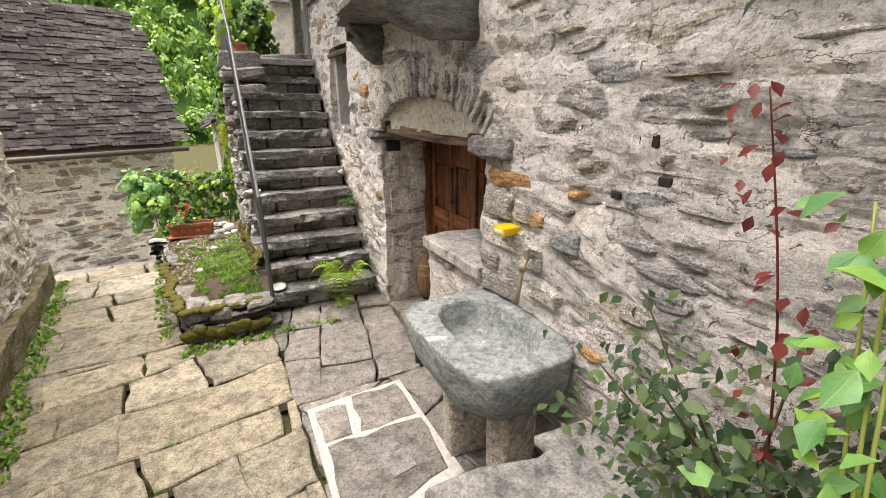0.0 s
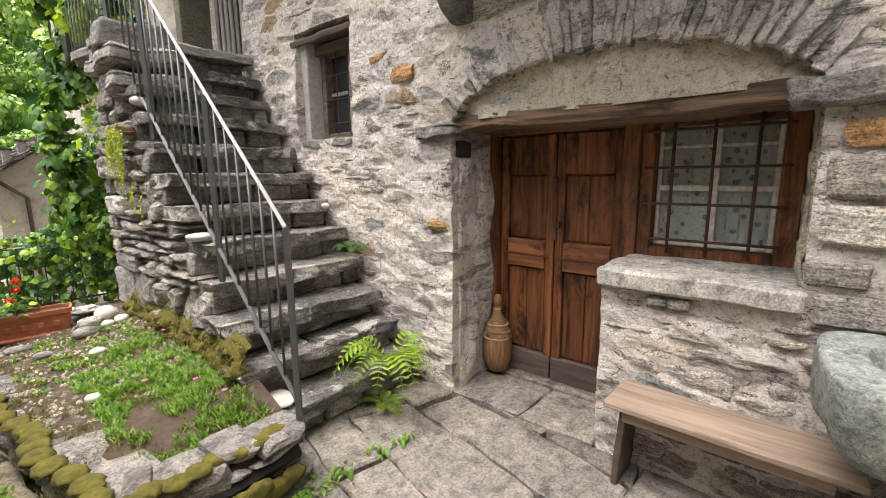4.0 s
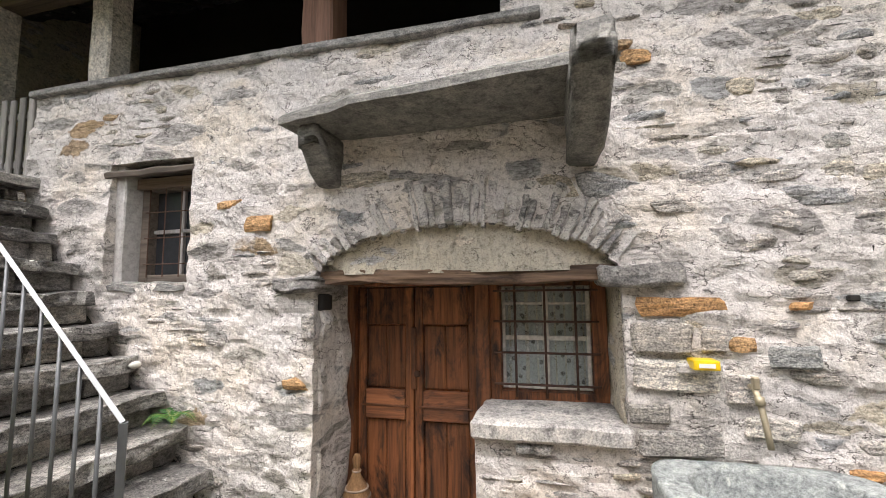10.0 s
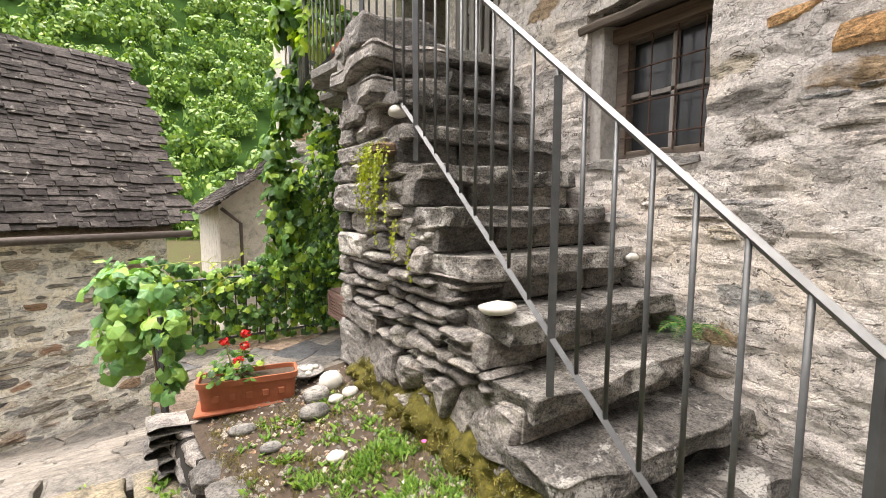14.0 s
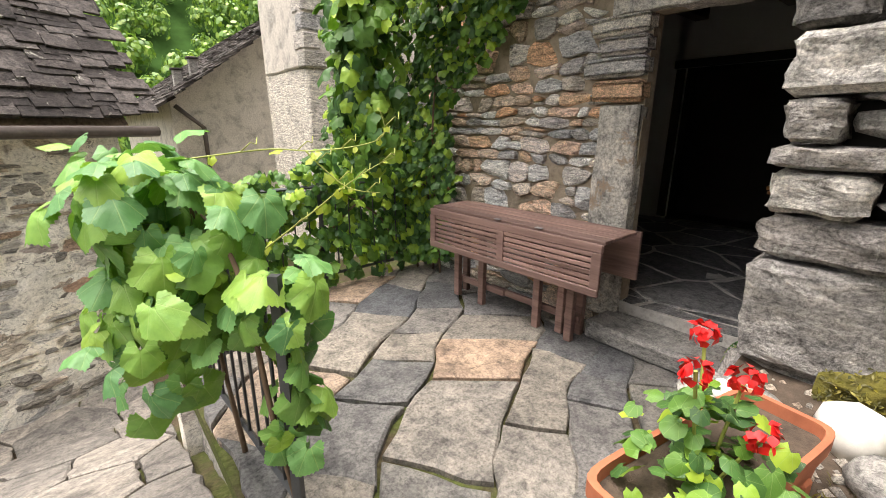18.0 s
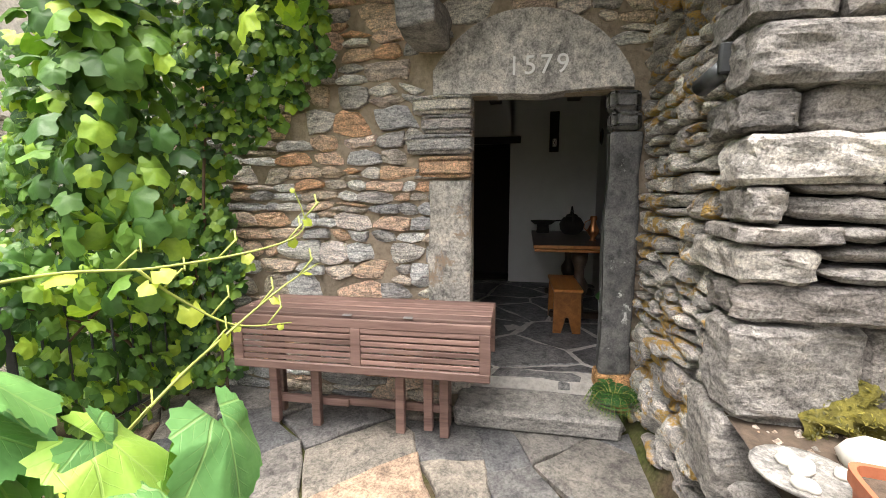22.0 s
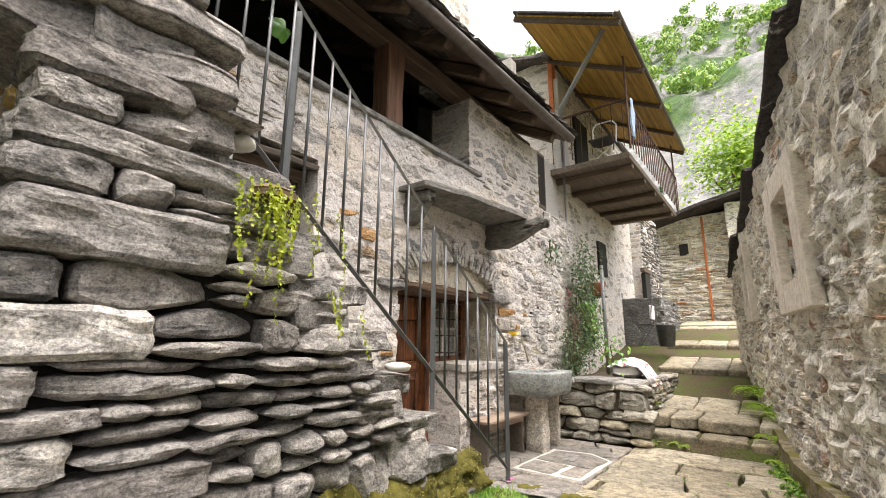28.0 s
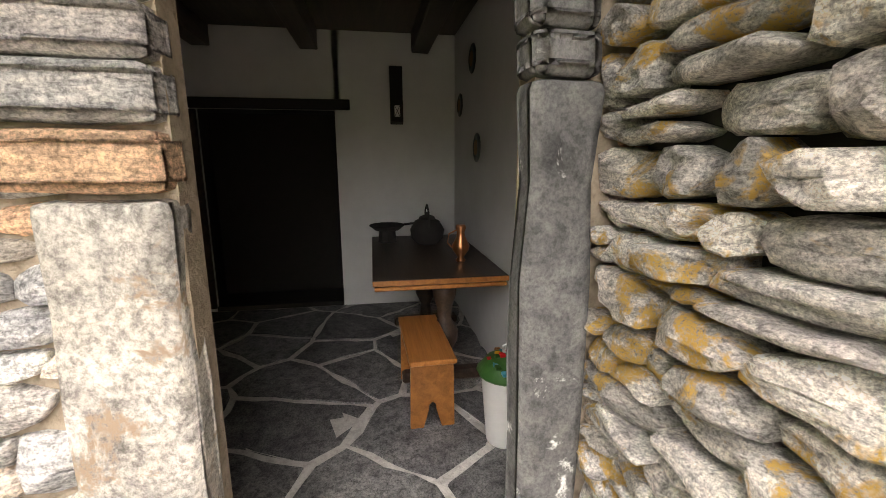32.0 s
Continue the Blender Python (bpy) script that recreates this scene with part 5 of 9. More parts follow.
# ---- stone hood over the door ----
hood = thing("stone_hood", (FX, 3.25, 2.7), "thick grey stone hood slab on two rough stone brackets", "canopy")
bm = bmesh.new()
outl = [(-0.33, 0.86), (-0.42, 0.5), (-0.52, 0.0), (-0.60, -0.78), (0.1, -0.78), (0.1, 0.86)]
v, f, c = prism(crumble(outl, 3, 0.025, 0.13), -0.03, 0.03, 0.02, 0.015, 0.006, 4)
me = mesh_of("slab", [(p[0] + c.x, p[1] + c.y, p[2] + 0.05) for p in v], f + [tuple(range(len(v) // 3))[::-1]], m_hood)
put("slab", me, hood, None, "thick weathered stone slab")
for y, x0, mm, w in ((0.70, -0.30, m_hood, 0.15), (-0.83, -0.80, m_hood, 0.17)):
    bm = block(0, 0, 0, 0.1 - x0, w, 0.30, 0.02, 0.02, 4, freq=5)
    for vv in bm.verts:
        if vv.co.x < 0 and vv.co.z < 0:
            vv.co.z += 0.22 * min(1.0, -vv.co.x / ((0.1 - x0) / 2))
    bmesh.ops.transform(bm, matrix=pose((x0 + 0.1) / 2, y, -0.13 if y > 0 else -0.12), verts=bm.verts)
    part("bracket", bm, mm, hood, "rough projecting stone bracket", True)

# ---- loggia ----
loggia = structure("loggia", "dark open loggia with stone and timber posts", "loggia")
part("floor_boards", block(3.1, 4.6, 2.60, 2.9, 7.4, 0.08, 0), m_beam, loggia)
# back wall painted black to stand for the loggia's shaded depth
part("back_wall", block(4.0, 4.8, 4.6, 0.2, 7.9, 4.1, 0), m_black, loggia, "loggia back wall coloured black for its deep shade")
part("end_wall", block(2.85, 8.6, 4.2, 2.4, 0.2, 3.2, 0.01, 0.02, 6), m_mortar_cream, loggia, "cream rendered end wall")
part("end_wall", block(2.95, 1.0, 4.4, 2.3, 0.2, 3.4, 0), m_grey_render, loggia)
part("parapet_cap", block(1.66, 4.62, 3.365, 0.42, 4.0, 0.05, 0.008, 0.012, 8), m_slab, loggia, "grey slate parapet cap")
for y, w, z0, mm, nm in ((6.10, 0.20, 3.37, m_post_stone, "stone_post"), (7.42, 0.20, 2.66, m_post_stone, "stone_post"), (4.12, 0.24, 3.38, m_post_wood, "timber_post")):
    part(nm, block(1.68, y, (z0 + 4.36) / 2, w, w, 4.36 - z0, 0.015, 0.012, 4), mm, loggia)
part("wall_plate", block(1.68, 4.95, 4.43, 0.2, 8.1, 0.17, 0.015, 0.02, 8), m_beam, loggia, "heavy dark timber wall plate")
for i in range(12):
    y = 1.25 + i * 0.66
    bm = block(0, 0, 0, 3.6, 0.11, 0.13, 0.01, 0.012, 3)
    bmesh.ops.transform(bm, matrix=pose(2.6, y, 5.20, 0, -30, 0), verts=bm.verts)
    part("rafter", bm, m_beam_x, loggia)
bm = block(0, 0, 0, 3.7, 7.7, 0.03, 0)
bmesh.ops.transform(bm, matrix=pose(2.58, 4.78, 5.30, 0, -30, 0), verts=bm.verts)
part("roof_boards", bm, m_beam_x, loggia, "dark underside boards of the roof")
gut = structure("roof_gutter", "weathered brown half-round metal gutter along the eave", "gutter")
bm = bmesh.new()
prof = [(0.075 * math.cos(a), 0.075 * math.sin(a)) for a in [math.pi + math.pi * i / 8 for i in range(9)]]
prof += [(0.066 * math.cos(a), 0.066 * math.sin(a)) for a in [2 * math.pi - math.pi * i / 8 for i in range(9)]]
rings = [[bm.verts.new((0.90 + p, y, 4.44 + q - 0.042 * y)) for p, q in prof] for y in (0.9, 2.8, 4.7, 6.6, 8.7)]
for q, w in zip(rings, rings[1:]):
    for i in range(len(prof)):
        j = (i + 1) % len(prof)
        bm.faces.new((q[i], q[j], w[j], w[i]))
bmesh.ops.recalc_face_normals(bm, faces=bm.faces)
part("trough", bm, m_zinc, gut, smooth=True)
for i in range(8):
    part("hanger", block(1.02, 1.2 + i * 1.0, 4.43 - 0.042 * (1.2 + i), 0.26, 0.025, 0.012, 0), m_rust, gut)

# loggia gate of pale pickets at the stair head
gate = thing("picket_gate", (1.52, 6.98, 2.68), "small weathered grey picket gate at the stair head", "gate")
for i in range(6):
    y = -0.30 + i * 0.105
    bm = block(0, y, 0.36 + (0.012 if i % 2 else 0), 0.022, 0.06, 0.72, 0.006)
    for v in bm.verts:
        if v.co.z > 0.6:
            v.co.z -= abs(v.co.y - y) * 1.3
    part("picket", bm, m_grey_wood, gate)
for z in (0.14, 0.55):
    part("rail", block(0.025, -0.03, z, 0.025, 0.66, 0.06, 0.004), m_grey_wood, gate)

# ---- roofs of stone slabs ----
def slab_roof(name, label, p0, along, up, width, length, mat, rest, seed, course=0.22, limit=300, thick=0.045, wide=(0.22, 0.5)):
    """Courses of overlapping stone slabs from the eave upwards."""
    r = random.Random(seed)
    p0, along, up = Vector(p0), Vector(along).normalized(), Vector(up).normalized()
    nrm = along.cross(up).normalized()
    if nrm.z < 0:
        nrm = -nrm
    roof = structure(name, label, "roof")
    shapes = []
    for i in range(10):
        bm = block(0, 0, 0, 1, 1, 1, 0.0, 0, 3)
        for v in bm.verts:
            o = Vector((i * 7.0, 0, 0))
            v.co.x += 0.06 * noise.noise(v.co * 2 + o)
            v.co.y += 0.10 * noise.noise(v.co * 2.3 + o + Vector((5, 5, 5)))
            v.co.z += 0.35 * noise.noise(v.co * 1.5 + o + Vector((9, 1, 5)))
        me = bpy.data.meshes.new("slab")
        bm.to_mesh(me)
        bm.free()
        me.materials.append(mat)
        shapes.append(me)
    poses, n = [], int(length / course)
    for c in range(n + 1):
        s = -r.uniform(0, 0.3)
        while s < width:
            w = r.uniform(*wide)
            m = Matrix((along, up, nrm)).transposed().to_4x4()
            p = p0 + along * (s + w / 2) + up * (c * course + 0.16 + r.uniform(-0.025, 0.025)) + nrm * r.uniform(0.0, 0.03)
            poses.append(Matrix.Translation(p) @ m @ Euler((radians(-7 + r.uniform(-2, 2)), r.uniform(-0.02, 0.02), r.uniform(-0.04, 0.04))).to_matrix().to_4x4() @ Matrix.Diagonal((w - 0.012, course * 1.75, thick * r.uniform(0.7, 1.4), 1)))
            s += w
    for m in poses[:limit]:
        put("slab", r.choice(shapes), roof, m)
    for i, me in enumerate(shapes[:3]):
        joined_leaves("slabs", me, poses[limit + i::3], rest, roof, "", False)
    return roof


up30 = (math.cos(radians(30)), 0, math.sin(radians(30)))
slab_roof("roof_main", "grey stone-slab roof of the house", (0.93, 0.85, 4.47), (0, 1, -0.042), up30, 7.95, 3.9, m_roof, m_roof_rest, 21, 0.3, 60)
RU = (-BN * 2.2 + Vector((0, 0, 3.1))).normalized()
barn = slab_roof("roof_barn", "dark weathered stone-slab barn roof", BR + BD * 0.15 + BN * 0.30 - BD * 6.5 + Vector((0, 0, BARN_EAVE + 0.06)), BD, RU, 6.5, 3.75, m_roof, m_roof_rest, 22, 0.095, 300, thick=0.034, wide=(0.14, 0.42))
p0 = BR + BD * 0.05 + BN * 0.2 + Vector((0, 0, BARN_EAVE))
bm = bmesh.new()
q = [p0, p0 - BD * 6.4, p0 - BD * 6.4 + RU * 3.75, p0 + RU * 3.75]
lo = [bm.verts.new(a + Vector((0, 0, 0.0))) for a in q]
hi = [bm.verts.new(a + Vector((0, 0, 0.05))) for a in q]
bm.faces.new(lo)
bm.faces.new(hi[::-1])
for i in range(4):
    bm.faces.new((lo[i], hi[i], hi[(i + 1) % 4], lo[(i + 1) % 4]))
bmesh.ops.recalc_face_normals(bm, faces=bm.faces)
part("boards", bm, m_beam, barn)
pr = p0 + RU * 3.78 + Vector((0, 0, 0.05))
part("ridge_slabs", tube([pr + BD * 0.1, pr - BD * 2.2 + Vector((0, 0, 0.02)), pr - BD * 4.4, pr - BD * 6.4], 0.11, 6), m_roof, barn, "rounded ridge stones", True)
part("eave_gutter", tube([p0 + BN * 0.2 + BD * 0.2 + Vector((0, 0, -0.02)), p0 + BN * 0.2 - BD * 6.5 + Vector((0, 0, -0.02))], 0.06, 8), m_zinc, barn, "dark metal eave gutter", True)
# gable of the barn and its roof hatch
bm = bmesh.new()
g = [BR + Vector((0, 0, -3)), BR + Vector((0, 0, BARN_EAVE)), BR - BN * 2.0 + Vector((0, 0, 3.95)), BR - BN * 4.0 + Vector((0, 0, BARN_EAVE)), BR - BN * 4.0 + Vector((0, 0, -3))]
a = [bm.verts.new(p) for p in g]
b = [bm.verts.new(p - BD * 0.4) for p in g]
bm.faces.new(a)
bm.faces.new(b[::-1])
for i in range(5):
    bm.faces.new((a[i], b[i], b[(i + 1) % 5], a[(i + 1) % 5]))
bmesh.ops.recalc_face_normals(bm, faces=bm.faces)
tagged(part("wall_barn_gable", bm, m_mortar_barn, None), "sandy-mortared barn gable", "wall", kind="structure")
hp = p0 - BD * 1.55 + RU * 1.1
vent = thing("roof_vent", hp, "small rounded stone roof vent on the barn slabs", "vent")
bm = block(0, 0.1, 0.1, 0.3, 0.35, 0.3, 0.02, 0.01, 2)
for v in bm.verts:
    if v.co.z > 0.15:
        v.co.x *= 0.55
bmesh.ops.transform(bm, matrix=Euler((0, 0, math.atan2(BD.y, BD.x))).to_matrix().to_4x4(), verts=bm.verts)
part("hood", bm, m_roof, vent)

# second house down the lane, with its gable towards us
h2 = thing("village_house", (1.6, 16.4, -2.5), "plain plastered village house with a slate roof", "house")
bm = bmesh.new()
front = [(-1.25, 0, 0), (4.0, 0, 0), (4.0, 0, 6.2), (2.2, 0, 6.6), (-1.25, 0, 4.1)]
a = [bm.verts.new(p) for p in front]
b = [bm.verts.new((p[0], 8.8, p[2])) for p in front]
bm.faces.new(a)
bm.faces.new(b[::-1])
for i in range(5):
    bm.faces.new((a[i], b[i], b[(i + 1) % 5], a[(i + 1) % 5]))
bmesh.ops.recalc_face_normals(bm, faces=bm.faces)
part("wall", bm, m_plaster_far, h2)
part("downpipe", tube([(-1.2, -0.12, 4.0), (-0.75, -0.1, 3.6), (-0.75, -0.1, 0.5)], 0.045, 8), m_zinc, h2, "brown metal downpipe", True)
slope2 = (3.45, 0, 2.5)
slab_roof("roof_village_house", "dark stone-slab roof of the village house", (-0.05, 25.3, 1.36), (0, -1, 0), slope2, 9.2, 4.6, m_roof, m_roof_rest, 31, 0.2, 120)
for x, y, z in ((0.75, 17.6, 1.9), (1.0, 17.2, 2.1)):
    ch = thing("roof_chimney", (x, y, z), "small grey stone chimney on the slate roof", "chimney")
    part("shaft", block(0, 0, 0.15, 0.16, 0.16, 0.42, 0.01, 0.01, 2), m_slab, ch)
    part("cap", block(0, 0, 0.38, 0.22, 0.22, 0.04, 0.01), m_roof, ch)

# plastered end of the house beyond the landing
hn = thing("neighbour_house", (2.65, 13.2, -0.9), "tall pale plastered house with bare stone corners", "house")
bm = block(0.9, 0, 5.8, 4.4, 1.6, 6.0, 0.03, 0.03, 6)
for v in bm.verts:
    if v.co.z > 4.5:
        v.co.z = 4.5 + (v.co.z - 4.5) * (0.52 + 0.24 * (v.co.x + 1.3))
part("wall", bm, m_plaster_far, hn, "pale plaster wall")
part("wall", block(0.5, 0.02, 1.4, 3.56, 1.6, 2.8, 0.03, 0.03, 6), m_rubble_rest, hn, "rough lower stone wall")
part("window_frame", block(-0.43, -0.83, 5.85, 0.56, 0.08, 0.85, 0.01), m_door_low, hn)
part("pane", block(-0.43, -0.875, 5.85, 0.42, 0.01, 0.7, 0), m_iron, hn, "dark window pane")
part("sill", block(-0.43, -0.86, 5.39, 0.68, 0.16, 0.06, 0.01), m_slab, hn)
for i in range(14):
    ww = 0.24 if i % 2 else 0.34
    part("corner_stone", block(-1.3 + ww / 2 - 0.01, -0.66 if i % 2 else -0.7, 2.9 + i * 0.225, ww, 0.34 if i % 2 else 0.24, 0.2, 0.015, 0.012, 2), m_face_stone, hn)

# ---- paving ----
m_court_grey = stone_mat("grey_court_slab", [(0, (0.16, 0.15, 0.137)), (0.5, (0.215, 0.198, 0.178)), (1, (0.27, 0.245, 0.215))], speck=0.75, stretch=(1, 1, 1), grain=0.7, dark=0.75, bump=0.5, bdist=0.01, rough=0.65)
paving = structure("pavement", "yellowish worn flagstone paving with mossy joints", "paving")
lane = coursed_paving([(-1.78, 4.15), (-0.45, 4.15), (-0.78, 6.9), (-2.02, 6.9)], (0.34, 0.58), (0.40, 0.85), 0.012, 3, 0.12)
court = coursed_paving([(-1.32, 0.72), (0.28, 0.72), (0.28, 4.15), (-1.78, 4.15)], (0.32, 0.56), (0.38, 0.80), 0.011, 4, 0.16, 0.08)
flagstones("flagstone", lane + court, lambda x, y: 0.0, m_flag, paving, 0.08, 0.006, 3)
grey = coursed_paving([(0.29, 2.80), (1.5, 2.80), (1.5, 4.55), (0.29, 4.55)], (0.30, 0.45), (0.45, 0.9), 0.014, 5, 1.35, 0.05)
grey += [[(1.5, 3.05), (2.06, 3.05), (2.06, 3.5), (1.5, 3.52)], [(1.5, 3.535), (2.06, 3.515), (2.06, 4.06), (1.5, 4.06)]]
flagstones("flagstone", grey, lambda x, y: 0.0 if x < 1.5 else 0.025, m_court_grey, paving, 0.08, 0.004, 5)
white = coursed_paving([(0.30, 1.0), (1.5, 1.0), (1.5, 2.78), (0.30, 2.78)], (0.30, 0.5), (0.4, 0.8), 0.016, 6, 0.35, 0.06)
flagstones("flagstone", white, lambda x, y: 0.0, m_court_grey, paving, 0.08, 0.003, 6)
drain = [[(0.35, 1.85), (0.60, 1.68), (0.99, 1.76), (1.02, 2.25), (0.37, 2.28)], [(0.37, 2.32), (0.565, 2.31), (0.60, 2.63), (0.38, 2.65)], [(0.61, 2.30), (1.02, 2.29), (1.01, 2.68), (0.655, 2.69)]]
flagstones("drain_slab", drain, lambda x, y: 0.012, m_court_grey, paving, 0.06, 0.002, 16)
v, f, c = prism([(0.31, 1.82), (0.60, 1.62), (1.05, 1.70), (1.06, 2.72), (0.34, 2.70)], -0.05, 0.0, 0.004, 0.002, 0.0, 3)
put("mortar_bed", mesh_of("mortar_bed", v, f, m_joint_white), paving, Matrix.Translation((c.x, c.y, 0.004)), "white cement joints round the drain slabs")
bm = block(0, 0, 0, 0.16, 0.3, 0.008, 0.002)
bmesh.ops.transform(bm, matrix=pose(0.72, 2.0, 0.016, 0, 0, 8), verts=bm.verts)
part("drain_cover", bm, m_slab, paving, "square stone drain cover")
lower = structure("lane", "lower lane of large worn grey slabs", "lane")
lowp = crazy_paving([(-4.5, 7.3), (-0.98, 7.3), (-0.98, 12.6), (-4.5, 11.4)], 0.75, 0.02, 8, (1.0, 0.9), 0.2, 0.36)
for i, poly in enumerate(lowp):
    v, f, c = prism(crumble(poly, 800 + i), -0.08, 0.0, 0.016, 0.012, 0.003, 800 + i)
    put("flagstone", mesh_of("flagstone", v, f, m_court_grey), lower, Matrix.Translation((c.x, c.y, lane_height(c.x, c.y))) @ Euler((-math.atan(0.36) if c.y < 11.6 else 0, 0, 0)).to_matrix().to_4x4())
edges = [[(-2.05, 6.9), (-1.45, 6.88), (-1.45, 7.28), (-2.05, 7.3)], [(-1.43, 6.88), (-0.83, 6.9), (-0.83, 7.26), (-1.43, 7.28)]]
flagstones("edge_stone", edges, lambda x, y: -0.08, m_court_grey, lower, 0.2, 0.004, 12)
terrace = structure("terrace", "terrace of large grey and rust flagstones", "terrace")
tp = coursed_paving([(-0.9, 6.95), (1.5, 6.86), (1.52, 9.98), (-0.95, 9.98)], (0.28, 0.50), (0.32, 0.72), 0.010, 9, 0.62, 0.11)
flagstones("flagstone", tp, lambda x, y: TERR, m_terrace, terrace, 0.09, 0.005, 9)
part("bed", block(0.3, 8.45, TERR - 0.09, 2.5, 3.1, 0.1, 0), m_ground, terrace, "mossy joint earth")
bm = bmesh.new()
wall_patch(bm, (-0.86, 0, 0), (0, 1, 0), (-1, 0, 0), 7.35, 10.1, -2.2, TERR - 0.045, 0.3, 0.12, 0.03)
bmesh.ops.recalc_face_normals(bm, faces=bm.faces)
part("edge_wall", bm, m_dry, terrace, "low rubble edge wall of the terrace")
bm = bmesh.new()
wall_patch(bm, (0, 9.98, 0), (-1, 0, 0), (0, 1, 0), -1.6, 0.96, -2.2, TERR - 0.045, 0.3, 0.15, 0.03)
bmesh.ops.recalc_face_normals(bm, faces=bm.faces)
part("edge_wall", bm, m_mortar_left, terrace)
part("doorstep", block(1.42, 7.45, TERR + 0.06, 0.34, 1.0, 0.13, 0.02, 0.015, 4), m_slab, terrace, "worn stone doorstep")

# ---- steps up the lane ----
steps = structure("lane_steps", "broad mossy stone steps climbing the lane", "steps")
r9 = random.Random(9)
for y0, z0, y1, xs in ((0.72, 0.17, 0.34, (-1.42, -0.9, -0.38, 0.22)), (0.36, 0.335, -0.5, (-1.42, -1.0, -0.35, -0.02, 0.24))):
    for a, b in zip(xs, xs[1:]):
        bm = block(0, 0, 0, b - a - 0.015, y0 - y1, 0.16, 0.02, 0.02, 4, freq=5)
        bmesh.ops.transform(bm, matrix=pose((a + b) / 2, (y0 + y1) / 2 + r9.uniform(-0.03, 0.03), z0 - 0.08, 0, 0, r9.uniform(-2, 2)), verts=bm.verts)
        part("step", bm, m_flag, steps, smooth=True)
for x0, x1, y0, y1, z0, tl in ((-1.3, 0.35, -0.45, -2.5, 0.36, 6), (-1.1, 0.62, -2.5, -4.5, 0.84, 7), (-1.0, 0.8, -4.5, -7.0, 1.26, 6), (-1.0, 1.2, -7.0, -11.0, 1.7, 5)):
    n = 3
    for i in range(n):
        a, b = x0 + (x1 - x0) * i / n, x0 + (x1 - x0) * (i + 1) / n
        bm = block(0, 0, 0, b - a - 0.012, y0 - y1 + 0.1, 0.24, 0.015, 0.015, 4, freq=3)
        bmesh.ops.transform(bm, matrix=pose((a + b) / 2, (y0 + y1) / 2, z0 - 0.03 + math.tan(radians(tl)) * (y0 - y1) / 2 - 0.1, -tl, 0, 0), verts=bm.verts)
        part("slab", bm, m_flag, steps, smooth=True)

# ---- low wall with planting beside the steps ----
lowwall = structure("wall_low", "low dry-stone wall beside the basin", "wall")
part("core", block(0.86, -0.65, 0.30, 1.2, 3.1, 0.86, 0.02, 0.02, 4), m_soil, lowwall, "dark soil behind the stones")
for x0, x1, y0, y1, z, sd in ((0.5, 1.1, 0.45, 1.02, 0.80, 1), (1.0, 1.48, 0.5, 1.08, 0.79, 2), (0.18, 0.62, 0.1, 0.95, 0.77, 3), (0.2, 0.75, -0.8, 0.08, 0.78, 4)):
    v, f, c = prism(crumble([(x0, y0), (x1, y0), (x1, y1), (x0, y1)], sd, 0.05, 0.2), -0.05, 0.0, 0.02, 0.015, 0.008, sd)
    put("cap_slab", mesh_of("cap_slab", v, f + [tuple(range(len(v) // 3))[::-1]], m_slab), lowwall, Matrix.Translation((c.x, c.y, z)))

# ---- raised bed by the stair ----
bed = structure("raised_bed", "raised flower bed edged with rough mossy stones", "flower bed")
bm = bmesh.new()
nx, ny = 14, 22
gr = []
for i in range(nx + 1):
    col = []
    for j in range(ny + 1):
        v = j / ny
        y = 4.22 + 2.62 * v
        xl = -0.40 - 0.30 * v
        x = xl + (0.34 - xl) * i / nx
        z = 0.30 + 0.12 * (i / nx) - 0.14 * max(0.0, 1 - (y - 4.2) / 0.4) + 0.02 * v + 0.03 * noise.noise(Vector((x * 3, y * 3, 0)))
        col.append(bm.verts.new((x, y, z)))
    gr.append(col)
for i in range(nx):
    for j in range(ny):
        bm.faces.new((gr[i][j], gr[i + 1][j], gr[i + 1][j + 1], gr[i][j + 1]))
part("soil", bm, m_soil, bed, "dark crumbly soil", True)


def bed_z(x, y):
    v = (y - 4.22) / 2.62
    xl = -0.40 - 0.30 * v
    return 0.30 + 0.12 * min(max((x - xl) / (0.34 - xl), 0), 1) - 0.14 * max(0.0, 1 - (y - 4.2) / 0.4) + 0.02 * v + 0.03 * noise.noise(Vector((x * 3, y * 3, 0)))


# ---- basin ----
basin = thing("stone_basin", (1.17, 1.73, 0.0), "hollowed grey-green granite water basin on two stone legs", "basin")


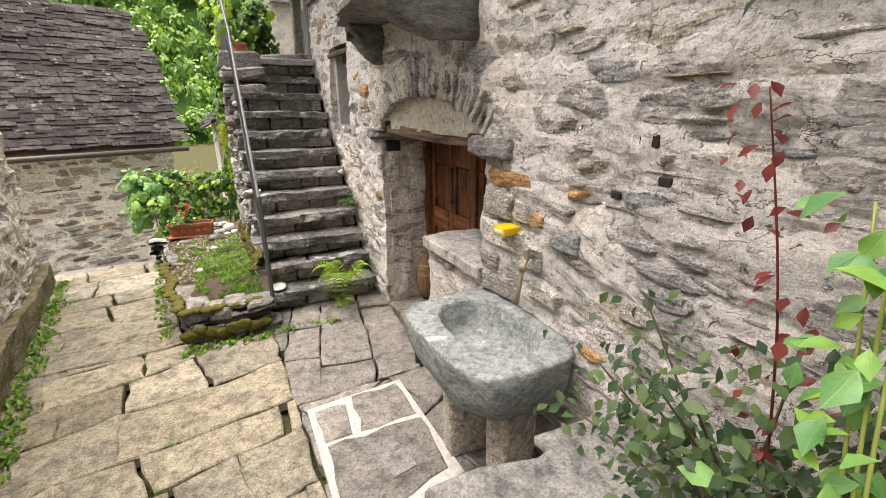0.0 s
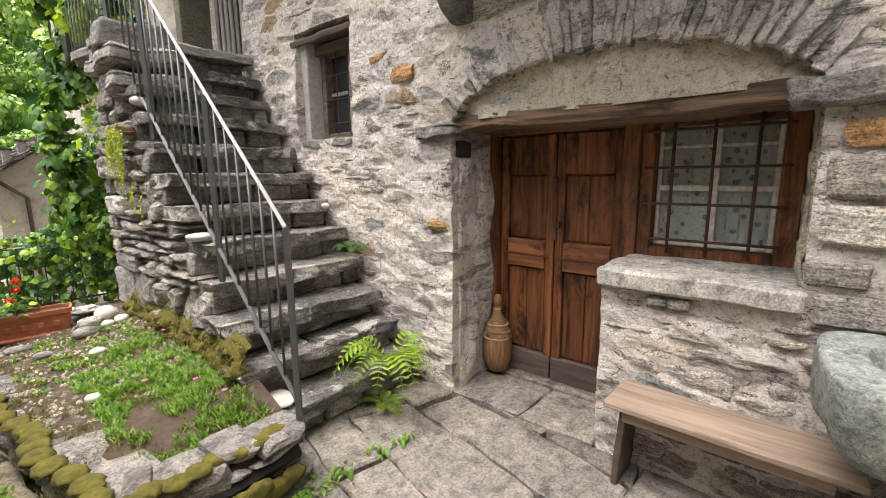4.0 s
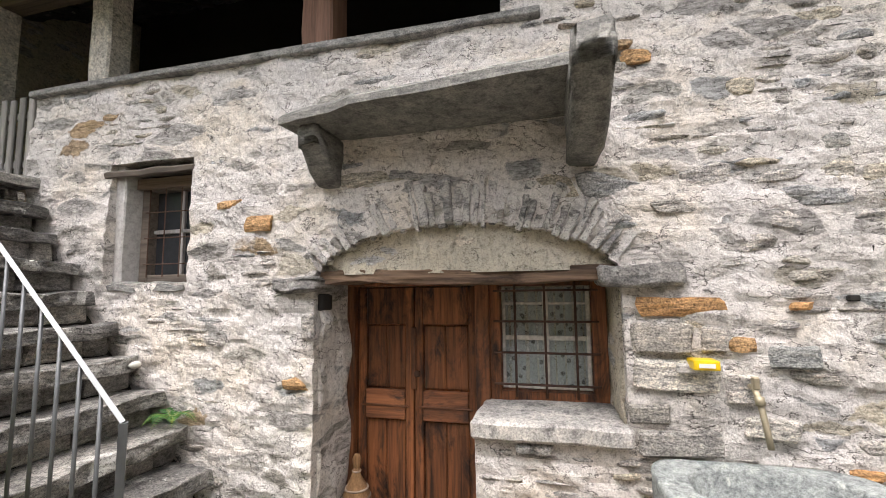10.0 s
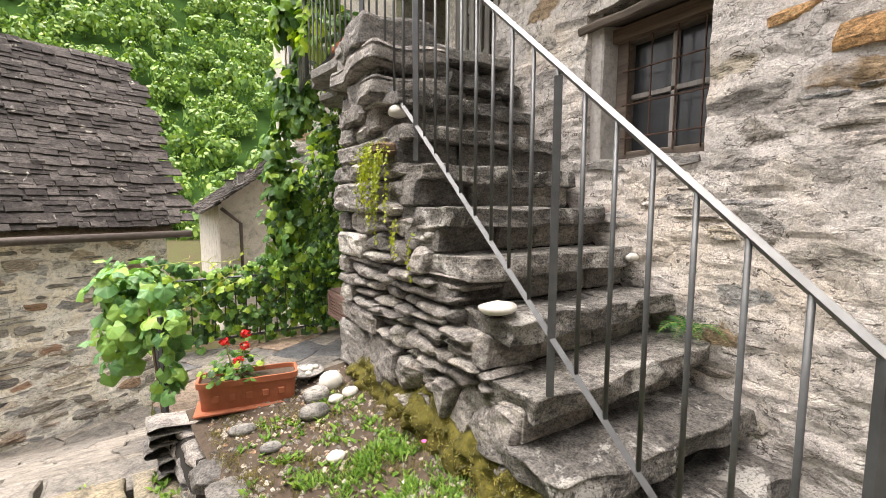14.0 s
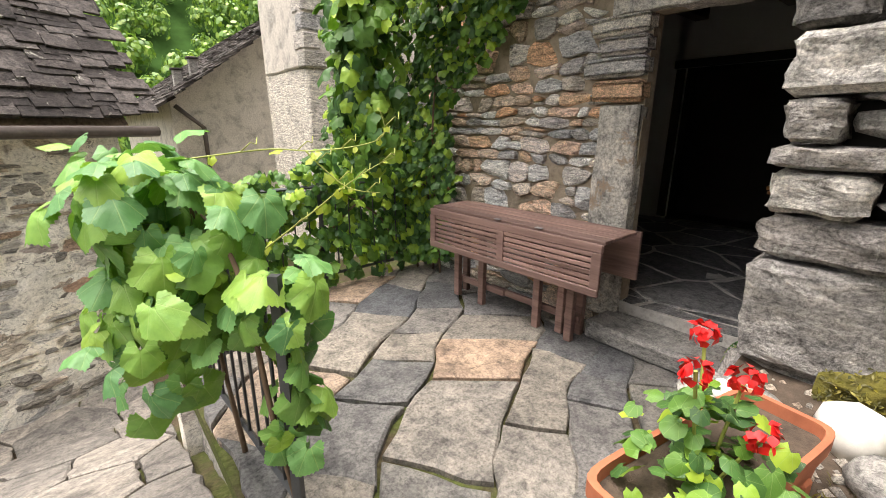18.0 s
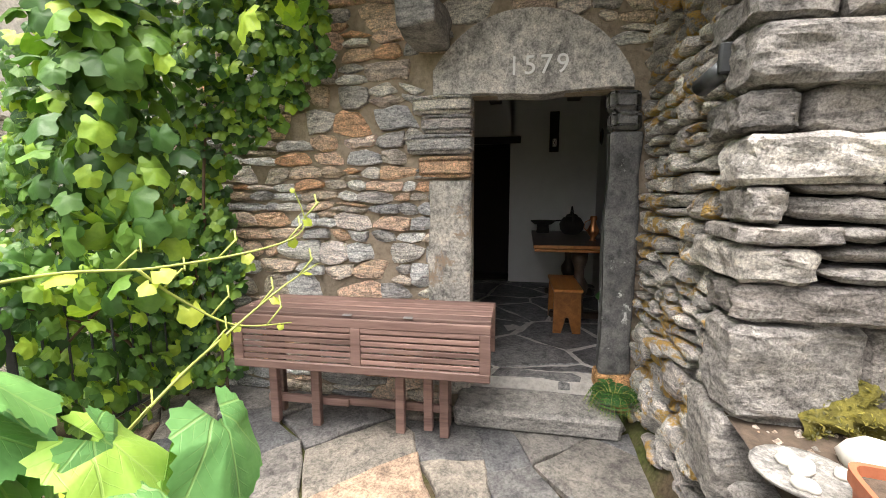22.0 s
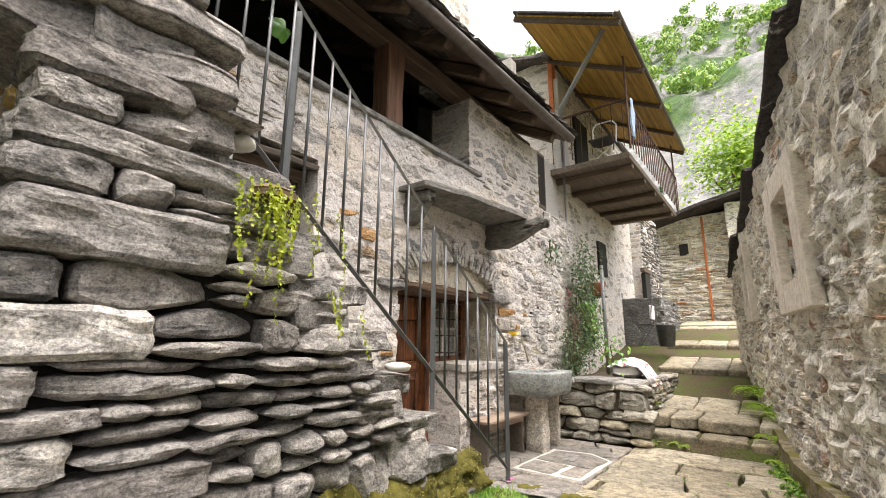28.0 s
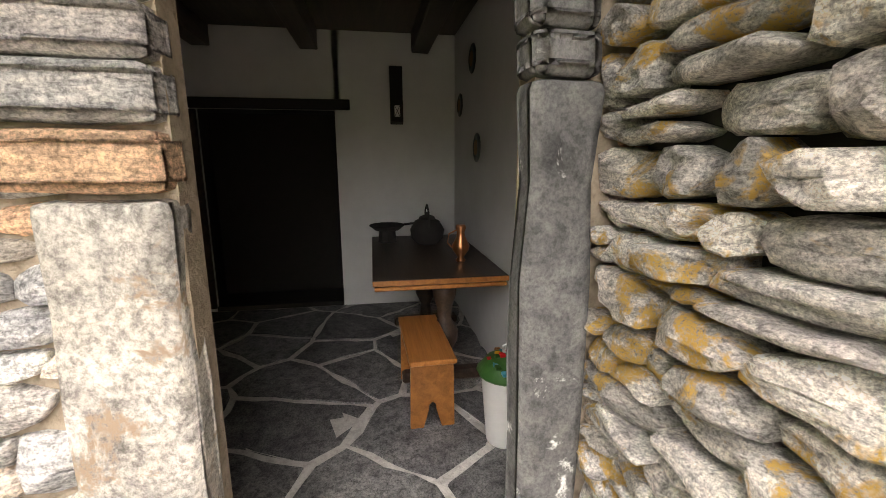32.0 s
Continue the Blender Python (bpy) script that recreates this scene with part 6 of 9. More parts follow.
def basin_mesh():
    """A half-rounded trough cut out of one block."""
    bm = bmesh.new()
    n = 88
    rings = []

    def outline(k, sx, sy, p):
        a = math.tau * k / n
        c, s = math.cos(a), math.sin(a)
        return sx * abs(c) ** (2 / p) * (1 if c > 0 else -1), sy * abs(s) ** (2 / p) * (1 if s > 0 else -1)

    spec = [(0.03, 0.645, 0.24, 0.37, 4.5), (0.02, 0.65, 0.282, 0.41, 5.0), (0.005, 0.70, 0.308, 0.438, 5.0), (0.0, 0.78, 0.32, 0.452, 5.0), (0.0, 0.86, 0.325, 0.458, 5.0), (0.0, 0.905, 0.328, 0.462, 5.0), (0.0, 0.918, 0.322, 0.456, 5.0), (0.0, 0.92, 0.308, 0.44, 5.0),
            (0.03, 0.92, 0.222, 0.345, 2.7), (0.03, 0.917, 0.213, 0.333, 2.7), (0.03, 0.90, 0.207, 0.326, 2.6), (0.03, 0.82, 0.19, 0.305, 2.6), (0.03, 0.765, 0.17, 0.28, 2.5), (0.03, 0.745, 0.14, 0.25, 2.4), (0.03, 0.74, 0.06, 0.1, 2.0)]
    for dx, z, sx, sy, p in spec:
        ringv = []
        for k in range(n):
            x, y = outline(k, sx, sy, p)
            if sx > 0.24:
                x *= 1.0 - 0.10 * max(0.0, -y / sy - 0.45)
                y *= 1.0 - 0.06 * max(0.0, -x / sx)
            q = Vector((x, y, z))
            w = 0.024 if z < 0.89 and sx > 0.23 else 0.004
            q += Vector((noise.noise(q * 6), noise.noise(q * 6 + Vector((9, 9, 9))), noise.noise(q * 5 + Vector((4, 2, 9))) * 0.6)) * w
            ringv.append(bm.verts.new(q + Vector((dx, 0, 0))))
        rings.append(ringv)
    for a, b in zip(rings, rings[1:]):
        for k in range(n):
            bm.faces.new((a[k], a[(k + 1) % n], b[(k + 1) % n], b[k]))
    bm.faces.new(rings[0][::-1])
    bm.faces.new(rings[-1])
    bmesh.ops.recalc_face_normals(bm, faces=bm.faces)
    return bm


part("trough", basin_mesh(), m_granite, basin, smooth=True)
for y, w, dx in ((0.155, 0.165, -0.005), (-0.265, 0.15, 0.02)):
    bm = block(0, 0, 0, 0.25, w, 0.67, 0.014, 0.012, 6, seg=1, freq=6)
    bmesh.ops.transform(bm, matrix=pose(dx, y, 0.328, 0, 0, -9 if y > 0 else 14), verts=bm.verts)
    part("leg", bm, m_post_stone, basin, "speckled pale granite leg", True)
spout = thing("water_spout", (1.5, 1.70, 1.05), "old brass tap pipe let into the wall", "spout")
part("pipe", tube([(0.05, 0, 0.22), (-0.06, 0.005, 0.235), (-0.10, 0.0, 0.19), (-0.13, -0.01, 0.06), (-0.145, -0.015, -0.02)], 0.014, 8), m_tap, spout, smooth=True)
part("tap", block(-0.075, 0.0, 0.255, 0.03, 0.03, 0.06, 0.006), m_tap, spout)
part("collar", tube([(-0.10, 0.0, 0.20), (-0.108, -0.002, 0.16)], 0.021, 8), m_tap, spout, smooth=True)
light = thing("yellow_box", (1.5, 1.91, 1.385), "small yellow plastic box fixed to the wall", "box")
part("body", block(-0.06, 0, 0, 0.12, 0.115, 0.045, 0.008, seg=2), m_yellow, light)
part("bracket", block(0.0, 0.05, -0.03, 0.1, 0.12, 0.05, 0.01), m_mortar, light, "mortared bracket")
part("label_strip", block(-0.1215, 0, 0.0, 0.003, 0.07, 0.02, 0), m_white, light, "small pale strip")

# ---- bench by the door ----
bench = thing("plank_bench", (1.36, 2.46, 0.0), "weathered plank bench with two board legs", "bench", rz=-1.0)
part("seat", block(0, 0, 0.435, 0.30, 0.92, 0.032, 0.006, 0.006, 4), m_bench, bench)
part("apron", block(-0.10, 0, 0.385, 0.022, 0.76, 0.06, 0.004), m_bench, bench)
for y in (-0.36, 0.38):
    bm = block(0.02, y, 0.21, 0.24, 0.032, 0.42, 0.005, 0.004, 3)
    for v in bm.verts:
        v.co.y += (0.42 - v.co.z) * (0.06 if y > 0 else -0.06)
    part("leg", bm, m_door_low, bench)

# ---- broom ----
broom = thing("straw_broom", (1.915, 3.955, 0.06), "short brown straw hand broom leaning by the door", "broom")
bm = lathe([(0.075, 0.0), (0.105, 0.08), (0.112, 0.2), (0.10, 0.3), (0.07, 0.38), (0.035, 0.44), (0.022, 0.50)], 20, 0.98)
rough_up(bm, 0.008, 30)
part("bristles", bm, m_straw, broom, smooth=True)
for z, r in ((0.26, 0.108), (0.31, 0.099), (0.36, 0.082), (0.47, 0.03)):
    part("binding", lathe([(r, z - 0.006), (r + 0.004, z), (r, z + 0.006)], 20, 0.98), m_bench, broom, smooth=True)
part("handle", lathe([(0.02, 0.48), (0.028, 0.52), (0.03, 0.55), (0.018, 0.58)], 12), m_straw, broom, smooth=True)

# ---- folded slatted table on the terrace ----
table = thing("folding_table", (1.14, 8.45, TERR), "folded slatted hardwood garden table against the wall", "table", rz=1.0)
for i in range(4):
    part("top_slat", block(-0.14 + i * 0.098, 0, 0.765, 0.092, 1.50, 0.022, 0.004), m_teak, table)
flap = part("flap", block(-0.205, 0, 0.735, 0.022, 1.50, 0.05, 0.004), m_teak, table, "hanging slatted table flap")
part("rail", block(-0.212, 0, 0.47, 0.022, 1.50, 0.05, 0.006), m_teak, flap)
for y in (-0.72, 0.0, 0.72):
    part("stile", block(-0.208, y, 0.60, 0.022, 0.06, 0.22, 0.003), m_teak, flap)
for i in range(6):
    for y in (-0.36, 0.36):
        part("slat", block(-0.206, y, 0.515 + i * 0.036, 0.014, 0.66, 0.026, 0.002), m_teak, flap)
part("flap", block(0.265, 0, 0.60, 0.022, 1.50, 0.32, 0.004), m_teak, table)
for x, y in ((-0.02, 0.62), (0.12, 0.66), (-0.02, 0.34), (-0.02, -0.20), (0.04, -0.36), (0.12, -0.46), (-0.02, -0.47)):
    part("leg", block(x, y, 0.375, 0.045, 0.055, 0.75, 0.004), m_teak, table)
part("stretcher", block(0.03, 0.42, 0.14, 0.03, 0.55, 0.05, 0.004), m_teak, table)
part("stretcher", block(0.05, -0.1, 0.14, 0.03, 0.8, 0.05, 0.004), m_teak, table)
for y in (-0.3, 0.05):
    part("hinge", block(-0.19, y, 0.778, 0.03, 0.05, 0.004, 0), m_iron_light, table, "small metal hinge")

# ---- dated door ----
dd = thing("door_2", (DW, 7.45, -0.12), "open dark doorway under a stone lintel dated 1579", "doorway", kind="structure")


def dstone(nm, y0, y1, z0, z1, dep, mat, lab="", rough=0.018, x=DW):
    bm = block(0, 0, 0, dep, y1 - y0, z1 - z0, 0.03, rough, 5, seg=2, freq=4)
    bmesh.ops.transform(bm, matrix=pose(x + dep / 2 - 0.03 - DW, (y0 + y1) / 2 - 7.45, (z0 + z1) / 2 + 0.12), verts=bm.verts)
    return part(nm, bm, mat, dd, lab, True)


dstone("jamb", 7.88, 8.16, -0.18, 1.28, 0.14, m_jamb_pale, "tall pale stone jamb")
dstone("jamb", 6.86, 7.045, 0.04, 1.56, 0.14, m_jamb_dark, "dark grey stone jamb with white lichen")
dstone("jamb_block", 6.87, 7.04, 1.57, 1.67, 0.14, m_jamb_dark)
dstone("jamb_block", 6.88, 7.05, 1.68, 1.79, 0.14, m_jamb_dark)
dstone("jamb_block", 6.84, 7.06, -0.22, 0.05, 0.14, m_ochre_stone, "ochre stone under the jamb")
for a, b, z0, z1 in ((7.88, 8.22, 1.30, 1.43), (7.88, 8.3, 1.45, 1.57), (7.88, 8.2, 1.58, 1.69), (7.88, 8.26, 1.70, 1.81)):
    dstone("jamb_block", a, b, z0, z1, 0.14, m_warm)
bm = bmesh.new()
o2 = []
for i in range(40):
    t = i / 39
    y = 8.13 - (8.13 - 6.92) * t
    zt = 1.82 + 0.47 * max(0.0, 1 - abs((t - 0.48) / 0.53) ** 2.2) ** 0.75
    zb = 1.80 + 0.012 * math.sin(t * 9) + 0.01 * noise.noise(Vector((t * 8, 0, 0)))
    o2.append((y, max(zt, zb + 0.03), zb))
cols = []
for x in (-0.03, -0.005, 0.14):
    k = 0.985 if x == -0.03 else 1.0
    cols.append([(bm.verts.new((x, (y - 7.5) * k + 0.05, (zt - 2.0) * k + 2.12)), bm.verts.new((x, (y - 7.5) * k + 0.05, (zb - 2.0) * k + 2.12))) for y, zt, zb in o2])
for i in range(39):
    bm.faces.new((cols[0][i][0], cols[0][i + 1][0], cols[0][i + 1][1], cols[0][i][1]))
    for a, b in zip(cols, cols[1:]):
        bm.faces.new((a[i][0], b[i][0], b[i + 1][0], a[i + 1][0]))
        bm.faces.new((a[i][1], a[i + 1][1], b[i + 1][1], b[i][1]))
for a, b in zip(cols, cols[1:]):
    for i in (0, 39):
        bm.faces.new((a[i][0], a[i][1], b[i][1], b[i][0]))
bmesh.ops.recalc_face_normals(bm, faces=bm.faces)
lint = part("lintel", bm, m_lintel, dd, "half-round pale stone lintel with a carved date")
for ch, y in (("1", 7.62), ("5", 7.525), ("7", 7.43), ("9", 7.335)):
    cu = bpy.data.curves.new("digit", "FONT")
    cu.body, cu.size, cu.extrude, cu.align_x = ch, 0.155, 0.008, "CENTER"
    tmp = new("digit", cu)
    me = bpy.data.meshes.new_from_object(tmp.evaluated_get(bpy.context.evaluated_depsgraph_get()))
    bpy.data.objects.remove(tmp)
    me.materials.append(m_white)
    ob = put("digit", me, lint, pose(-0.036, y - 7.45, 2.025, 90, 0, -90), "carved date digit")

# ---- room behind the dated door ----
room = structure("room", "dim whitewashed room with a flagged floor", "room")
for c, s in (((4.85, 7.15, 1.2), (0.2, 1.2, 2.7)), ((4.85, 9.4, 1.2), (0.2, 0.8, 2.7)), ((4.85, 8.38, 2.2), (0.2, 1.36, 0.7)), ((3.24, 6.52, 1.2), (3.02, 0.2, 2.7)), ((3.24, 9.7, 1.2), (3.02, 0.2, 2.7)), ((1.76, 6.69, 1.2), (0.05, 0.14, 2.7)), ((1.76, 8.87, 1.2), (0.05, 1.5, 2.7)), ((1.76, 7.44, 2.28), (0.05, 1.36, 0.5))):
    part("wall", block(*c, *s, 0), m_inside_wall, room)
# black panels line the inner doorway in place of its darkness
part("dark_passage", block(5.4, 8.38, 1.0, 0.05, 1.8, 2.4, 0), m_black, room, "black panels standing for the unlit passage beyond the inner door")
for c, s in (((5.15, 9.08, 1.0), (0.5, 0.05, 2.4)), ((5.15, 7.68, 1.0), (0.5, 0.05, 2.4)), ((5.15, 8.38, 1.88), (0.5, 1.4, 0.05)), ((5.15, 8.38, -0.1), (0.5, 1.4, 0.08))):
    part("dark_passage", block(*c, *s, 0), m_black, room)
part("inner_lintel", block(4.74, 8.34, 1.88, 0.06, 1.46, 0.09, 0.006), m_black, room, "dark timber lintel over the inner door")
part("inner_door_frame", block(4.755, 9.0, 0.9, 0.03, 0.1, 1.85, 0.004), m_dark_wood, room)
tagged(part("ceiling", block(3.33, 8.1, 2.56, 3.2, 3.3, 0.08, 0), m_dark_wood, None), "dark timber ceiling of the room", "ceiling", kind="structure")
for y in (6.95, 7.95, 8.85):
    part("ceiling_beam", block(3.45, y, 2.44, 2.8, 0.16, 0.18, 0.01, 0.01, 4), m_dark_wood, room, "dark ceiling beam")
floor_in = structure("floor", "dark flagstone floor with pale mortar joints", "floor")
part("mortar_bed", block(3.17, 8.1, INSIDE - 0.055, 3.16, 3.2, 0.1, 0), m_joint_white, floor_in, "pale mortar joints")
fp = crazy_paving([(1.60, 7.05), (1.74, 7.05), (1.74, 7.88), (1.60, 7.88)], 0.55, 0.03, 13, (1, 1), 0.3, 0.3)
fp += crazy_paving([(1.75, 6.62), (4.74, 6.62), (4.74, 9.6), (1.75, 9.6)], 0.60, 0.028, 14, (1.1, 0.8), 0.5, 0.4)
flagstones("flagstone", fp, lambda x, y: INSIDE, m_inside_flag, floor_in, 0.06, 0.002, 14)

tab = thing("refectory_table", (3.62, 7.05, INSIDE), "dark varnished table with a pale-edged top on a turned pedestal", "table")
part("top", block(0, 0, 0.735, 1.5, 0.80, 0.035, 0.006, seg=2), m_dark_wood, tab)
part("edge_band", block(-0.752, 0, 0.735, 0.012, 0.80, 0.03, 0.002), m_oak, tab, "pale orange table edge")
part("leaf", block(-0.02, 0, 0.70, 1.46, 0.78, 0.025, 0.004), m_oak, tab)
for x in (-0.52, 0.5):
    bm = lathe([(0.07, 0.06), (0.05, 0.10), (0.04, 0.18), (0.085, 0.28), (0.09, 0.34), (0.045, 0.42), (0.05, 0.5), (0.075, 0.58), (0.08, 0.66)], 16)
    bmesh.ops.translate(bm, verts=bm.verts, vec=(x, -0.05, 0))
    part("pedestal", bm, m_dark_wood, tab, "carved turned pedestal", True)
    part("foot", block(x, -0.05, 0.035, 0.1, 0.56, 0.07, 0.015), m_dark_wood, tab)
stool = thing("small_bench", (2.87, 7.16, INSIDE), "small orange varnished wooden bench with notched board legs", "bench", rz=1.5)
part("seat", block(0, 0, 0.395, 0.68, 0.25, 0.028, 0.005), m_oak, stool)
part("apron", block(0, 0.09, 0.35, 0.56, 0.02, 0.06, 0.003), m_oak, stool)
for x in (-0.28, 0.27):
    bm = bmesh.new()
    pts = [(-0.115, 0.38), (0.115, 0.38), (0.12, 0.0), (0.05, 0.0), (0.022, 0.10), (0.018, 0.135), (0.0, 0.15), (-0.018, 0.135), (-0.022, 0.10), (-0.05, 0.0), (-0.12, 0.0)]
    f1 = bm.faces.new([bm.verts.new((x - 0.013, a, z)) for a, z in pts])
    ext = bmesh.ops.extrude_face_region(bm, geom=[f1])
    bmesh.ops.translate(bm, verts=[v for v in ext["geom"] if isinstance(v, bmesh.types.BMVert)], vec=(0.026, 0, 0))
    bmesh.ops.recalc_face_normals(bm, faces=bm.faces)
    part("leg", bm, m_oak, stool)
jug = thing("copper_jug", (3.27, 6.86, 0.703), "small dull copper jug with a spout", "jug")
part("body", lathe([(0.03, 0.0), (0.035, 0.012), (0.02, 0.03), (0.055, 0.08), (0.06, 0.11), (0.03, 0.17), (0.026, 0.2), (0.036, 0.23), (0.03, 0.25)], 16), m_copper, jug, smooth=True)
part("handle", tube([(0.0, 0.05, 0.09), (0, 0.09, 0.13), (0, 0.08, 0.19), (0, 0.03, 0.215)], 0.006, 6), m_copper, jug, smooth=True)
pot = thing("black_kettle", (3.95, 7.0, 0.703), "sooty black iron kettle on the table", "kettle")
part("body", lathe([(0.08, 0.0), (0.13, 0.05), (0.14, 0.12), (0.10, 0.19), (0.05, 0.21)], 18), m_black, pot, smooth=True)
part("lid", lathe([(0.07, 0.205), (0.06, 0.225), (0.02, 0.24), (0.02, 0.26)], 14), m_black, pot, smooth=True)
part("handle", tube([(-0.12, 0, 0.12), (-0.1, 0, 0.27), (0.0, 0, 0.32), (0.1, 0, 0.27), (0.12, 0, 0.12)], 0.008, 6), m_black, pot, smooth=True)
pan = thing("black_pan", (4.1, 7.32, 0.703), "flat black iron pan with a long handle on the table", "pan")
part("dish", lathe([(0.10, 0.10), (0.15, 0.14), (0.145, 0.145), (0.09, 0.11)], 18), m_black, pan, smooth=True)
part("trivet", lathe([(0.08, 0.0), (0.07, 0.1)], 10), m_black, pan)
part("handle", tube([(0.0, -0.13, 0.14), (0.0, -0.3, 0.16)], 0.01, 6), m_black, pan, smooth=True)
lantern = thing("wall_lantern", (4.745, 7.18, 1.72), "dark wall lantern with a pale pane on a board", "lantern")
part("board", block(-0.01, 0, 0.25, 0.02, 0.12, 0.52, 0.004), m_black, lantern)
part("housing", block(-0.07, 0, 0.10, 0.10, 0.11, 0.20, 0.008), m_black, lantern)
part("pane", block(-0.122, 0, 0.10, 0.004, 0.05, 0.10, 0), m_white, lantern, "pale frosted pane")
for a, b in ((-1, 1), (1, -1)):
    part("pane_bar", tube([(-0.126, 0.024 * a, 0.052), (-0.126, -0.024 * a, 0.148)], 0.0025, 4), m_black, lantern)
for x, z, s in ((3.98, 2.15, 0.11), (3.80, 1.47, 0.11), (4.45, 1.86, 0.10)):
    pl = thing("wall_plate", (x, 6.625, z), "round decorative plate hung on the white wall", "plate", "plates on the wall")
    bm = lathe([(s, 0.0), (s, 0.008), (s * 0.7, 0.018), (s * 0.68, 0.012), (0.001, 0.012)], 18)
    bmesh.ops.rotate(bm, verts=bm.verts, cent=(0, 0, 0), matrix=Matrix.Rotation(radians(-90), 3, "X"))
    part("dish", bm, m_iron, pl, smooth=True)
    bm = lathe([(s * 0.55, 0.013), (s * 0.5, 0.0145), (0.001, 0.0145)], 14)
    bmesh.ops.rotate(bm, verts=bm.verts, cent=(0, 0, 0), matrix=Matrix.Rotation(radians(-90), 3, "X"))
    part("motif", bm, m_straw, pl, smooth=True)
bucket = thing("white_bucket", (2.42, 6.80, INSIDE), "white enamel bucket with a colourful mosaic lid", "bucket")
part("pail", lathe([(0.09, 0.0), (0.095, 0.01), (0.125, 0.36), (0.13, 0.37), (0.12, 0.375)], 20), m_white, bucket, smooth=True)
part("lid", lathe([(0.14, 0.37), (0.15, 0.39), (0.10, 0.45), (0.001, 0.47)], 18), m_darkfern, bucket, "green mosaic lid", True)
rb = random.Random(3)
cols = [m_red, m_yellow, m_white, m_ochre_stone, m_darkfern, plain_mat("turquoise_glaze", (0.05, 0.35, 0.4), 0.3)]
for i in range(26):
    a, q = rb.uniform(0, math.tau), rb.uniform(0.02, 0.135)
    z = 0.47 - q * 0.42 if q < 0.10 else 0.45 - (q - 0.1) * 1.2
    part("mosaic_piece", block(q * math.cos(a), q * math.sin(a), z + 0.010, 0.036, 0.030, 0.018, 0.004), cols[i % 6], bucket)
mug = thing("white_mug", (2.40, 6.76, INSIDE + 0.465), "plain white mug standing on the bucket lid", "mug")
part("cup", lathe([(0.04, 0.0), (0.042, 0.09), (0.038, 0.09), (0.036, 0.01)], 16), m_white, mug, smooth=True)
part("handle", tube([(0, 0.04, 0.02), (0, 0.065, 0.03), (0, 0.065, 0.06), (0, 0.04, 0.075)], 0.005, 6), m_white, mug, smooth=True)

# spotlight on the stair block corner
spot = thing("spotlight", (0.46, 6.88, 1.62), "small black outdoor spotlight clamped to the stones", "spotlight")
bm = tube([(0, 0, 0), (0.13, 0.02, -0.03)], 0.035, 12)
part("head", bm, m_iron, spot, smooth=True)
part("bracket", block(-0.02, 0.0, 0.03, 0.03, 0.05, 0.1, 0.006), m_iron, spot)
part("stem", tube([(0.0, 0.0, -0.02), (-0.03, -0.06, -0.06)], 0.01, 6), m_iron, spot)

# ---- planters ----
def planter(at, rz, ln, wd, hh, label, tray=True):
    p = thing("flower_box", at, label, "planter", rz=rz)
    bm = bmesh.new()
    rings = []
    for sx, sy, z in ((ln * 0.46, wd * 0.40, 0.012), (ln * 0.48, wd * 0.46, hh * 0.8), (ln * 0.5, wd * 0.5, hh * 0.82), (ln * 0.5, wd * 0.5, hh), (ln * 0.475, wd * 0.44, hh), (ln * 0.47, wd * 0.43, hh * 0.84)):
        ringv = []
        for k in range(24):
            a = math.tau * (k + 0.5) / 24
            c, s = math.cos(a), math.sin(a)
            ringv.append(bm.verts.new((sx * abs(c) ** 0.25 * (1 if c > 0 else -1), sy * abs(s) ** 0.25 * (1 if s > 0 else -1), z)))
        rings.append(ringv)
    for a, b in zip(rings, rings[1:]):
        for k in range(24):
            bm.faces.new((a[k], a[(k + 1) % 24], b[(k + 1) % 24], b[k]))
    bm.faces.new(rings[0][::-1])
    bmesh.ops.recalc_face_normals(bm, faces=bm.faces)
    part("box", bm, m_terracotta, p)
    part("soil", block(0, 0, hh * 0.83, ln * 0.93, wd * 0.84, 0.012, 0), m_soil, p, "dark bark soil")
    for i in range(5):
        for s in (-1, 1):
            part("relief", block((i - 2) * ln * 0.16, s * wd * 0.44, hh * 0.45, ln * 0.07, 0.012, hh * 0.22, 0.005), m_terracotta, p)
    if tray:
        part("saucer", block(0, 0, 0.006, ln * 1.05, wd * 1.12, 0.022, 0.008), m_terracotta, p)
    return p


planter((-0.36, 6.70, 0.355), -10, 0.56, 0.20, 0.19, "terracotta window box with red geraniums on the bed edge")
planter((0.62, 7.42, 2.74), 91, 0.62, 0.18, 0.17, "orange terracotta planter box on the landing", False)
planter((0.84, 8.22, 2.70), 97, 0.50, 0.18, 0.17, "terracotta planter box at the landing's end", False)

# ---- plants ----
rp = random.Random(17)
vine_shapes = [lobed_leaf("leaf", m_vine, i, 40, 0.3 + 0.12 * (i % 3), 5, 0.25) for i in range(5)]
near_shapes = [lobed_leaf("leaf", m_vine_near, 40 + i, 60, 0.3 + 0.12 * (i % 3), 5, 0.20) for i in range(5)]
# lighter copy of the vine leaf: light from behind is put into its colour
backlit_shapes = [lobed_leaf("leaf", leaf_mat("vine_leaf_painted_backlit", [(0.0, (0.14, 0.30, 0.05)), (0.4, (0.28, 0.46, 0.06)), (1.0, (0.50, 0.64, 0.07))], through_light=0.5, veins=True), 20 + i, 40, 0.3, 5, 0.26) for i in range(4)]
small_leaf = lobed_leaf("small_leaf", m_vine_rest, 60, 24, 0.35, 5, 0.25)


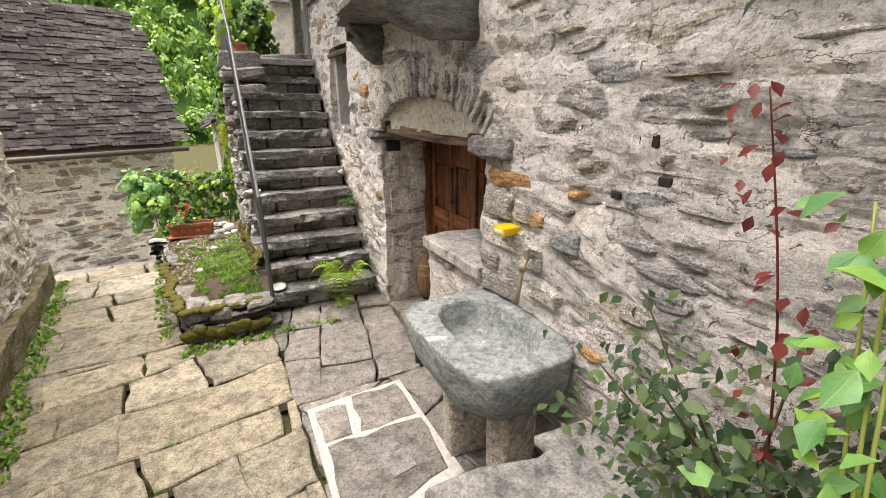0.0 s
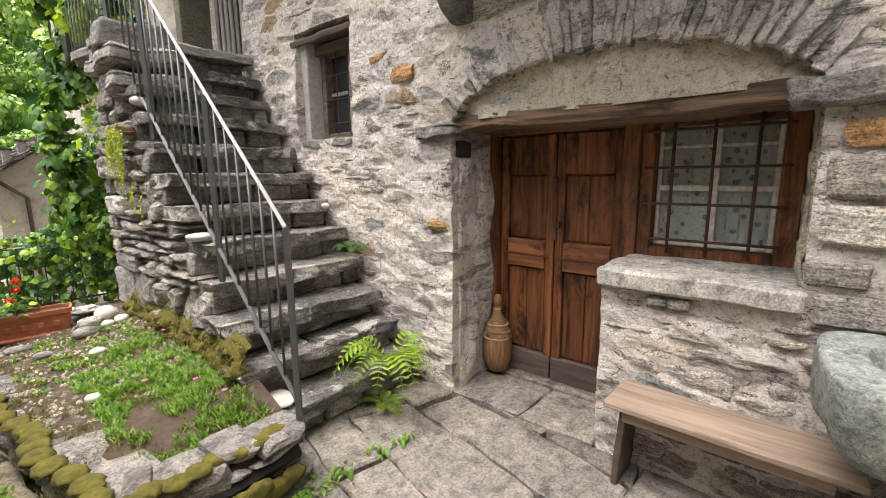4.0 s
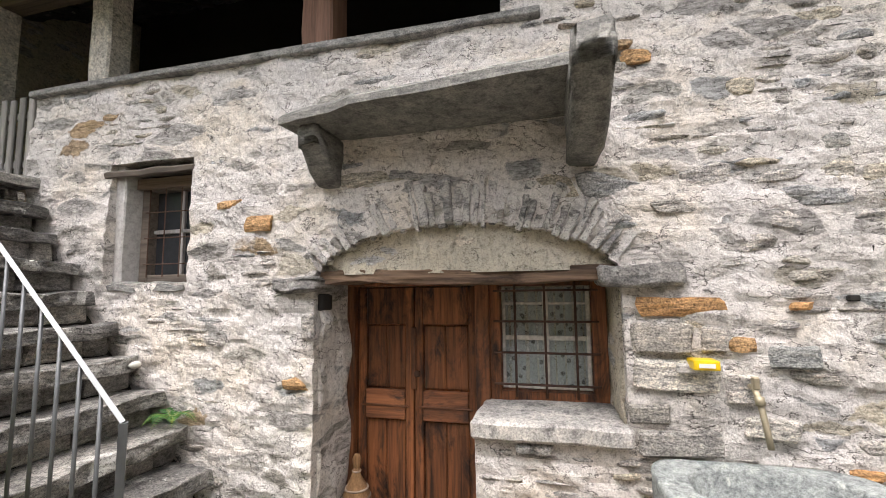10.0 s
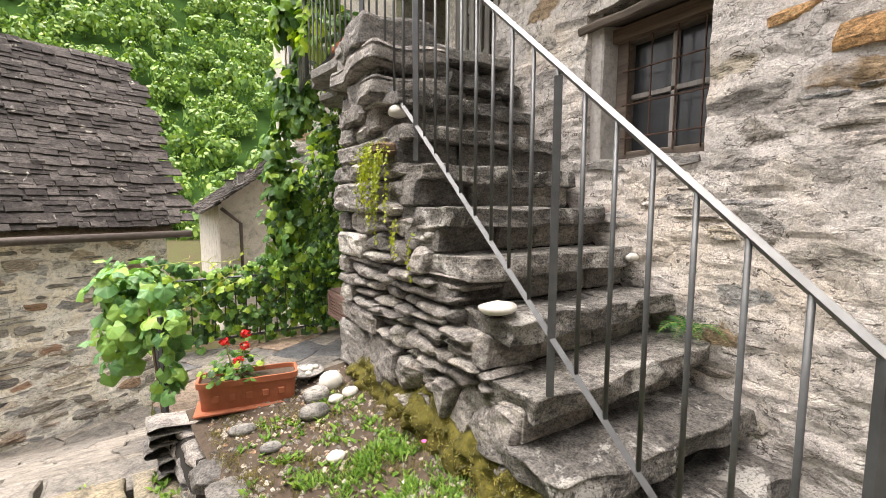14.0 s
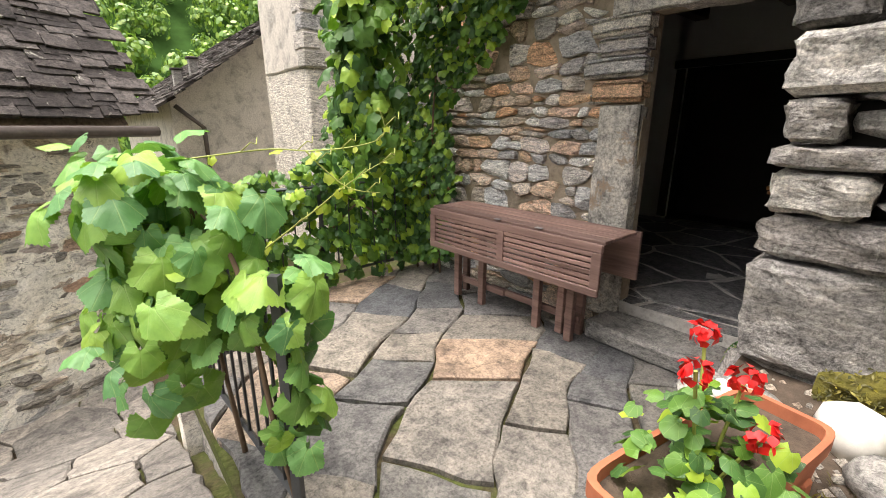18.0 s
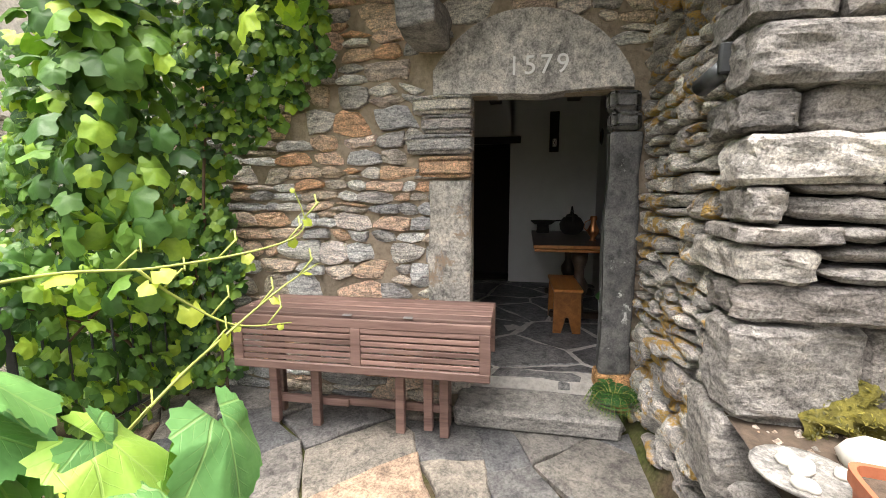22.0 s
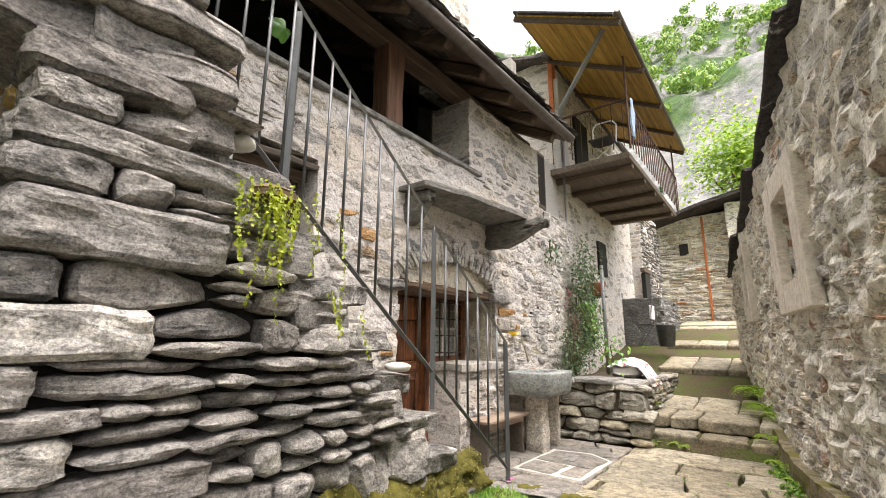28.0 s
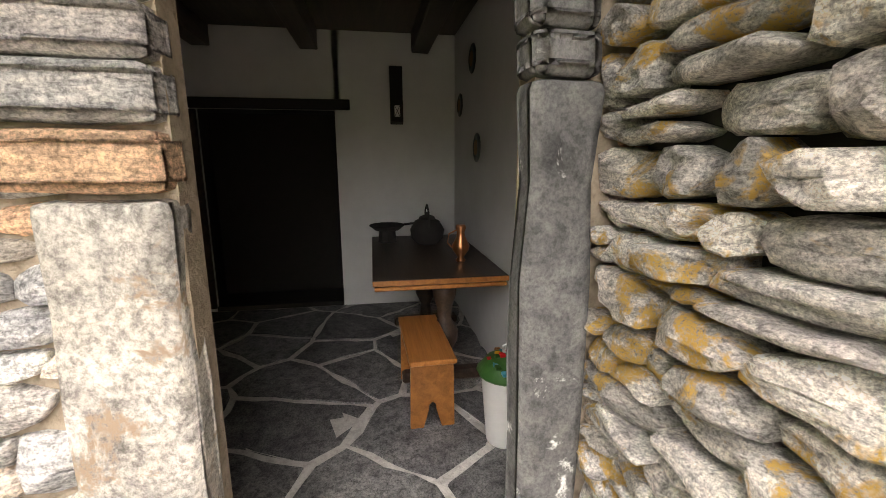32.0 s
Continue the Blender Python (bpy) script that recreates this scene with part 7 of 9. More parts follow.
def twist(points, steps=10):
    """A smooth line through a few points."""
    pts = [Vector(p) for p in points]
    out = []
    for i in range(len(pts) - 1):
        a, b, c, d = pts[max(i - 1, 0)], pts[i], pts[i + 1], pts[min(i + 2, len(pts) - 1)]
        for k in range(steps):
            t = k / steps
            out.append(0.5 * ((2 * b) + (c - a) * t + (2 * a - 5 * b + 4 * c - d) * t * t + (3 * b - a - 3 * c + d) * t ** 3))
    return out + [pts[-1]]


def vine(name, at, label, stems, places, shapes, count_parts, size, rest_size=None, hang=0.6, stem_r=0.012, mat=None):
    """A climbing plant: woody stems, single leaves near the path, the rest in one mass."""
    v = thing(name, at, label, "vine")
    base = Vector(at)
    for s in stems:
        part("stem", tube([Vector(p) - base for p in twist(s, 6)], stem_r, 6, 0.5), m_stem, v, smooth=True)
    poses = []
    for p, nrm in places:
        s = rp.uniform(*size)
        poses.append(leaf_pose(Vector(p) - base, nrm, rp, s, hang))
    for m in poses[:count_parts]:
        put("leaf", rp.choice(shapes), v, m)
    if poses[count_parts:]:
        joined_leaves("foliage", small_leaf, poses[count_parts:], mat or m_vine_rest, v, "mass of smaller leaves")
    return v


def cloud(n, c, r, face=None, shell=0.55):
    """Places in an uneven lump, with outward normals."""
    out = []
    c = Vector(c)
    while len(out) < n:
        d = Vector((rp.uniform(-1, 1), rp.uniform(-1, 1), rp.uniform(-1, 1)))
        if d.length > 1 or d.length < 0.2:
            continue
        k = shell + (1 - shell) * rp.random()
        e = d.normalized()
        k *= 0.75 + 0.5 * noise.noise(e * 1.7 + c)
        p = c + Vector((e.x * r[0], e.y * r[1], e.z * r[2])) * k
        out.append((p, (e + Vector(face or (0, 0, 0.4))).normalized()))
    return out


# vine on the terrace rail beside the path
post_at = (-0.82, 7.76, TERR)
near_places = cloud(110, (-1.02, 8.12, 0.92), (0.36, 0.42, 0.30), (-0.1, -0.6, 0.6)) + cloud(40, (-0.78, 7.84, 0.62), (0.20, 0.20, 0.26), (0.2, -0.7, 0.4)) + cloud(26, (-0.80, 7.78, 0.25), (0.14, 0.14, 0.28), (0.1, -0.7, 0.3)) + cloud(70, (-1.05, 8.55, 0.92), (0.34, 0.45, 0.32), (-0.4, -0.3, 0.6)) + cloud(60, (-1.12, 8.12, 0.52), (0.24, 0.32, 0.30), (-0.6, -0.6, 0.2))
near_places += cloud(420, (-1.0, 8.42, 0.66), (0.26, 0.62, 0.34), (0, 0, 0.6), 0.2)
# the footway beside the vine stays clear
near_places = [q for q in near_places if (q[0] - Vector((-1.2, 7.52, 1.1))).length > 0.50 and (q[0] - Vector((-1.25, 7.2, 1.05))).length > 0.6]
vine("grape_vine", post_at, "leafy grape vine spilling over the terrace railing", [[(-0.81, 7.78, TERR), (-0.86, 7.8, 0.2), (-0.9, 7.95, 0.8), (-0.98, 8.7, 0.9)], [(-0.86, 8.3, TERR), (-0.9, 8.3, 0.3), (-0.95, 8.1, 0.9)]], near_places, near_shapes, 290, (0.09, 0.155), hang=0.7)
# fence with its vine at the end of the terrace
fence = thing("terrace_railing", (-0.82, 7.76, TERR), "dark iron railing round the terrace, half hidden by vines", "railing")
fb = Vector((-0.82, 7.76, TERR))


def fpart(nm, pts, r, flat=False):
    part(nm, tube([Vector(p) - fb for p in pts], r, 4 if flat else 6), m_iron, fence, smooth=not flat)


for x, y in ((-0.82, 7.76), (-0.88, 8.8), (-0.92, 9.9), (0.3, 9.92), (1.42, 9.92)):
    fpart("post", [(x, y, TERR - 0.02), (x, y, 0.72)], 0.022, True)
for z in (-0.12, 0.66):
    fpart("rail", [(-0.82, 7.76, z), (-0.92, 9.9, z)], 0.014, True)
    fpart("rail", [(-0.92, 9.9, z), (1.42, 9.92, z)], 0.014, True)
for i in range(1, 18):
    fpart("baluster", [(-0.82 - 0.0055 * i, 7.76 + i * 0.119, -0.12), (-0.82 - 0.0055 * i, 7.76 + i * 0.119, 0.66)], 0.007)
for i in range(1, 19):
    fpart("baluster", [(-0.92 + i * 0.123, 9.91, -0.12), (-0.92 + i * 0.123, 9.91, 0.66)], 0.007)
pl = []
for i in range(1100):
    x = rp.uniform(-1.0, 1.45)
    top = 0.75 + 0.25 * noise.noise(Vector((x * 2, 3, 0))) + 0.25 * max(0, x)
    z = TERR + 0.08 + (top - TERR) * rp.random() ** 0.75
    pl.append(((x, 9.93 + rp.uniform(-0.13, 0.16), z), (rp.uniform(-0.3, 0.3), -1, 0.5)))
vine("fence_vine", (0.3, 9.92, TERR), "green vine woven through the end railing", [[(0.2, 9.92, TERR), (0.3, 9.9, 0.2), (0.8, 9.9, 0.6)], [(1.1, 9.9, TERR), (0.9, 9.92, 0.3), (0.3, 9.9, 0.7)]], pl, vine_shapes, 220, (0.07, 0.13))
# vine that climbs the wall to the landing
pl = []
while len(pl) < 3600:
    y, z = rp.uniform(8.45, 10.9), rp.uniform(-0.1, 3.7)
    lo_y = 9.5 - 0.72 * min(1, max(0, (z - 1.4) / 0.55)) + 0.2 * noise.noise(Vector((z * 2, 1, 0)))
    if y < lo_y or z > 3.1 - 0.95 * max(0.0, y - 9.3) + 0.2 * noise.noise(Vector((y * 2.5, z * 2, 9))):
        continue
    bulge = 0.18 + 0.75 * min(1.0, (y - lo_y) / 1.0) * (0.75 + 0.5 * noise.noise(Vector((y * 1.5, z * 1.5, 4))))
    pl.append(((1.54 - bulge * (0.55 + 0.45 * rp.random()), y, z), (-1, -0.35, 0.4)))
vine("wall_vine", (1.3, 9.7, TERR), "dense dark green vine climbing the house wall", [[(1.35, 9.6, TERR), (1.3, 9.65, 1.0), (1.25, 9.5, 2.0), (0.9, 9.2, 3.2)], [(1.3, 9.9, TERR), (1.2, 10.0, 1.2), (1.1, 9.8, 2.6)], [(1.38, 9.75, TERR), (1.33, 9.8, 0.8), (1.3, 10.1, 2.2)]], sorted(pl, key=lambda q: q[0][0]), vine_shapes, 290, (0.06, 0.115))
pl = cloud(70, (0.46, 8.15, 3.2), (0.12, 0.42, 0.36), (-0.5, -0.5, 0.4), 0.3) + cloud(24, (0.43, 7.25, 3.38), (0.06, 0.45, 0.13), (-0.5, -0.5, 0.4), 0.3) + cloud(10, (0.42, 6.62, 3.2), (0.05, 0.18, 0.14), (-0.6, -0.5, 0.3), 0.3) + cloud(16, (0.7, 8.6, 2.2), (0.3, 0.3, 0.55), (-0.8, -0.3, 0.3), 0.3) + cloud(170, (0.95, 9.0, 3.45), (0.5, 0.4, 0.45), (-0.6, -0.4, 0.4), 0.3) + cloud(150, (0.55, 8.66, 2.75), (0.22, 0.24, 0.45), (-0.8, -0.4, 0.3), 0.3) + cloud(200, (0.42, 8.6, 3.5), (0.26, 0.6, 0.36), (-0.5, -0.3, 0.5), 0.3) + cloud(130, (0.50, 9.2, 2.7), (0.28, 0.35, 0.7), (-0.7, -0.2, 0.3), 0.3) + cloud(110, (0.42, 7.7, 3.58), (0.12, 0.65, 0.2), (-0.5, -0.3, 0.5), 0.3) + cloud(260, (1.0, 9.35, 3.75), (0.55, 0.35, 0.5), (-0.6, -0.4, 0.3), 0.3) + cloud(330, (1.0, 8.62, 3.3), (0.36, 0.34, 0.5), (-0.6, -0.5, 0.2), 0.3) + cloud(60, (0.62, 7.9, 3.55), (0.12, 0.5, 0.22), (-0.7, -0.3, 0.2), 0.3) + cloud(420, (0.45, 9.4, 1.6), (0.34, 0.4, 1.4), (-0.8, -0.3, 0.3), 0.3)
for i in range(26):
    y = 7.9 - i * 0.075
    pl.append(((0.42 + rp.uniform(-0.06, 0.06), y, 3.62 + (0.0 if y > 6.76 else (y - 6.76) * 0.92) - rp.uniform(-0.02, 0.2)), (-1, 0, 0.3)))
vine("landing_vine", (0.45, 9.2, 2.68), "green vine trailing over the landing railing, leaves coloured as if backlit", [[(0.6, 9.3, 2.66), (0.45, 9.0, 3.2), (0.42, 8.2, 3.62), (0.42, 6.9, 3.66), (0.42, 6.0, 2.95)]], pl, backlit_shapes, 280, (0.09, 0.17), stem_r=0.008)
# long young shoots reaching towards the path
shoots = thing("vine_shoots", (-0.85, 8.1, 0.75), "thin yellow-green vine shoots with small leaves and tendrils", "vine")
sb = Vector((-0.85, 8.1, 0.75))
lines = [[(-0.95, 8.62, 1.0), (-0.57, 8.5, 1.045), (-0.40, 8.36, 1.04), (-0.25, 8.18, 1.07), (-0.20, 8.10, 1.12), (-0.21, 8.12, 1.22)], [(-0.78, 8.4, 0.55), (-0.47, 8.31, 0.77), (-0.36, 8.22, 0.88), (-0.25, 8.14, 0.97), (-0.17, 8.08, 1.02)], [(-0.43, 8.38, 1.04), (-0.38, 8.34, 0.97), (-0.30, 8.25, 0.88), (-0.2, 8.15, 0.86)]]
tiny = [lobed_leaf("leaf", leaf_mat("young_vine_leaf", [(0, (0.36, 0.46, 0.05)), (1, (0.5, 0.56, 0.12))], through_light=0.4), 80 + i, 16, 0.3, 5, 0.3) for i in range(3)]
for ln in lines:
    tw = twist(ln, 8)
    part("shoot", tube([p - sb for p in tw], 0.0045, 6, 0.35), m_green_stem, shoots, smooth=True)
    for i in range(4, len(tw), 6):
        m = leaf_pose(tw[i] - sb, (-0.7, -0.6, 0.4), rp, rp.uniform(0.04, 0.075) * (1.25 - i / len(tw)), 0.4)
        put("leaf", rp.choice(tiny), shoots, m)
    for i in range(6, len(tw), 7):
        q = tw[i] - sb
        part("tendril", tube([q, q + Vector((0.04, -0.02, 0.04)), q + Vector((0.07, 0.0, 0.03)), q + Vector((0.08, 0.01, 0.06))], 0.0025, 5), m_green_stem, shoots, smooth=True)

# geranium in the flower box
ger = thing("geranium", (-0.42, 6.71, 0.515), "red geranium with round green leaves in the flower box", "flower")
gr_leaf = lobed_leaf("leaf", m_vine, 90, 18, 0.2, 7, 0.12)
for i in range(120):
    a, q = rp.uniform(0, math.tau), rp.uniform(0.02, 0.15)
    z = rp.uniform(0.03, 0.17) * (1.2 - q * 3)
    p = Vector((q * math.cos(a) * 1.2 - 0.02, q * math.sin(a), z))
    put("leaf", gr_leaf, ger, leaf_pose(p, (math.cos(a) * 0.5, math.sin(a) * 0.5, 1), rp, rp.uniform(0.028, 0.048), 0.2))
petal = plain_leaf("petal", m_red, 1, 0.1, 0.9)
for x, y, z in ((-0.06, 0.02, 0.24), (0.04, -0.03, 0.21), (0.06, 0.05, 0.26), (0.0, -0.08, 0.14)):
    part("stalk", tube([(x * 0.3, y * 0.3, 0.0), (x * 0.7, y * 0.7, z * 0.6), (x, y, z)], 0.0035, 5), m_green_stem, ger)
    ps = []
    for i in range(34):
        e = Vector((rp.uniform(-1, 1), rp.uniform(-1, 1), rp.uniform(-0.5, 1))).normalized()
        ps.append(leaf_pose(Vector((x, y, z)) + e * 0.020, e, rp, 0.020, 0.1))
    joined_leaves("flower_head", petal, ps, m_red, ger, "scarlet flower head")
# plant pots on the landing
for x, y, n in ((0.62, 7.42, 40), (0.84, 8.22, 40)):
    pt = thing("potted_plant", (x, y, 2.84), "small green plant growing in the landing planter", "plant")
    lf = plain_leaf("leaf", m_grass, 4)
    joined_leaves("foliage", lf, [leaf_pose(Vector((rp.uniform(-0.05, 0.05), rp.uniform(-0.25, 0.25), rp.uniform(0.0, 0.1))), (0, 0, 1), rp, rp.uniform(0.03, 0.06), 0.1) for _ in range(n * 2)], m_grass, pt)
    part("stem", tube([(0, 0, -0.02), (0.01, 0.0, 0.1)], 0.004, 5), m_green_stem, pt)


def fern(at, n, ln, mat, label, name="fern", lift=0.6, facing=None, spread=math.tau):
    """Arching fronds of paired leaflets."""
    f = thing(name, at, label, "fern")
    lf = plain_leaf("leaflet", mat, 2, 0.05, 0.42)
    for i in range(n):
        a = (facing if facing is not None else 0) + spread * ((i + rp.uniform(0.1, 0.9)) / n - 0.5)
        L = ln * rp.uniform(0.7, 1.1)
        pts = [Vector((math.cos(a) * L * t, math.sin(a) * L * t, L * lift * (1.6 * t - 1.5 * t * t))) for t in [k / 14 for k in range(15)]]
        ps = []
        for k in range(2, 15):
            d = (pts[k] - pts[k - 1]).normalized()
            side = d.cross(Vector((0, 0, 1))).normalized()
            w = L * 0.30 * math.sin(math.pi * (0.12 + 0.86 * k / 14.5)) ** 0.8
            for s in (-1, 1):
                y = (side * s + d * 0.35).normalized()
                nn = y.cross(d) * s
                nn = nn if nn.z > 0 else -nn
                x = y.cross(nn)
                ps.append(Matrix.Translation(pts[k]) @ Matrix((x, y, nn)).transposed().to_4x4() @ Matrix.Diagonal((w * 0.6, w, w, 1)))
        joined_leaves("frond", lf, ps, mat, f, "")
        part("midrib", tube(pts, 0.003, 4, 0.4), m_green_stem, f)
    return f


fern((1.08, 4.24, 0.22), 11, 0.36, m_fern, "bright green fern growing beside the first steps", facing=-2.2, spread=4.6, lift=1.55)
fern((1.05, 4.30, 0.02), 6, 0.2, m_fern, "small fern at the foot of the stair")
fern((1.42, 5.02, 0.92), 9, 0.17, m_darkfern, "small dark green tuft on a stair tread", "grass_tuft", 1.0)
fern((1.40, 6.98, TERR + 0.12), 50, 0.17, m_darkfern, "deep green fern at the foot of the stair block", lift=1.9)
for x, y, z, n, s in ((-1.12, 0.55, 0.17, 7, 0.22), (-1.12, -0.3, 0.36, 14, 0.36), (-1.0, -0.9, 0.5, 14, 0.38), (-0.95, -1.3, 0.55, 12, 0.3), (-1.22, 0.1, 0.34, 10, 0.26), (-0.2, 0.76, 0.02, 5, 0.15), (0.1, 0.78, 0.02, 5, 0.13), (-1.2, 1.1, 0.02, 6, 0.2), (-1.3, 1.6, 0.0, 5, 0.16), (0.3, -0.1, 0.36, 6, 0.2)):
    fern((x, y, z), n, s, m_fern, "small fern growing between the lane stones", lift=1.0)


def tufts(name, label, places, blade, mat, n, size):
    g = thing(name, places[0], label, "plants")
    b = Vector(places[0])
    ps = []
    for p in places:
        for _ in range(n):
            q = Vector(p) - b + Vector((rp.uniform(-0.04, 0.04), rp.uniform(-0.04, 0.04), 0))
            a = rp.uniform(0, math.tau)
            y = Vector((math.cos(a) * 0.6, math.sin(a) * 0.6, rp.uniform(0.5, 1.3))).normalized()
            x = y.cross(Vector((0, 0, 1))).normalized()
            ps.append(Matrix.Translation(q) @ Matrix((x, y, x.cross(y))).transposed().to_4x4() @ Matrix.Scale(rp.uniform(*size), 4))
    joined_leaves("blades", blade, ps, mat, g)
    g["kind"] = "stuff"
    return g


blade = plain_leaf("blade", m_grass, 5, 0.03, 0.16)
broad = plain_leaf("blade", m_grass, 6, 0.1, 0.45)
pp = []
for _ in range(330):
    x, y = rp.uniform(-0.30, 0.26), rp.uniform(4.25, 5.75)
    if noise.noise(Vector((x * 3, y * 3, 8))) < -0.34:
        continue
    pp.append((x, y, bed_z(x, y) - 0.01))
tufts("bed_grass", "fresh green grassy mat in the raised bed", pp, blade, m_grass, 50, (0.02, 0.055))
pp = []
for _ in range(900):
    x, y = rp.uniform(-0.58, 0.26), rp.uniform(4.3, 6.6)
    if noise.noise(Vector((x * 4, y * 4, 2))) > -0.02 or x < -0.42:
        pp.append((x, y, bed_z(x, y) - 0.004))
tufts("bed_moss_mat", "low mossy ground cover on the bed soil", pp, blade, m_moss_tip, 24, (0.012, 0.028))
pp = []
for _ in range(70):
    x, y = rp.uniform(-0.5, 0.2), rp.uniform(5.4, 6.4)
    pp.append((x, y, bed_z(x, y) - 0.01))
tufts("bed_herbs", "low green herbs in the raised bed", pp, broad, m_grass, 12, (0.025, 0.05))
pp = []
for _ in range(190):
    t = rp.random()
    y = 6.5 - 5.8 * t
    xl = -1.96 + (6.6 - y) * 0.105 if y > 3.6 else -1.64 + (3.6 - y) * 0.138
    pp.append((xl + 0.1 + abs(rp.gauss(0, 0.07)), y, 0.0))
tufts("wall_foot_weeds", "green weeds along the foot of the house wall", pp, broad, m_grass, 7, (0.03, 0.07))
pp = [(rp.uniform(-0.45, 0.9), 3.98 + rp.uniform(-0.08, 0.05), 0.0) for _ in range(40)] + [(-0.48 - 0.11 * (y - 4.2) - 0.1 + rp.uniform(-0.04, 0.04), y, 0.0) for y in [rp.uniform(4.2, 6.8) for _ in range(40)]]
tufts("bed_foot_weeds", "small leafy weeds along the bed's foot", pp, broad, m_grass, 8, (0.03, 0.06))
jp = []
for poly in (lane + court)[::1]:
    for i in range(len(poly)):
        if rp.random() < 0.30:
            t = rp.random()
            a, b = poly[i], poly[(i + 1) % len(poly)]
            jp.append((a[0] + (b[0] - a[0]) * t, a[1] + (b[1] - a[1]) * t, -0.012))
tufts("joint_moss", "tiny plants and moss in the paving joints", jp, broad, m_grass, 7, (0.012, 0.03))
# pink flowers in the bed
for x, y in ((0.05, 4.62), (-0.1, 4.9), (0.12, 4.45), (0.18, 5.5), (-0.2, 5.3)):
    pk = thing("pink_flower", (x, y, bed_z(x, y)), "small pink flower standing in the bed grass", "flower", "pink flowers in the bed")
    part("stalk", tube([(0, 0, -0.01), (0.004, 0, 0.11)], 0.002, 4), m_green_stem, pk)
    joined_leaves("petals", plain_leaf("petal", m_pink, 3, 0.05, 0.9), [Matrix.Translation((0.004, 0, 0.11)) @ Euler((0.3, 0, k * math.tau / 6)).to_matrix().to_4x4() @ Matrix.Scale(0.016, 4) for k in range(6)], m_pink, pk)


def moss(name, label, spots, mat):
    g = thing(name, spots[0][0], label, "moss")
    b = Vector(spots[0][0])
    for i, (p, s) in enumerate(spots):
        bm = bmesh.new()
        bmesh.ops.create_icosphere(bm, subdivisions=3, radius=1.0)
        for v in bm.verts:
            v.co *= 1 + 0.22 * noise.noise(v.co * 2.5 + Vector((i, 0, 0))) + 0.14 * noise.noise(v.co * 8 + Vector((0, i, 0)))
        bmesh.ops.transform(bm, matrix=Matrix.Translation(Vector(p) - b) @ Matrix.Diagonal((*s, 1)), verts=bm.verts)
        part("cushion", bm, mat, g, smooth=True)
    return g


mw = thing("stair_moss", (0.27, 5.5, 0.45), "thick yellow-green moss along the foot of the stair wall", "moss")
bm = bmesh.new()
gr2 = []
for i in range(91):
    y = 4.55 + 2.1 * i / 90
    h = 0.13 + 0.17 * (0.5 + noise.noise(Vector((y * 3.1, 2, 0)))) + 0.03 * noise.noise(Vector((y * 11, 5, 0)))
    col = []
    for j in range(13):
        v = j / 12
        p = Vector((0, y, bed_z(0.28, y) - 0.03 + h * v))
        out = 0.11 * math.sin(math.pi * (0.25 + 0.75 * v)) ** 0.7 * (0.75 + 0.6 * noise.noise(p * 9) + 0.5 * noise.noise(p * 23))
        col.append(bm.verts.new((SX + 0.03 - out - 0.27, y - 5.5, p.z - 0.45)))
    gr2.append(col)
for i in range(90):
    for j in range(12):
        bm.faces.new((gr2[i][j], gr2[i + 1][j], gr2[i + 1][j + 1], gr2[i][j + 1]))
bmesh.ops.recalc_face_normals(bm, faces=bm.faces)
part("cushion", bm, m_moss, mw, smooth=True)
mp_ = []
for _ in range(7000):
    i, j = rp.randrange(90), rp.randrange(13)
    y = 4.55 + 2.1 * i / 90
    h = 0.13 + 0.17 * (0.5 + noise.noise(Vector((y * 3.1, 2, 0))))
    v = j / 12
    p = Vector((0, y, bed_z(0.28, y) - 0.03 + h * v))
    out = 0.11 * math.sin(math.pi * (0.25 + 0.75 * v)) ** 0.7 * (0.75 + 0.6 * noise.noise(p * 9) + 0.5 * noise.noise(p * 23))
    mp_.append(leaf_pose(Vector((SX + 0.03 - out - 0.27, y - 5.5 + rp.uniform(-0.012, 0.012), p.z - 0.45 + rp.uniform(-0.01, 0.01))), (-1, 0, 0.6), rp, rp.uniform(0.010, 0.02), -0.8))
joined_leaves("moss_fringe", plain_leaf("tip", m_moss_tip, 21, 0.1, 0.4), mp_, m_moss_tip, mw)
moss("bed_moss", "dark moss on the bed's edge stones", [((-0.1 + i * 0.09 - 0.3, 4.03 + 0.02 * math.sin(i), 0.12 + 0.03 * math.sin(i * 1.7)), (0.07, 0.03, 0.05)) for i in range(8)] + [((-0.47 - 0.115 * (y - 4.2) + 0.03 * math.sin(y * 9), y, 0.325 + 0.01 * math.sin(y * 7)), (0.06, 0.07, 0.025)) for y in [4.25 + 0.12 * q for q in range(12)]] + [((-0.4 + 0.085 * q, 4.12 + 0.02 * math.sin(q * 2), 0.315), (0.06, 0.05, 0.025)) for q in range(8)], m_moss)
hangp = thing("trailing_plant", (0.27, 6.1, 1.86), "yellow-green trailing succulent hanging from the stair wall", "plant")
lf = plain_leaf("leaf", m_hang, 8, 0.1, 0.7)
ps = []
strands = []
for i in range(34):
    y0 = rp.gauss(0, 0.10)
    ln = rp.uniform(0.1, 0.34) if i < 28 else rp.uniform(0.35, 0.5)
    strands.append((rp.uniform(-0.09, 0.0), y0, rp.uniform(-0.02, 0.05), ln))
strands += [(-0.05, -0.28, -0.36, 0.2), (-0.05, -0.31, -0.38, 0.16), (-0.05, -0.25, -0.37, 0.13), (-0.05, -0.45, -0.42, 0.22)]
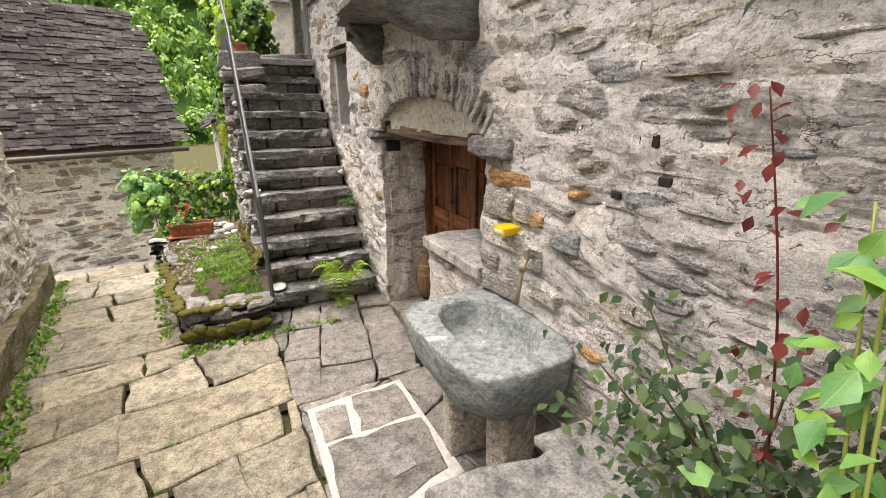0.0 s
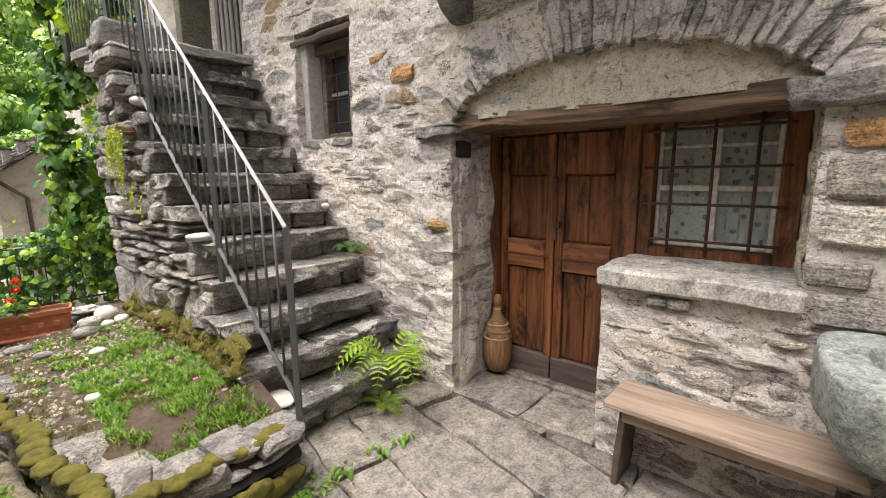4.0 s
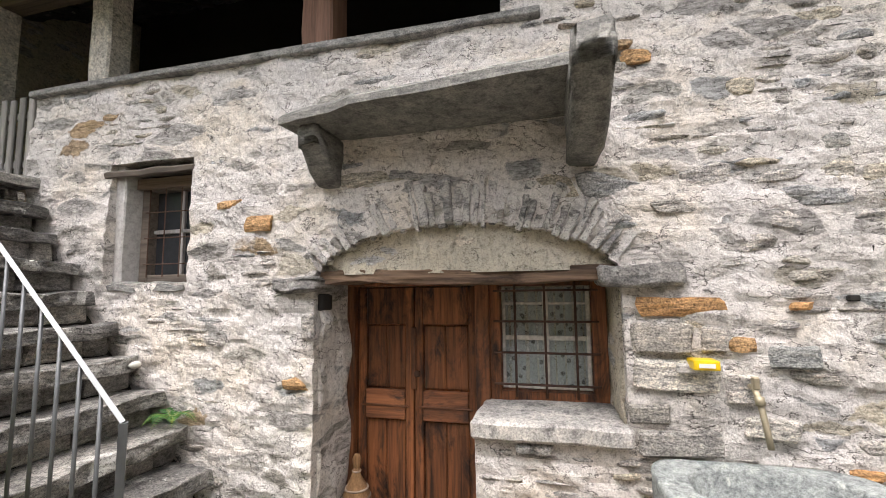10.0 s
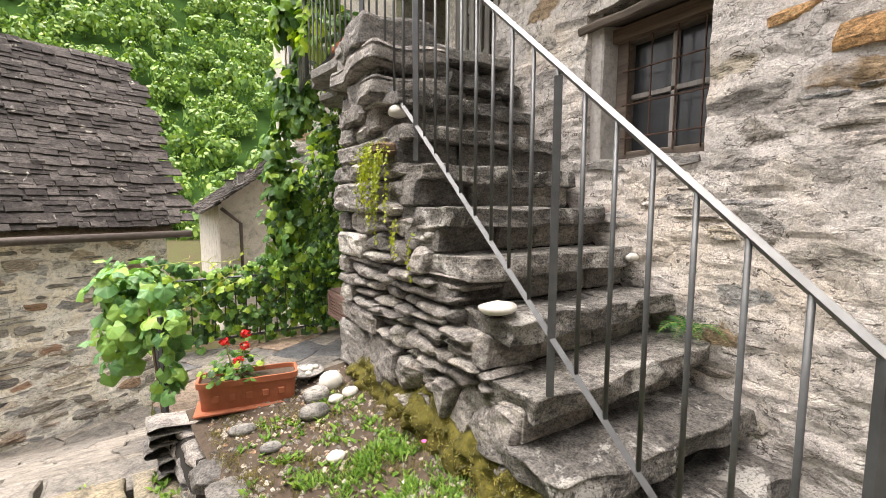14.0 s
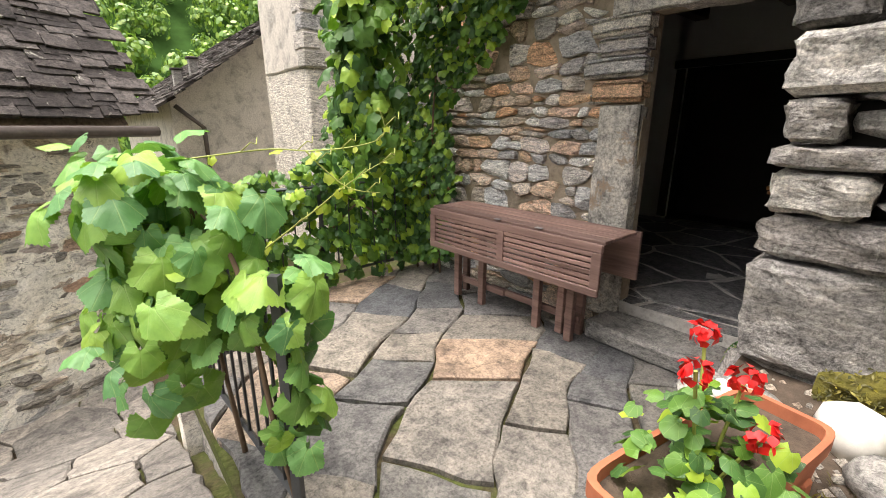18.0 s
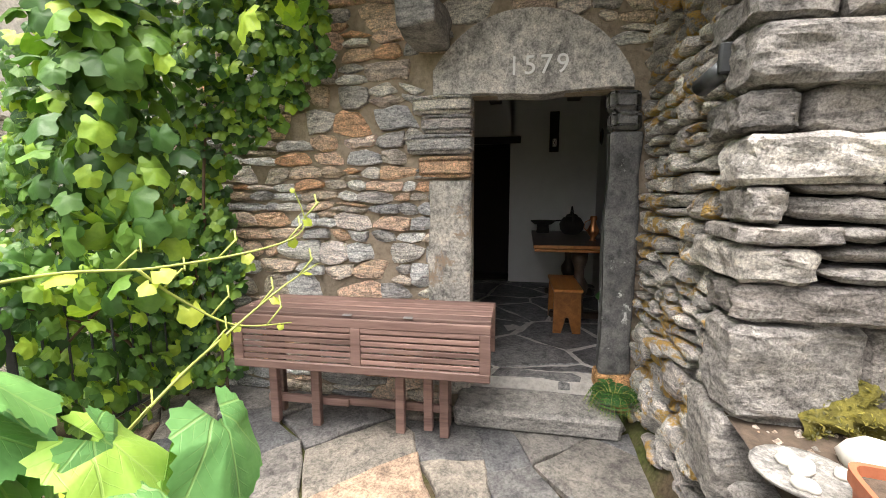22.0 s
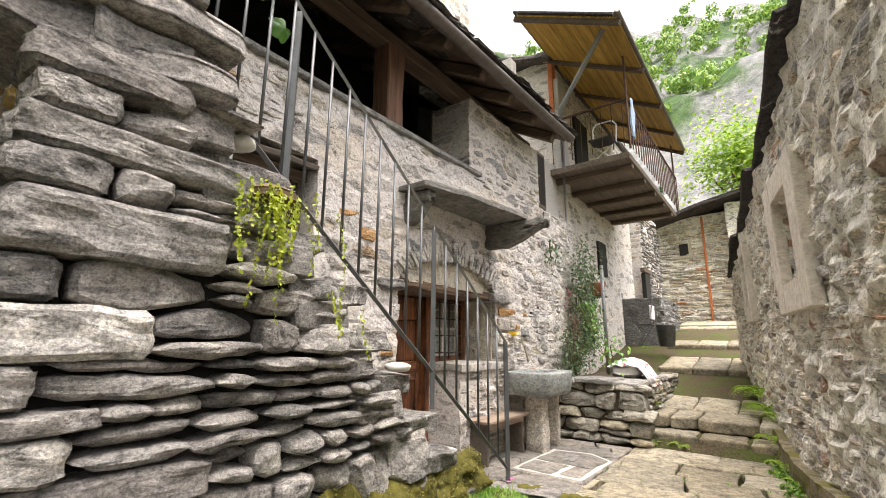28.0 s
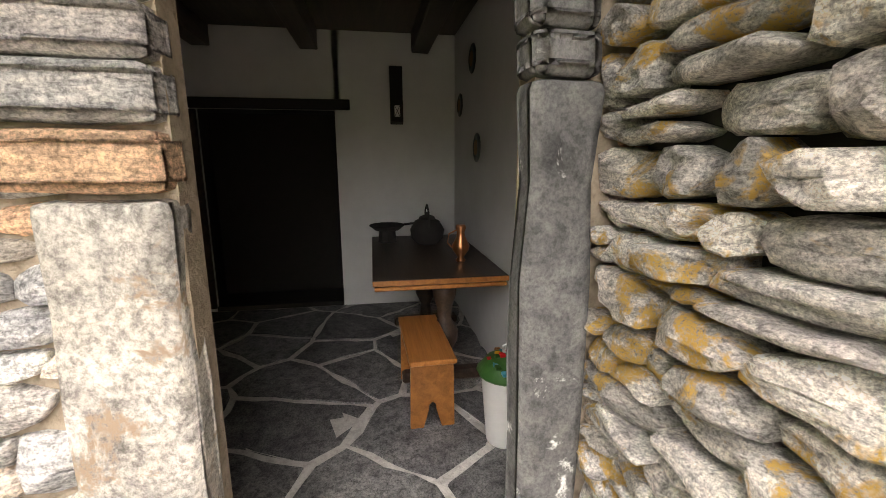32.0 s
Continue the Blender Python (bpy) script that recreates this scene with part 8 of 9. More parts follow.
for x, y, z, ln in strands:
    n = int(ln / 0.011)
    for k in range(n):
        t = k / n
        q = Vector((x - 0.03 * math.sin(t * 2), y + 0.02 * math.sin(t * 3 + y * 40), z - ln * t))
        ps.append(leaf_pose(q, (rp.uniform(-1, 0.3), rp.uniform(-1, 1), 0.3), rp, rp.uniform(0.014, 0.024), 0.5))
joined_leaves("trailing_foliage", lf, ps, m_hang, hangp)
part("root_clump", block(0.01, 0, 0.01, 0.09, 0.15, 0.05, 0.015, 0.03, 4, freq=9), m_stem, hangp, "brown matted roots", True)

# rose bush by the basin
rose = thing("rose_bush", (1.25, 0.45, 0.72), "tall rose bush with grey-green and young red leaves", "bush")
rb0 = Vector((1.25, 0.45, 0.72))
lf = plain_leaf("leaf", m_rose_leaf, 9, 0.08, 0.6)
rps, reds = [], []
for i in range(20):
    a = rp.uniform(0, math.tau)
    top = Vector((rp.uniform(-0.4, 0.12), rp.uniform(-0.2, 0.55), rp.uniform(0.2, 0.75))) if i < 9 else Vector((rp.uniform(-0.2, 0.1), rp.uniform(-1.2, -0.4), rp.uniform(0.8, 2.3)))
    mid = Vector((top.x * 0.4, top.y * 0.5, top.z * 0.55))
    ln = twist([(0.03 * math.cos(a), 0.1 * math.sin(a), -0.02), mid, top], 8)
    part("cane", tube(ln, 0.007, 5, 0.4), m_stem, rose, smooth=True)
    for p in ln[4:]:
        for _ in range(4 if i < 9 else 9):
            q = p + Vector((rp.gauss(0, 0.09), rp.gauss(0, 0.10), rp.gauss(0, 0.07)))
            if q.x < 0.22:
                rps.append(leaf_pose(q, (-0.6, 0.1, 0.7), rp, rp.uniform(0.035, 0.065), 0.4))
cane = twist([(-0.02, -0.1, 0.0), (-0.05, 0.0, 0.8), (-0.05, 0.14, 1.38)], 10)
part("cane", tube(cane, 0.005, 5, 0.4), m_red_leaf, rose, smooth=True)
for p in cane[6:]:
    for _ in range(3):
        reds.append(leaf_pose(p + Vector((rp.gauss(0, 0.04), rp.gauss(0, 0.05), rp.gauss(0, 0.03))), (-0.6, 0.1, 0.7), rp, rp.uniform(0.035, 0.06), 0.6))
for _ in range(1500):
    q = Vector((1.26 + rp.gauss(0, 0.09), rp.gauss(-0.32, 0.24), 2.0 + rp.gauss(0, 0.55)))
    if q.y < 0.12 and q.x < 1.44 and 0.9 < q.z < 3.15:
        rps.append(leaf_pose(q - rb0, (-0.7, 0.2, 0.6), rp, rp.uniform(0.04, 0.075), 0.4))
joined_leaves("foliage", lf, rps, m_rose_leaf, rose, "grey-green rose leaves")
joined_leaves("young_leaves", lf, reds, m_red_leaf, rose, "young dark red leaves")
shrub = thing("green_shrub", (0.72, 0.02, 0.78), "bright green broad-leaved shrub on the low wall", "bush")
lf2 = plain_leaf("leaf", m_vine_near, 12, 0.12, 0.6)
part("stem", tube([(0, 0, -0.02), (0.02, 0.0, 0.2), (0.05, 0.03, 0.45)], 0.008, 5), m_stem, shrub)
for i in range(60):
    e = Vector((rp.gauss(0, 0.13), rp.gauss(0, 0.12), rp.uniform(0.02, 0.6)))
    put("leaf", lf2, shrub, leaf_pose(e, (-0.5, 0.2, 0.8), rp, rp.uniform(0.06, 0.11), 0.3))
for dx, dy in ((0.30, 0.24), (0.24, 0.2), (0.4, 0.3)):
    tw = twist([(0, 0, 0.0), (dx * 0.5, dy * 0.5, 0.5), (dx, dy, 1.1)], 8)
    part("stem", tube(tw, 0.006, 5, 0.5), m_green_stem, shrub, smooth=True)
    for p in tw[8:]:
        for _ in range(3):
            put("leaf", lf2, shrub, leaf_pose(p + Vector((rp.gauss(0, 0.05), rp.gauss(0, 0.05), rp.gauss(0, 0.03))), (-0.6, -0.1, 0.7), rp, rp.uniform(0.05, 0.09), 0.3))
upper = thing("climbing_rose", (1.42, 0.72, 2.5), "rose shoots hanging against the wall", "bush")
joined_leaves("foliage", lf, [leaf_pose(Vector((rp.gauss(-0.06, 0.05), rp.gauss(0, 0.12), rp.gauss(0.2, 0.12))), (-0.9, 0.1, 0.4), rp, rp.uniform(0.04, 0.07), 0.5) for _ in range(90)], m_rose_leaf, upper)
part("cane", tube([(0.06, -0.06, 0.02), (-0.03, 0, 0.1), (-0.06, 0.1, 0.35)], 0.007, 5), m_stem, upper)

# stones and pebbles about the bed
for i, (x, y, z, sx, sy, sz, mm, lab) in enumerate(((0.10, 6.55, 0.50, 0.17, 0.15, 0.14, m_white_stone, "rounded white stone"), (-0.02, 6.46, 0.47, 0.17, 0.16, 0.11, m_slab, "grey boulder"), (-0.08, 6.28, 0.45, 0.18, 0.13, 0.09, m_slab, "flat grey stone"), (0.16, 6.36, 0.47, 0.1, 0.09, 0.07, m_white_stone, "small pale stone"), (0.06, 6.34, 0.46, 0.09, 0.08, 0.06, m_white_stone, "small pale stone"), (-0.12, 5.8, 0.42, 0.09, 0.08, 0.05, m_white_stone, "pale pebble"), (-0.28, 5.15, 0.37, 0.08, 0.07, 0.05, m_white_stone, "pale pebble"), (-0.45, 6.35, 0.40, 0.14, 0.1, 0.06, m_slab, "flat stone"), (-0.35, 6.1, 0.40, 0.11, 0.09, 0.05, m_slab, "flat stone"), (0.38, 5.24, 1.15, 0.18, 0.14, 0.055, m_white_stone, "smooth pale stone lying on a step"), (0.42, 6.2, 2.10, 0.13, 0.1, 0.08, m_white_stone, "pale stone lying on a step"), (0.44, 4.52, 0.25, 0.17, 0.24, 0.04, m_white_stone, "flat pale stone on the first step"), (0.36, 5.7, 1.42, 0.12, 0.1, 0.05, m_slab, "flat stone on a step"), (1.42, 5.35, 1.28, 0.08, 0.07, 0.05, m_white_stone, "white stone on a step"))):
    if x < 0.3 and y > 5.0:
        z = bed_z(x, y) + sz * 0.2
    st = put("stone", pebble(i * 3.7, sx, sy, sz, mm, "stone"), None, Matrix.Translation((x, y, z)))
    tagged(st, lab + " by the raised bed", "stone", "loose stones")
bowl = thing("stone_bowl", (0.0, 6.78, 0.42), "shallow bowl of pale pebbles and succulents", "bowl")
part("dish", lathe([(0.06, 0.0), (0.12, 0.03), (0.125, 0.04), (0.11, 0.035)], 20), m_slab, bowl, smooth=True)
for i in range(16):
    a, q = rp.uniform(0, math.tau), rp.uniform(0, 0.09)
    ob = put("pebble", pebble(i * 1.3, 0.045, 0.04, 0.035, m_white_stone, "pebble"), bowl, Matrix.Translation((q * math.cos(a), q * math.sin(a), 0.045)))
gravel = thing("bed_gravel", (-0.2, 6.0, 0.40), "scattered bark and gravel on the bed soil", "gravel")
gm = mesh_of("chip", [(-0.5, -0.3, 0), (0.5, -0.35, 0), (0.4, 0.35, 0), (-0.45, 0.3, 0), (0, 0, 0.5)], [(0, 1, 4), (1, 2, 4), (2, 3, 4), (3, 0, 4)], m_barn_rest)
cps = []
for _ in range(1100):
    x, y = rp.uniform(-0.6, 0.28), rp.uniform(4.9, 6.8)
    cps.append(Matrix.Translation((x + 0.2, y - 6.0, bed_z(x, y) - 0.40)) @ Euler((0, 0, rp.uniform(0, 6))).to_matrix().to_4x4() @ Matrix.Scale(rp.uniform(0.01, 0.035), 4))
joined_leaves("chips", gm, cps, m_barn_rest, gravel)
gravel["kind"] = "stuff"

# ---- houses up the lane ----
bh = thing("balcony_house", (1.75, -0.62, 0.3), "tall stone house with a wooden balcony and a cane-lined canopy", "house")
bo = Vector((1.75, -0.62, 0.3))


def bpart(nm, c, s, mat, bev=0.01, rough=0.0, cuts=0, par=None, lab=""):
    return part(nm, block(c[0] - bo.x, c[1] - bo.y, c[2] - bo.z, *s, bev, rough, cuts), mat, par or bh, lab)


bpart("wall", (3.45, -3.4, 3.6), (3.3, 5.5, 7.0), m_mortar, 0.02, 0.03, 8)
bpart("brick_edge", (1.80, -0.70, 6.6), (0.10, 0.16, 1.9), m_brick_red, lab="orange brick corner strip")
bpart("grey_pilaster", (1.72, -0.85, 5.4), (0.14, 0.4, 2.4), m_grey_render)
part("downpipe", tube([(0.25 - 1.75, 0.7 + 0.62, 6.35 - 0.3), (1.50 - 1.75, -0.3 + 0.62, 5.65 - 0.3), (1.55 - 1.75, -0.45 + 0.62, 5.4 - 0.3), (1.55 - 1.75, -0.45 + 0.62, 0.9)], 0.045, 8), m_iron_light, bh, "pale metal downpipe", True)
m_balcony = wood_mat("grey_brown_balcony_board", (0.07, 0.055, 0.045), (0.22, 0.175, 0.14), 1, 0.8, bump=0.6)
balc = bpart("balcony", (1.08, -2.5, 4.42), (1.5, 4.4, 0.12), m_balcony, 0.01, lab="dark board balcony floor on joists")
for i in range(5):
    bpart("joist", (1.06, -0.6 - i * 0.9, 4.31), (1.42, 0.12, 0.09), m_beam_x, par=balc)
bpart("top_rail", (0.26, -2.4, 5.35), (0.04, 4.6, 0.04), m_rust, par=balc)
bpart("top_rail", (0.95, -0.12, 5.35), (1.4, 0.04, 0.04), m_rust, par=balc)
for i in range(24):
    bpart("baluster", (0.26, -0.12 - i * 0.2, 4.92), (0.018, 0.05, 0.86), m_rust, par=balc)
for i in range(8):
    bpart("baluster", (0.35 + i * 0.18, -0.12, 4.92), (0.012, 0.012, 0.86), m_rust, par=balc)
can = bpart("canopy", (0.88, -2.0, 6.70), (0.01, 0.01, 0.01), m_beam_x)
bm = block(0, 0, 0, 1.95, 6.0, 0.04, 0.005)
bmesh.ops.transform(bm, matrix=pose(0.92 - bo.x, -2.0 - bo.y, 6.62 - bo.z, 0, -28, 0), verts=bm.verts)
part("roof_slab", bm, m_roof, can)
m_cane = wood_mat("yellow_cane", (0.22, 0.12, 0.02), (0.50, 0.32, 0.07), 1, 0.6)
for i in range(38):
    q = pose(0.92 - bo.x, -2.0 - bo.y, 6.58 - bo.z, 0, -28, 0) @ Vector((-0.95 + i * 0.05, 0, 0))
    part("cane", block(q.x, q.y, q.z, 0.042, 5.9, 0.03, 0.006), m_cane, can, "yellow cane lining")
for y in (0.9, -0.6, -2.1, -3.6, -4.9):
    bm = block(0, 0, 0, 2.0, 0.07, 0.09, 0.005)
    bmesh.ops.transform(bm, matrix=pose(0.92 - bo.x, y - bo.y, 6.53 - bo.z, 0, -28, 0), verts=bm.verts)
    part("rafter", bm, m_beam_x, can)
part("gutter", tube([(0.05 - bo.x, 1.0 - bo.y, 6.18 - bo.z), (0.05 - bo.x, -5.0 - bo.y, 6.18 - bo.z)], 0.05, 8), m_zinc, can, "grey metal gutter", True)
for y in (-0.2, -4.6):
    part("post", tube([(0.28 - bo.x, y - bo.y, 4.48 - bo.z), (0.28 - bo.x, y - bo.y, 6.25 - bo.z)], 0.02, 6), m_rust, can)
bm = block(0, 0, 0, 4.2, 6.0, 0.12, 0.02, 0.05, 8)
bmesh.ops.transform(bm, matrix=pose(3.7 - bo.x, -3.4 - bo.y, 7.6 - bo.z, 0, -16, 0), verts=bm.verts)
part("roof", bm, m_roof, bh, "rough slate roof")
for y, z, s in ((-2.0, 1.6, (0.1, 0.5, 0.9)), (-3.2, 3.2, (0.1, 0.55, 0.8)), (-2.2, 5.4, (0.1, 0.8, 1.8))):
    bpart("window", (1.79, y, z), s, m_black, lab="dark window")
chr_ = thing("balcony_chair", (0.85, -0.7, 4.49), "white metal garden chair on the balcony", "chair")
for pts in ([(-0.2, 0.2, 0), (0.2, -0.1, 0.45), (0.22, -0.1, 0.8)], [(0.2, 0.2, 0), (-0.2, -0.1, 0.45), (-0.22, -0.1, 0.8)]):
    part("frame", tube(pts, 0.014, 6), m_white, chr_)
part("seat", block(0, 0.05, 0.44, 0.42, 0.4, 0.03, 0.01), m_iron, chr_)
part("backrest", tube([(0.22, -0.1, 0.8), (0.15, -0.1, 0.9), (-0.15, -0.1, 0.9), (-0.22, -0.1, 0.8)], 0.014, 6), m_white, chr_)
wash = thing("hanging_cloth", (0.24, -0.35, 4.95), "blue and white cloth hung over the balcony rail", "cloth")
part("cloth", block(0, 0, 0.12, 0.03, 0.22, 0.7, 0.01, 0.03, 5), plain_mat("pale_blue_cloth", (0.35, 0.45, 0.62), 0.9, var=0.4), wash, smooth=True)
flag = thing("striped_cloth", (0.6, -4.7, 4.75), "green, white and orange cloth on the balcony corner", "cloth")
for i, mm in enumerate((m_darkfern, m_white, m_brick_red)):
    part("stripe", block(0, 0, 0.35 - i * 0.17, 0.04, 0.24, 0.17, 0.01, 0.02, 3), mm, flag)
chim = thing("chimney", (2.5, 2.05, 5.2), "rubble stone chimney with a slab cap on the main roof", "chimney")
part("shaft", block(0, 0, 1.15, 0.55, 0.68, 2.5, 0.03, 0.04, 7), m_mortar_left, chim)
part("cap", block(0, 0, 2.62, 0.75, 0.85, 0.07, 0.01, 0.02, 3), m_roof, chim)
for sx in (-0.2, 0.2):
    part("cap_stone", block(sx, 0, 2.5, 0.12, 0.5, 0.18, 0.01), m_dry, chim)
# windows of the grey wall
nw = thing("window_3", (1.74, 0.22, 3.6), "narrow dark window in the grey rendered wall", "window", kind="structure")
part("frame", block(0, 0, 0.5, 0.06, 0.34, 1.05, 0.01), m_door_low, nw)
part("pane", block(-0.032, 0, 0.5, 0.006, 0.24, 0.92, 0), m_black, nw, "dark pane")
# middle house with a small terrace, and the far houses
mh = thing("stone_house", (1.9, -7.2, 1.0), "grey dry-stone house up the lane", "house")
part("wall", block(1.1, -1.2, 2.2, 2.6, 2.6, 4.6, 0.03, 0.05, 9), m_mortar, mh)
part("window", block(-0.22, 0.05, 1.9, 0.12, 0.6, 0.9, 0.01), m_black, mh, "dark window opening")
part("window_lintel", block(-0.24, 0.05, 2.42, 0.12, 0.9, 0.12, 0.01), m_beam, mh)
part("terrace_wall", block(-0.15, 1.2, 0.6, 1.7, 2.4, 1.6, 0.03, 0.04, 6), m_dry_rest, mh, "low stone terrace wall")
fh = thing("far_house", (0.4, -11.6, 1.6), "pale stone house closing the lane under a slab roof", "house")
part("wall", block(0.6, -1.5, 2.1, 2.6, 3.0, 4.8, 0.03, 0.05, 9), m_mortar_left, fh)
part("window_surround", block(0.75, 0.01, 3.2, 0.55, 0.06, 0.7, 0.01), m_mortar_cream, fh)
part("window", block(0.75, 0.045, 3.2, 0.3, 0.03, 0.45, 0), m_black, fh, "small dark window")
part("downpipe", tube([(0.05, 0.06, 4.4), (0.05, 0.06, 0.2)], 0.04, 6), m_brick_red, fh, "rust-red downpipe")
part("side_wall", block(-1.75, -1.2, 1.9, 2.0, 3.4, 5.6, 0.03, 0.06, 9), m_mortar_left, fh, "rough stone gable")
bm = block(0, 0, 0, 4.4, 4.2, 0.14, 0.02, 0.06, 8)
bmesh.ops.transform(bm, matrix=pose(-0.35, -1.2, 4.75, 0, 14, 0), verts=bm.verts)
part("roof", bm, m_roof, fh, "sagging slate roof")
# left house: eave, plinth, window
le = structure("roof_left_house", "slate eave of the house along the lane", "eave")
for s0, s1 in ((0.0, 2.4), (2.4, 4.6), (4.6, 6.9)):
    pa, pb = LC + lu2 * s0, LC + lu2 * s1
    za, zb = 2.62 + s0 * 0.13, 2.62 + s1 * 0.13
    mid = (pa + pb) / 2
    bm = block(-0.12, 0, 0, 0.5, (pb - pa).length + 0.1, 0.05, 0.01, 0.02, 5)
    bmesh.ops.transform(bm, matrix=Matrix.Translation((mid.x - 0.02 * 1, mid.y, (za + zb) / 2)) @ Euler((math.atan2(zb - za, s1 - s0), radians(18), math.atan2(lu2.y, lu2.x) - math.pi / 2)).to_matrix().to_4x4(), verts=bm.verts)
    part("eave_slab", bm, m_roof, le)
pa, pb = LB, LA
bm = block(-0.12, 0, 0, 0.46, len1 + 0.3, 0.05, 0.01, 0.02, 5)
bmesh.ops.transform(bm, matrix=Matrix.Translation(((pa.x + pb.x) / 2, (pa.y + pb.y) / 2, 3.66)) @ Euler((math.atan(0.1), radians(18), math.atan2(lu1.y, lu1.x) - math.pi / 2)).to_matrix().to_4x4(), verts=bm.verts)
part("eave_slab", bm, m_roof, le)
plinth = structure("plinth", "mossy rendered plinth at the foot of the house wall", "plinth")
for A, U, N, L in ((LC, lu2, ln2, len2), (LB, lu1, ln1, len1)):
    bm = bmesh.new()
    wall_patch(bm, A + N * 0.10, U, N, 0 if A is LB else 3.2, L, -0.2, lambda s: 0.26 + 0.05 * math.sin(s * 2.2), 0.14, 0.09, 0.03)
    bmesh.ops.recalc_face_normals(bm, faces=bm.faces)
    part("footing", bm, m_plinth, plinth, "dark mossy footing")
lw = thing("window_4", LC + lu2 * (LW0 + LW1) / 2 + Vector((0, 0, 1.72)), "small deep window with a pale cement surround", "window", kind="structure")
lw.rotation_euler = (0, 0, math.atan2(lu2.y, lu2.x) - math.pi / 2)
for c, s in (((0.035, -0.47, 0.43), (0.09, 0.30, 1.2)), ((0.035, 0.47, 0.43), (0.09, 0.30, 1.2)), ((0.035, 0, 0.925), (0.09, 0.638, 0.21)), ((0.035, 0, -0.045), (0.09, 0.638, 0.25))):
    part("surround", block(*c, *s, 0.008, 0.006, 2), m_cement, lw, "pale cement surround")
part("pane", block(-0.3, 0, 0.45, 0.02, 0.70, 0.92, 0), m_cement, lw, "walled-up pale window recess")
lw2 = thing("window_5", LC + lu2 * 2.74 + Vector((0, 0, 1.58)), "narrow window with a pale cement surround", "window", kind="structure")
lw2.rotation_euler = lw.rotation_euler
for y, z, w, h in ((-0.25, 0.55, 0.16, 1.1), (0.25, 0.55, 0.16, 1.1), (0, 1.02, 0.34, 0.16), (0, 0.1, 0.34, 0.2)):
    part("surround", block(0.035, y, z, 0.09, w, h, 0.008, 0.006, 2), m_cement, lw2, "pale cement surround")
part("pane", block(0.03, 0, 0.57, 0.02, 0.34, 0.74, 0), m_black, lw2, "dark window pane")

# ---- things on the low wall and the lane's terrace ----
cl = thing("patterned_cloth", (0.50, -0.15, 0.82), "white cloth with red print draped over the low wall", "cloth")
bm = bmesh.new()
n = 14
g = [[bm.verts.new((-0.32 + 0.62 * i / n, -0.35 + 0.7 * j / n, 0.10 + 0.14 * math.exp(-((i / n - 0.55) ** 2 + (j / n - 0.5) ** 2) * 6) + 0.03 * noise.noise(Vector((i * 0.5, j * 0.5, 1))) - (0.26 * max(0, 0.25 - i / n) * 4 if i < 4 else 0))) for j in range(n + 1)] for i in range(n + 1)]
for i in range(n):
    for j in range(n):
        bm.faces.new((g[i][j], g[i + 1][j], g[i + 1][j + 1], g[i][j + 1]))
k = Mat("white_cloth_with_red_print", 0.9)
w = k.coords()
k.color(k.mix(k.step(k.voronoi(w, 9), 0.25, 0.2), (0.62, 0.6, 0.6), (0.45, 0.03, 0.06)))
part("sheet", bm, k.m, cl, smooth=True)
part("bundle", block(0.08, 0.05, 0.06, 0.4, 0.5, 0.22, 0.06, 0.03, 4), m_cloth, cl, "folded white cushion beneath", True)
fc = thing("folding_chair", (1.0, -3.5, 1.22), "small black metal folding chair with a white cloth", "chair")
for s in (-0.16, 0.16):
    part("frame", tube([(0.16, s, 0), (-0.12, s, 0.45), (-0.18, s, 0.85)], 0.01, 6), m_iron, fc)
    part("frame", tube([(-0.16, s, 0), (0.16, s, 0.45)], 0.01, 6), m_iron, fc)
part("seat", block(0, 0, 0.45, 0.34, 0.36, 0.02, 0.004), m_iron, fc)
part("cloth", block(-0.15, 0, 0.72, 0.04, 0.34, 0.3, 0.01, 0.01, 3), m_cloth, fc, "white cloth on the backrest")
bk = thing("grey_tub", (0.62, -3.6, 1.2), "dark grey plastic tub beside the steps", "tub")
part("tub", lathe([(0.15, 0.0), (0.2, 0.44), (0.21, 0.46), (0.19, 0.46), (0.15, 0.05)], 18), m_iron, bk, smooth=True)
tp_ = thing("terracotta_pot", (1.45, -1.7, 2.2), "terracotta pot on a wall bracket", "pot")
part("pot", lathe([(0.1, 0.0), (0.16, 0.22), (0.17, 0.24), (0.15, 0.24)], 16), m_terracotta, tp_, smooth=True)
part("shelf", block(0.1, 0, -0.02, 0.45, 0.4, 0.03, 0.004), m_door_low, tp_)
pst = thing("grey_pole", (1.2, -1.2, 0.7), "plain grey metal pole behind the rose bush", "pole")
part("pole", tube([(0, 0, 0), (0, 0, 2.0)], 0.035, 10), m_iron_light, pst, smooth=True)
part("cap", lathe([(0.037, 2.0), (0.02, 2.02)], 10), m_iron_light, pst)

# ---- hills ----
def hill(name, label, origin, ux, uy, w, d, rise, mat, seed, nw=36, nd=30, rough=9.0):
    bm = bmesh.new()
    o, ux, uy = Vector(origin), Vector(ux), Vector(uy)
    gr = []

    def at_(a, b):
        p = o + ux * a + uy * b
        z = o.z + rise(a, b) + rough * noise.fractal(p * 0.02 + Vector((seed, 0, 0)), 1.0, 2.0, 4)
        return Vector((p.x, p.y, z))

    for i in range(nw + 1):
        gr.append([bm.verts.new(at_(-w / 2 + w * i / nw, d * j / nd)) for j in range(nd + 1)])
    for i in range(nw):
        for j in range(nd):
            bm.faces.new((gr[i][j], gr[i + 1][j], gr[i + 1][j + 1], gr[i][j + 1]))
    bmesh.ops.recalc_face_normals(bm, faces=bm.faces)
    ob = part(name, bm, mat, None, smooth=True)
    return tagged(ob, label, "hillside", kind="structure"), at_


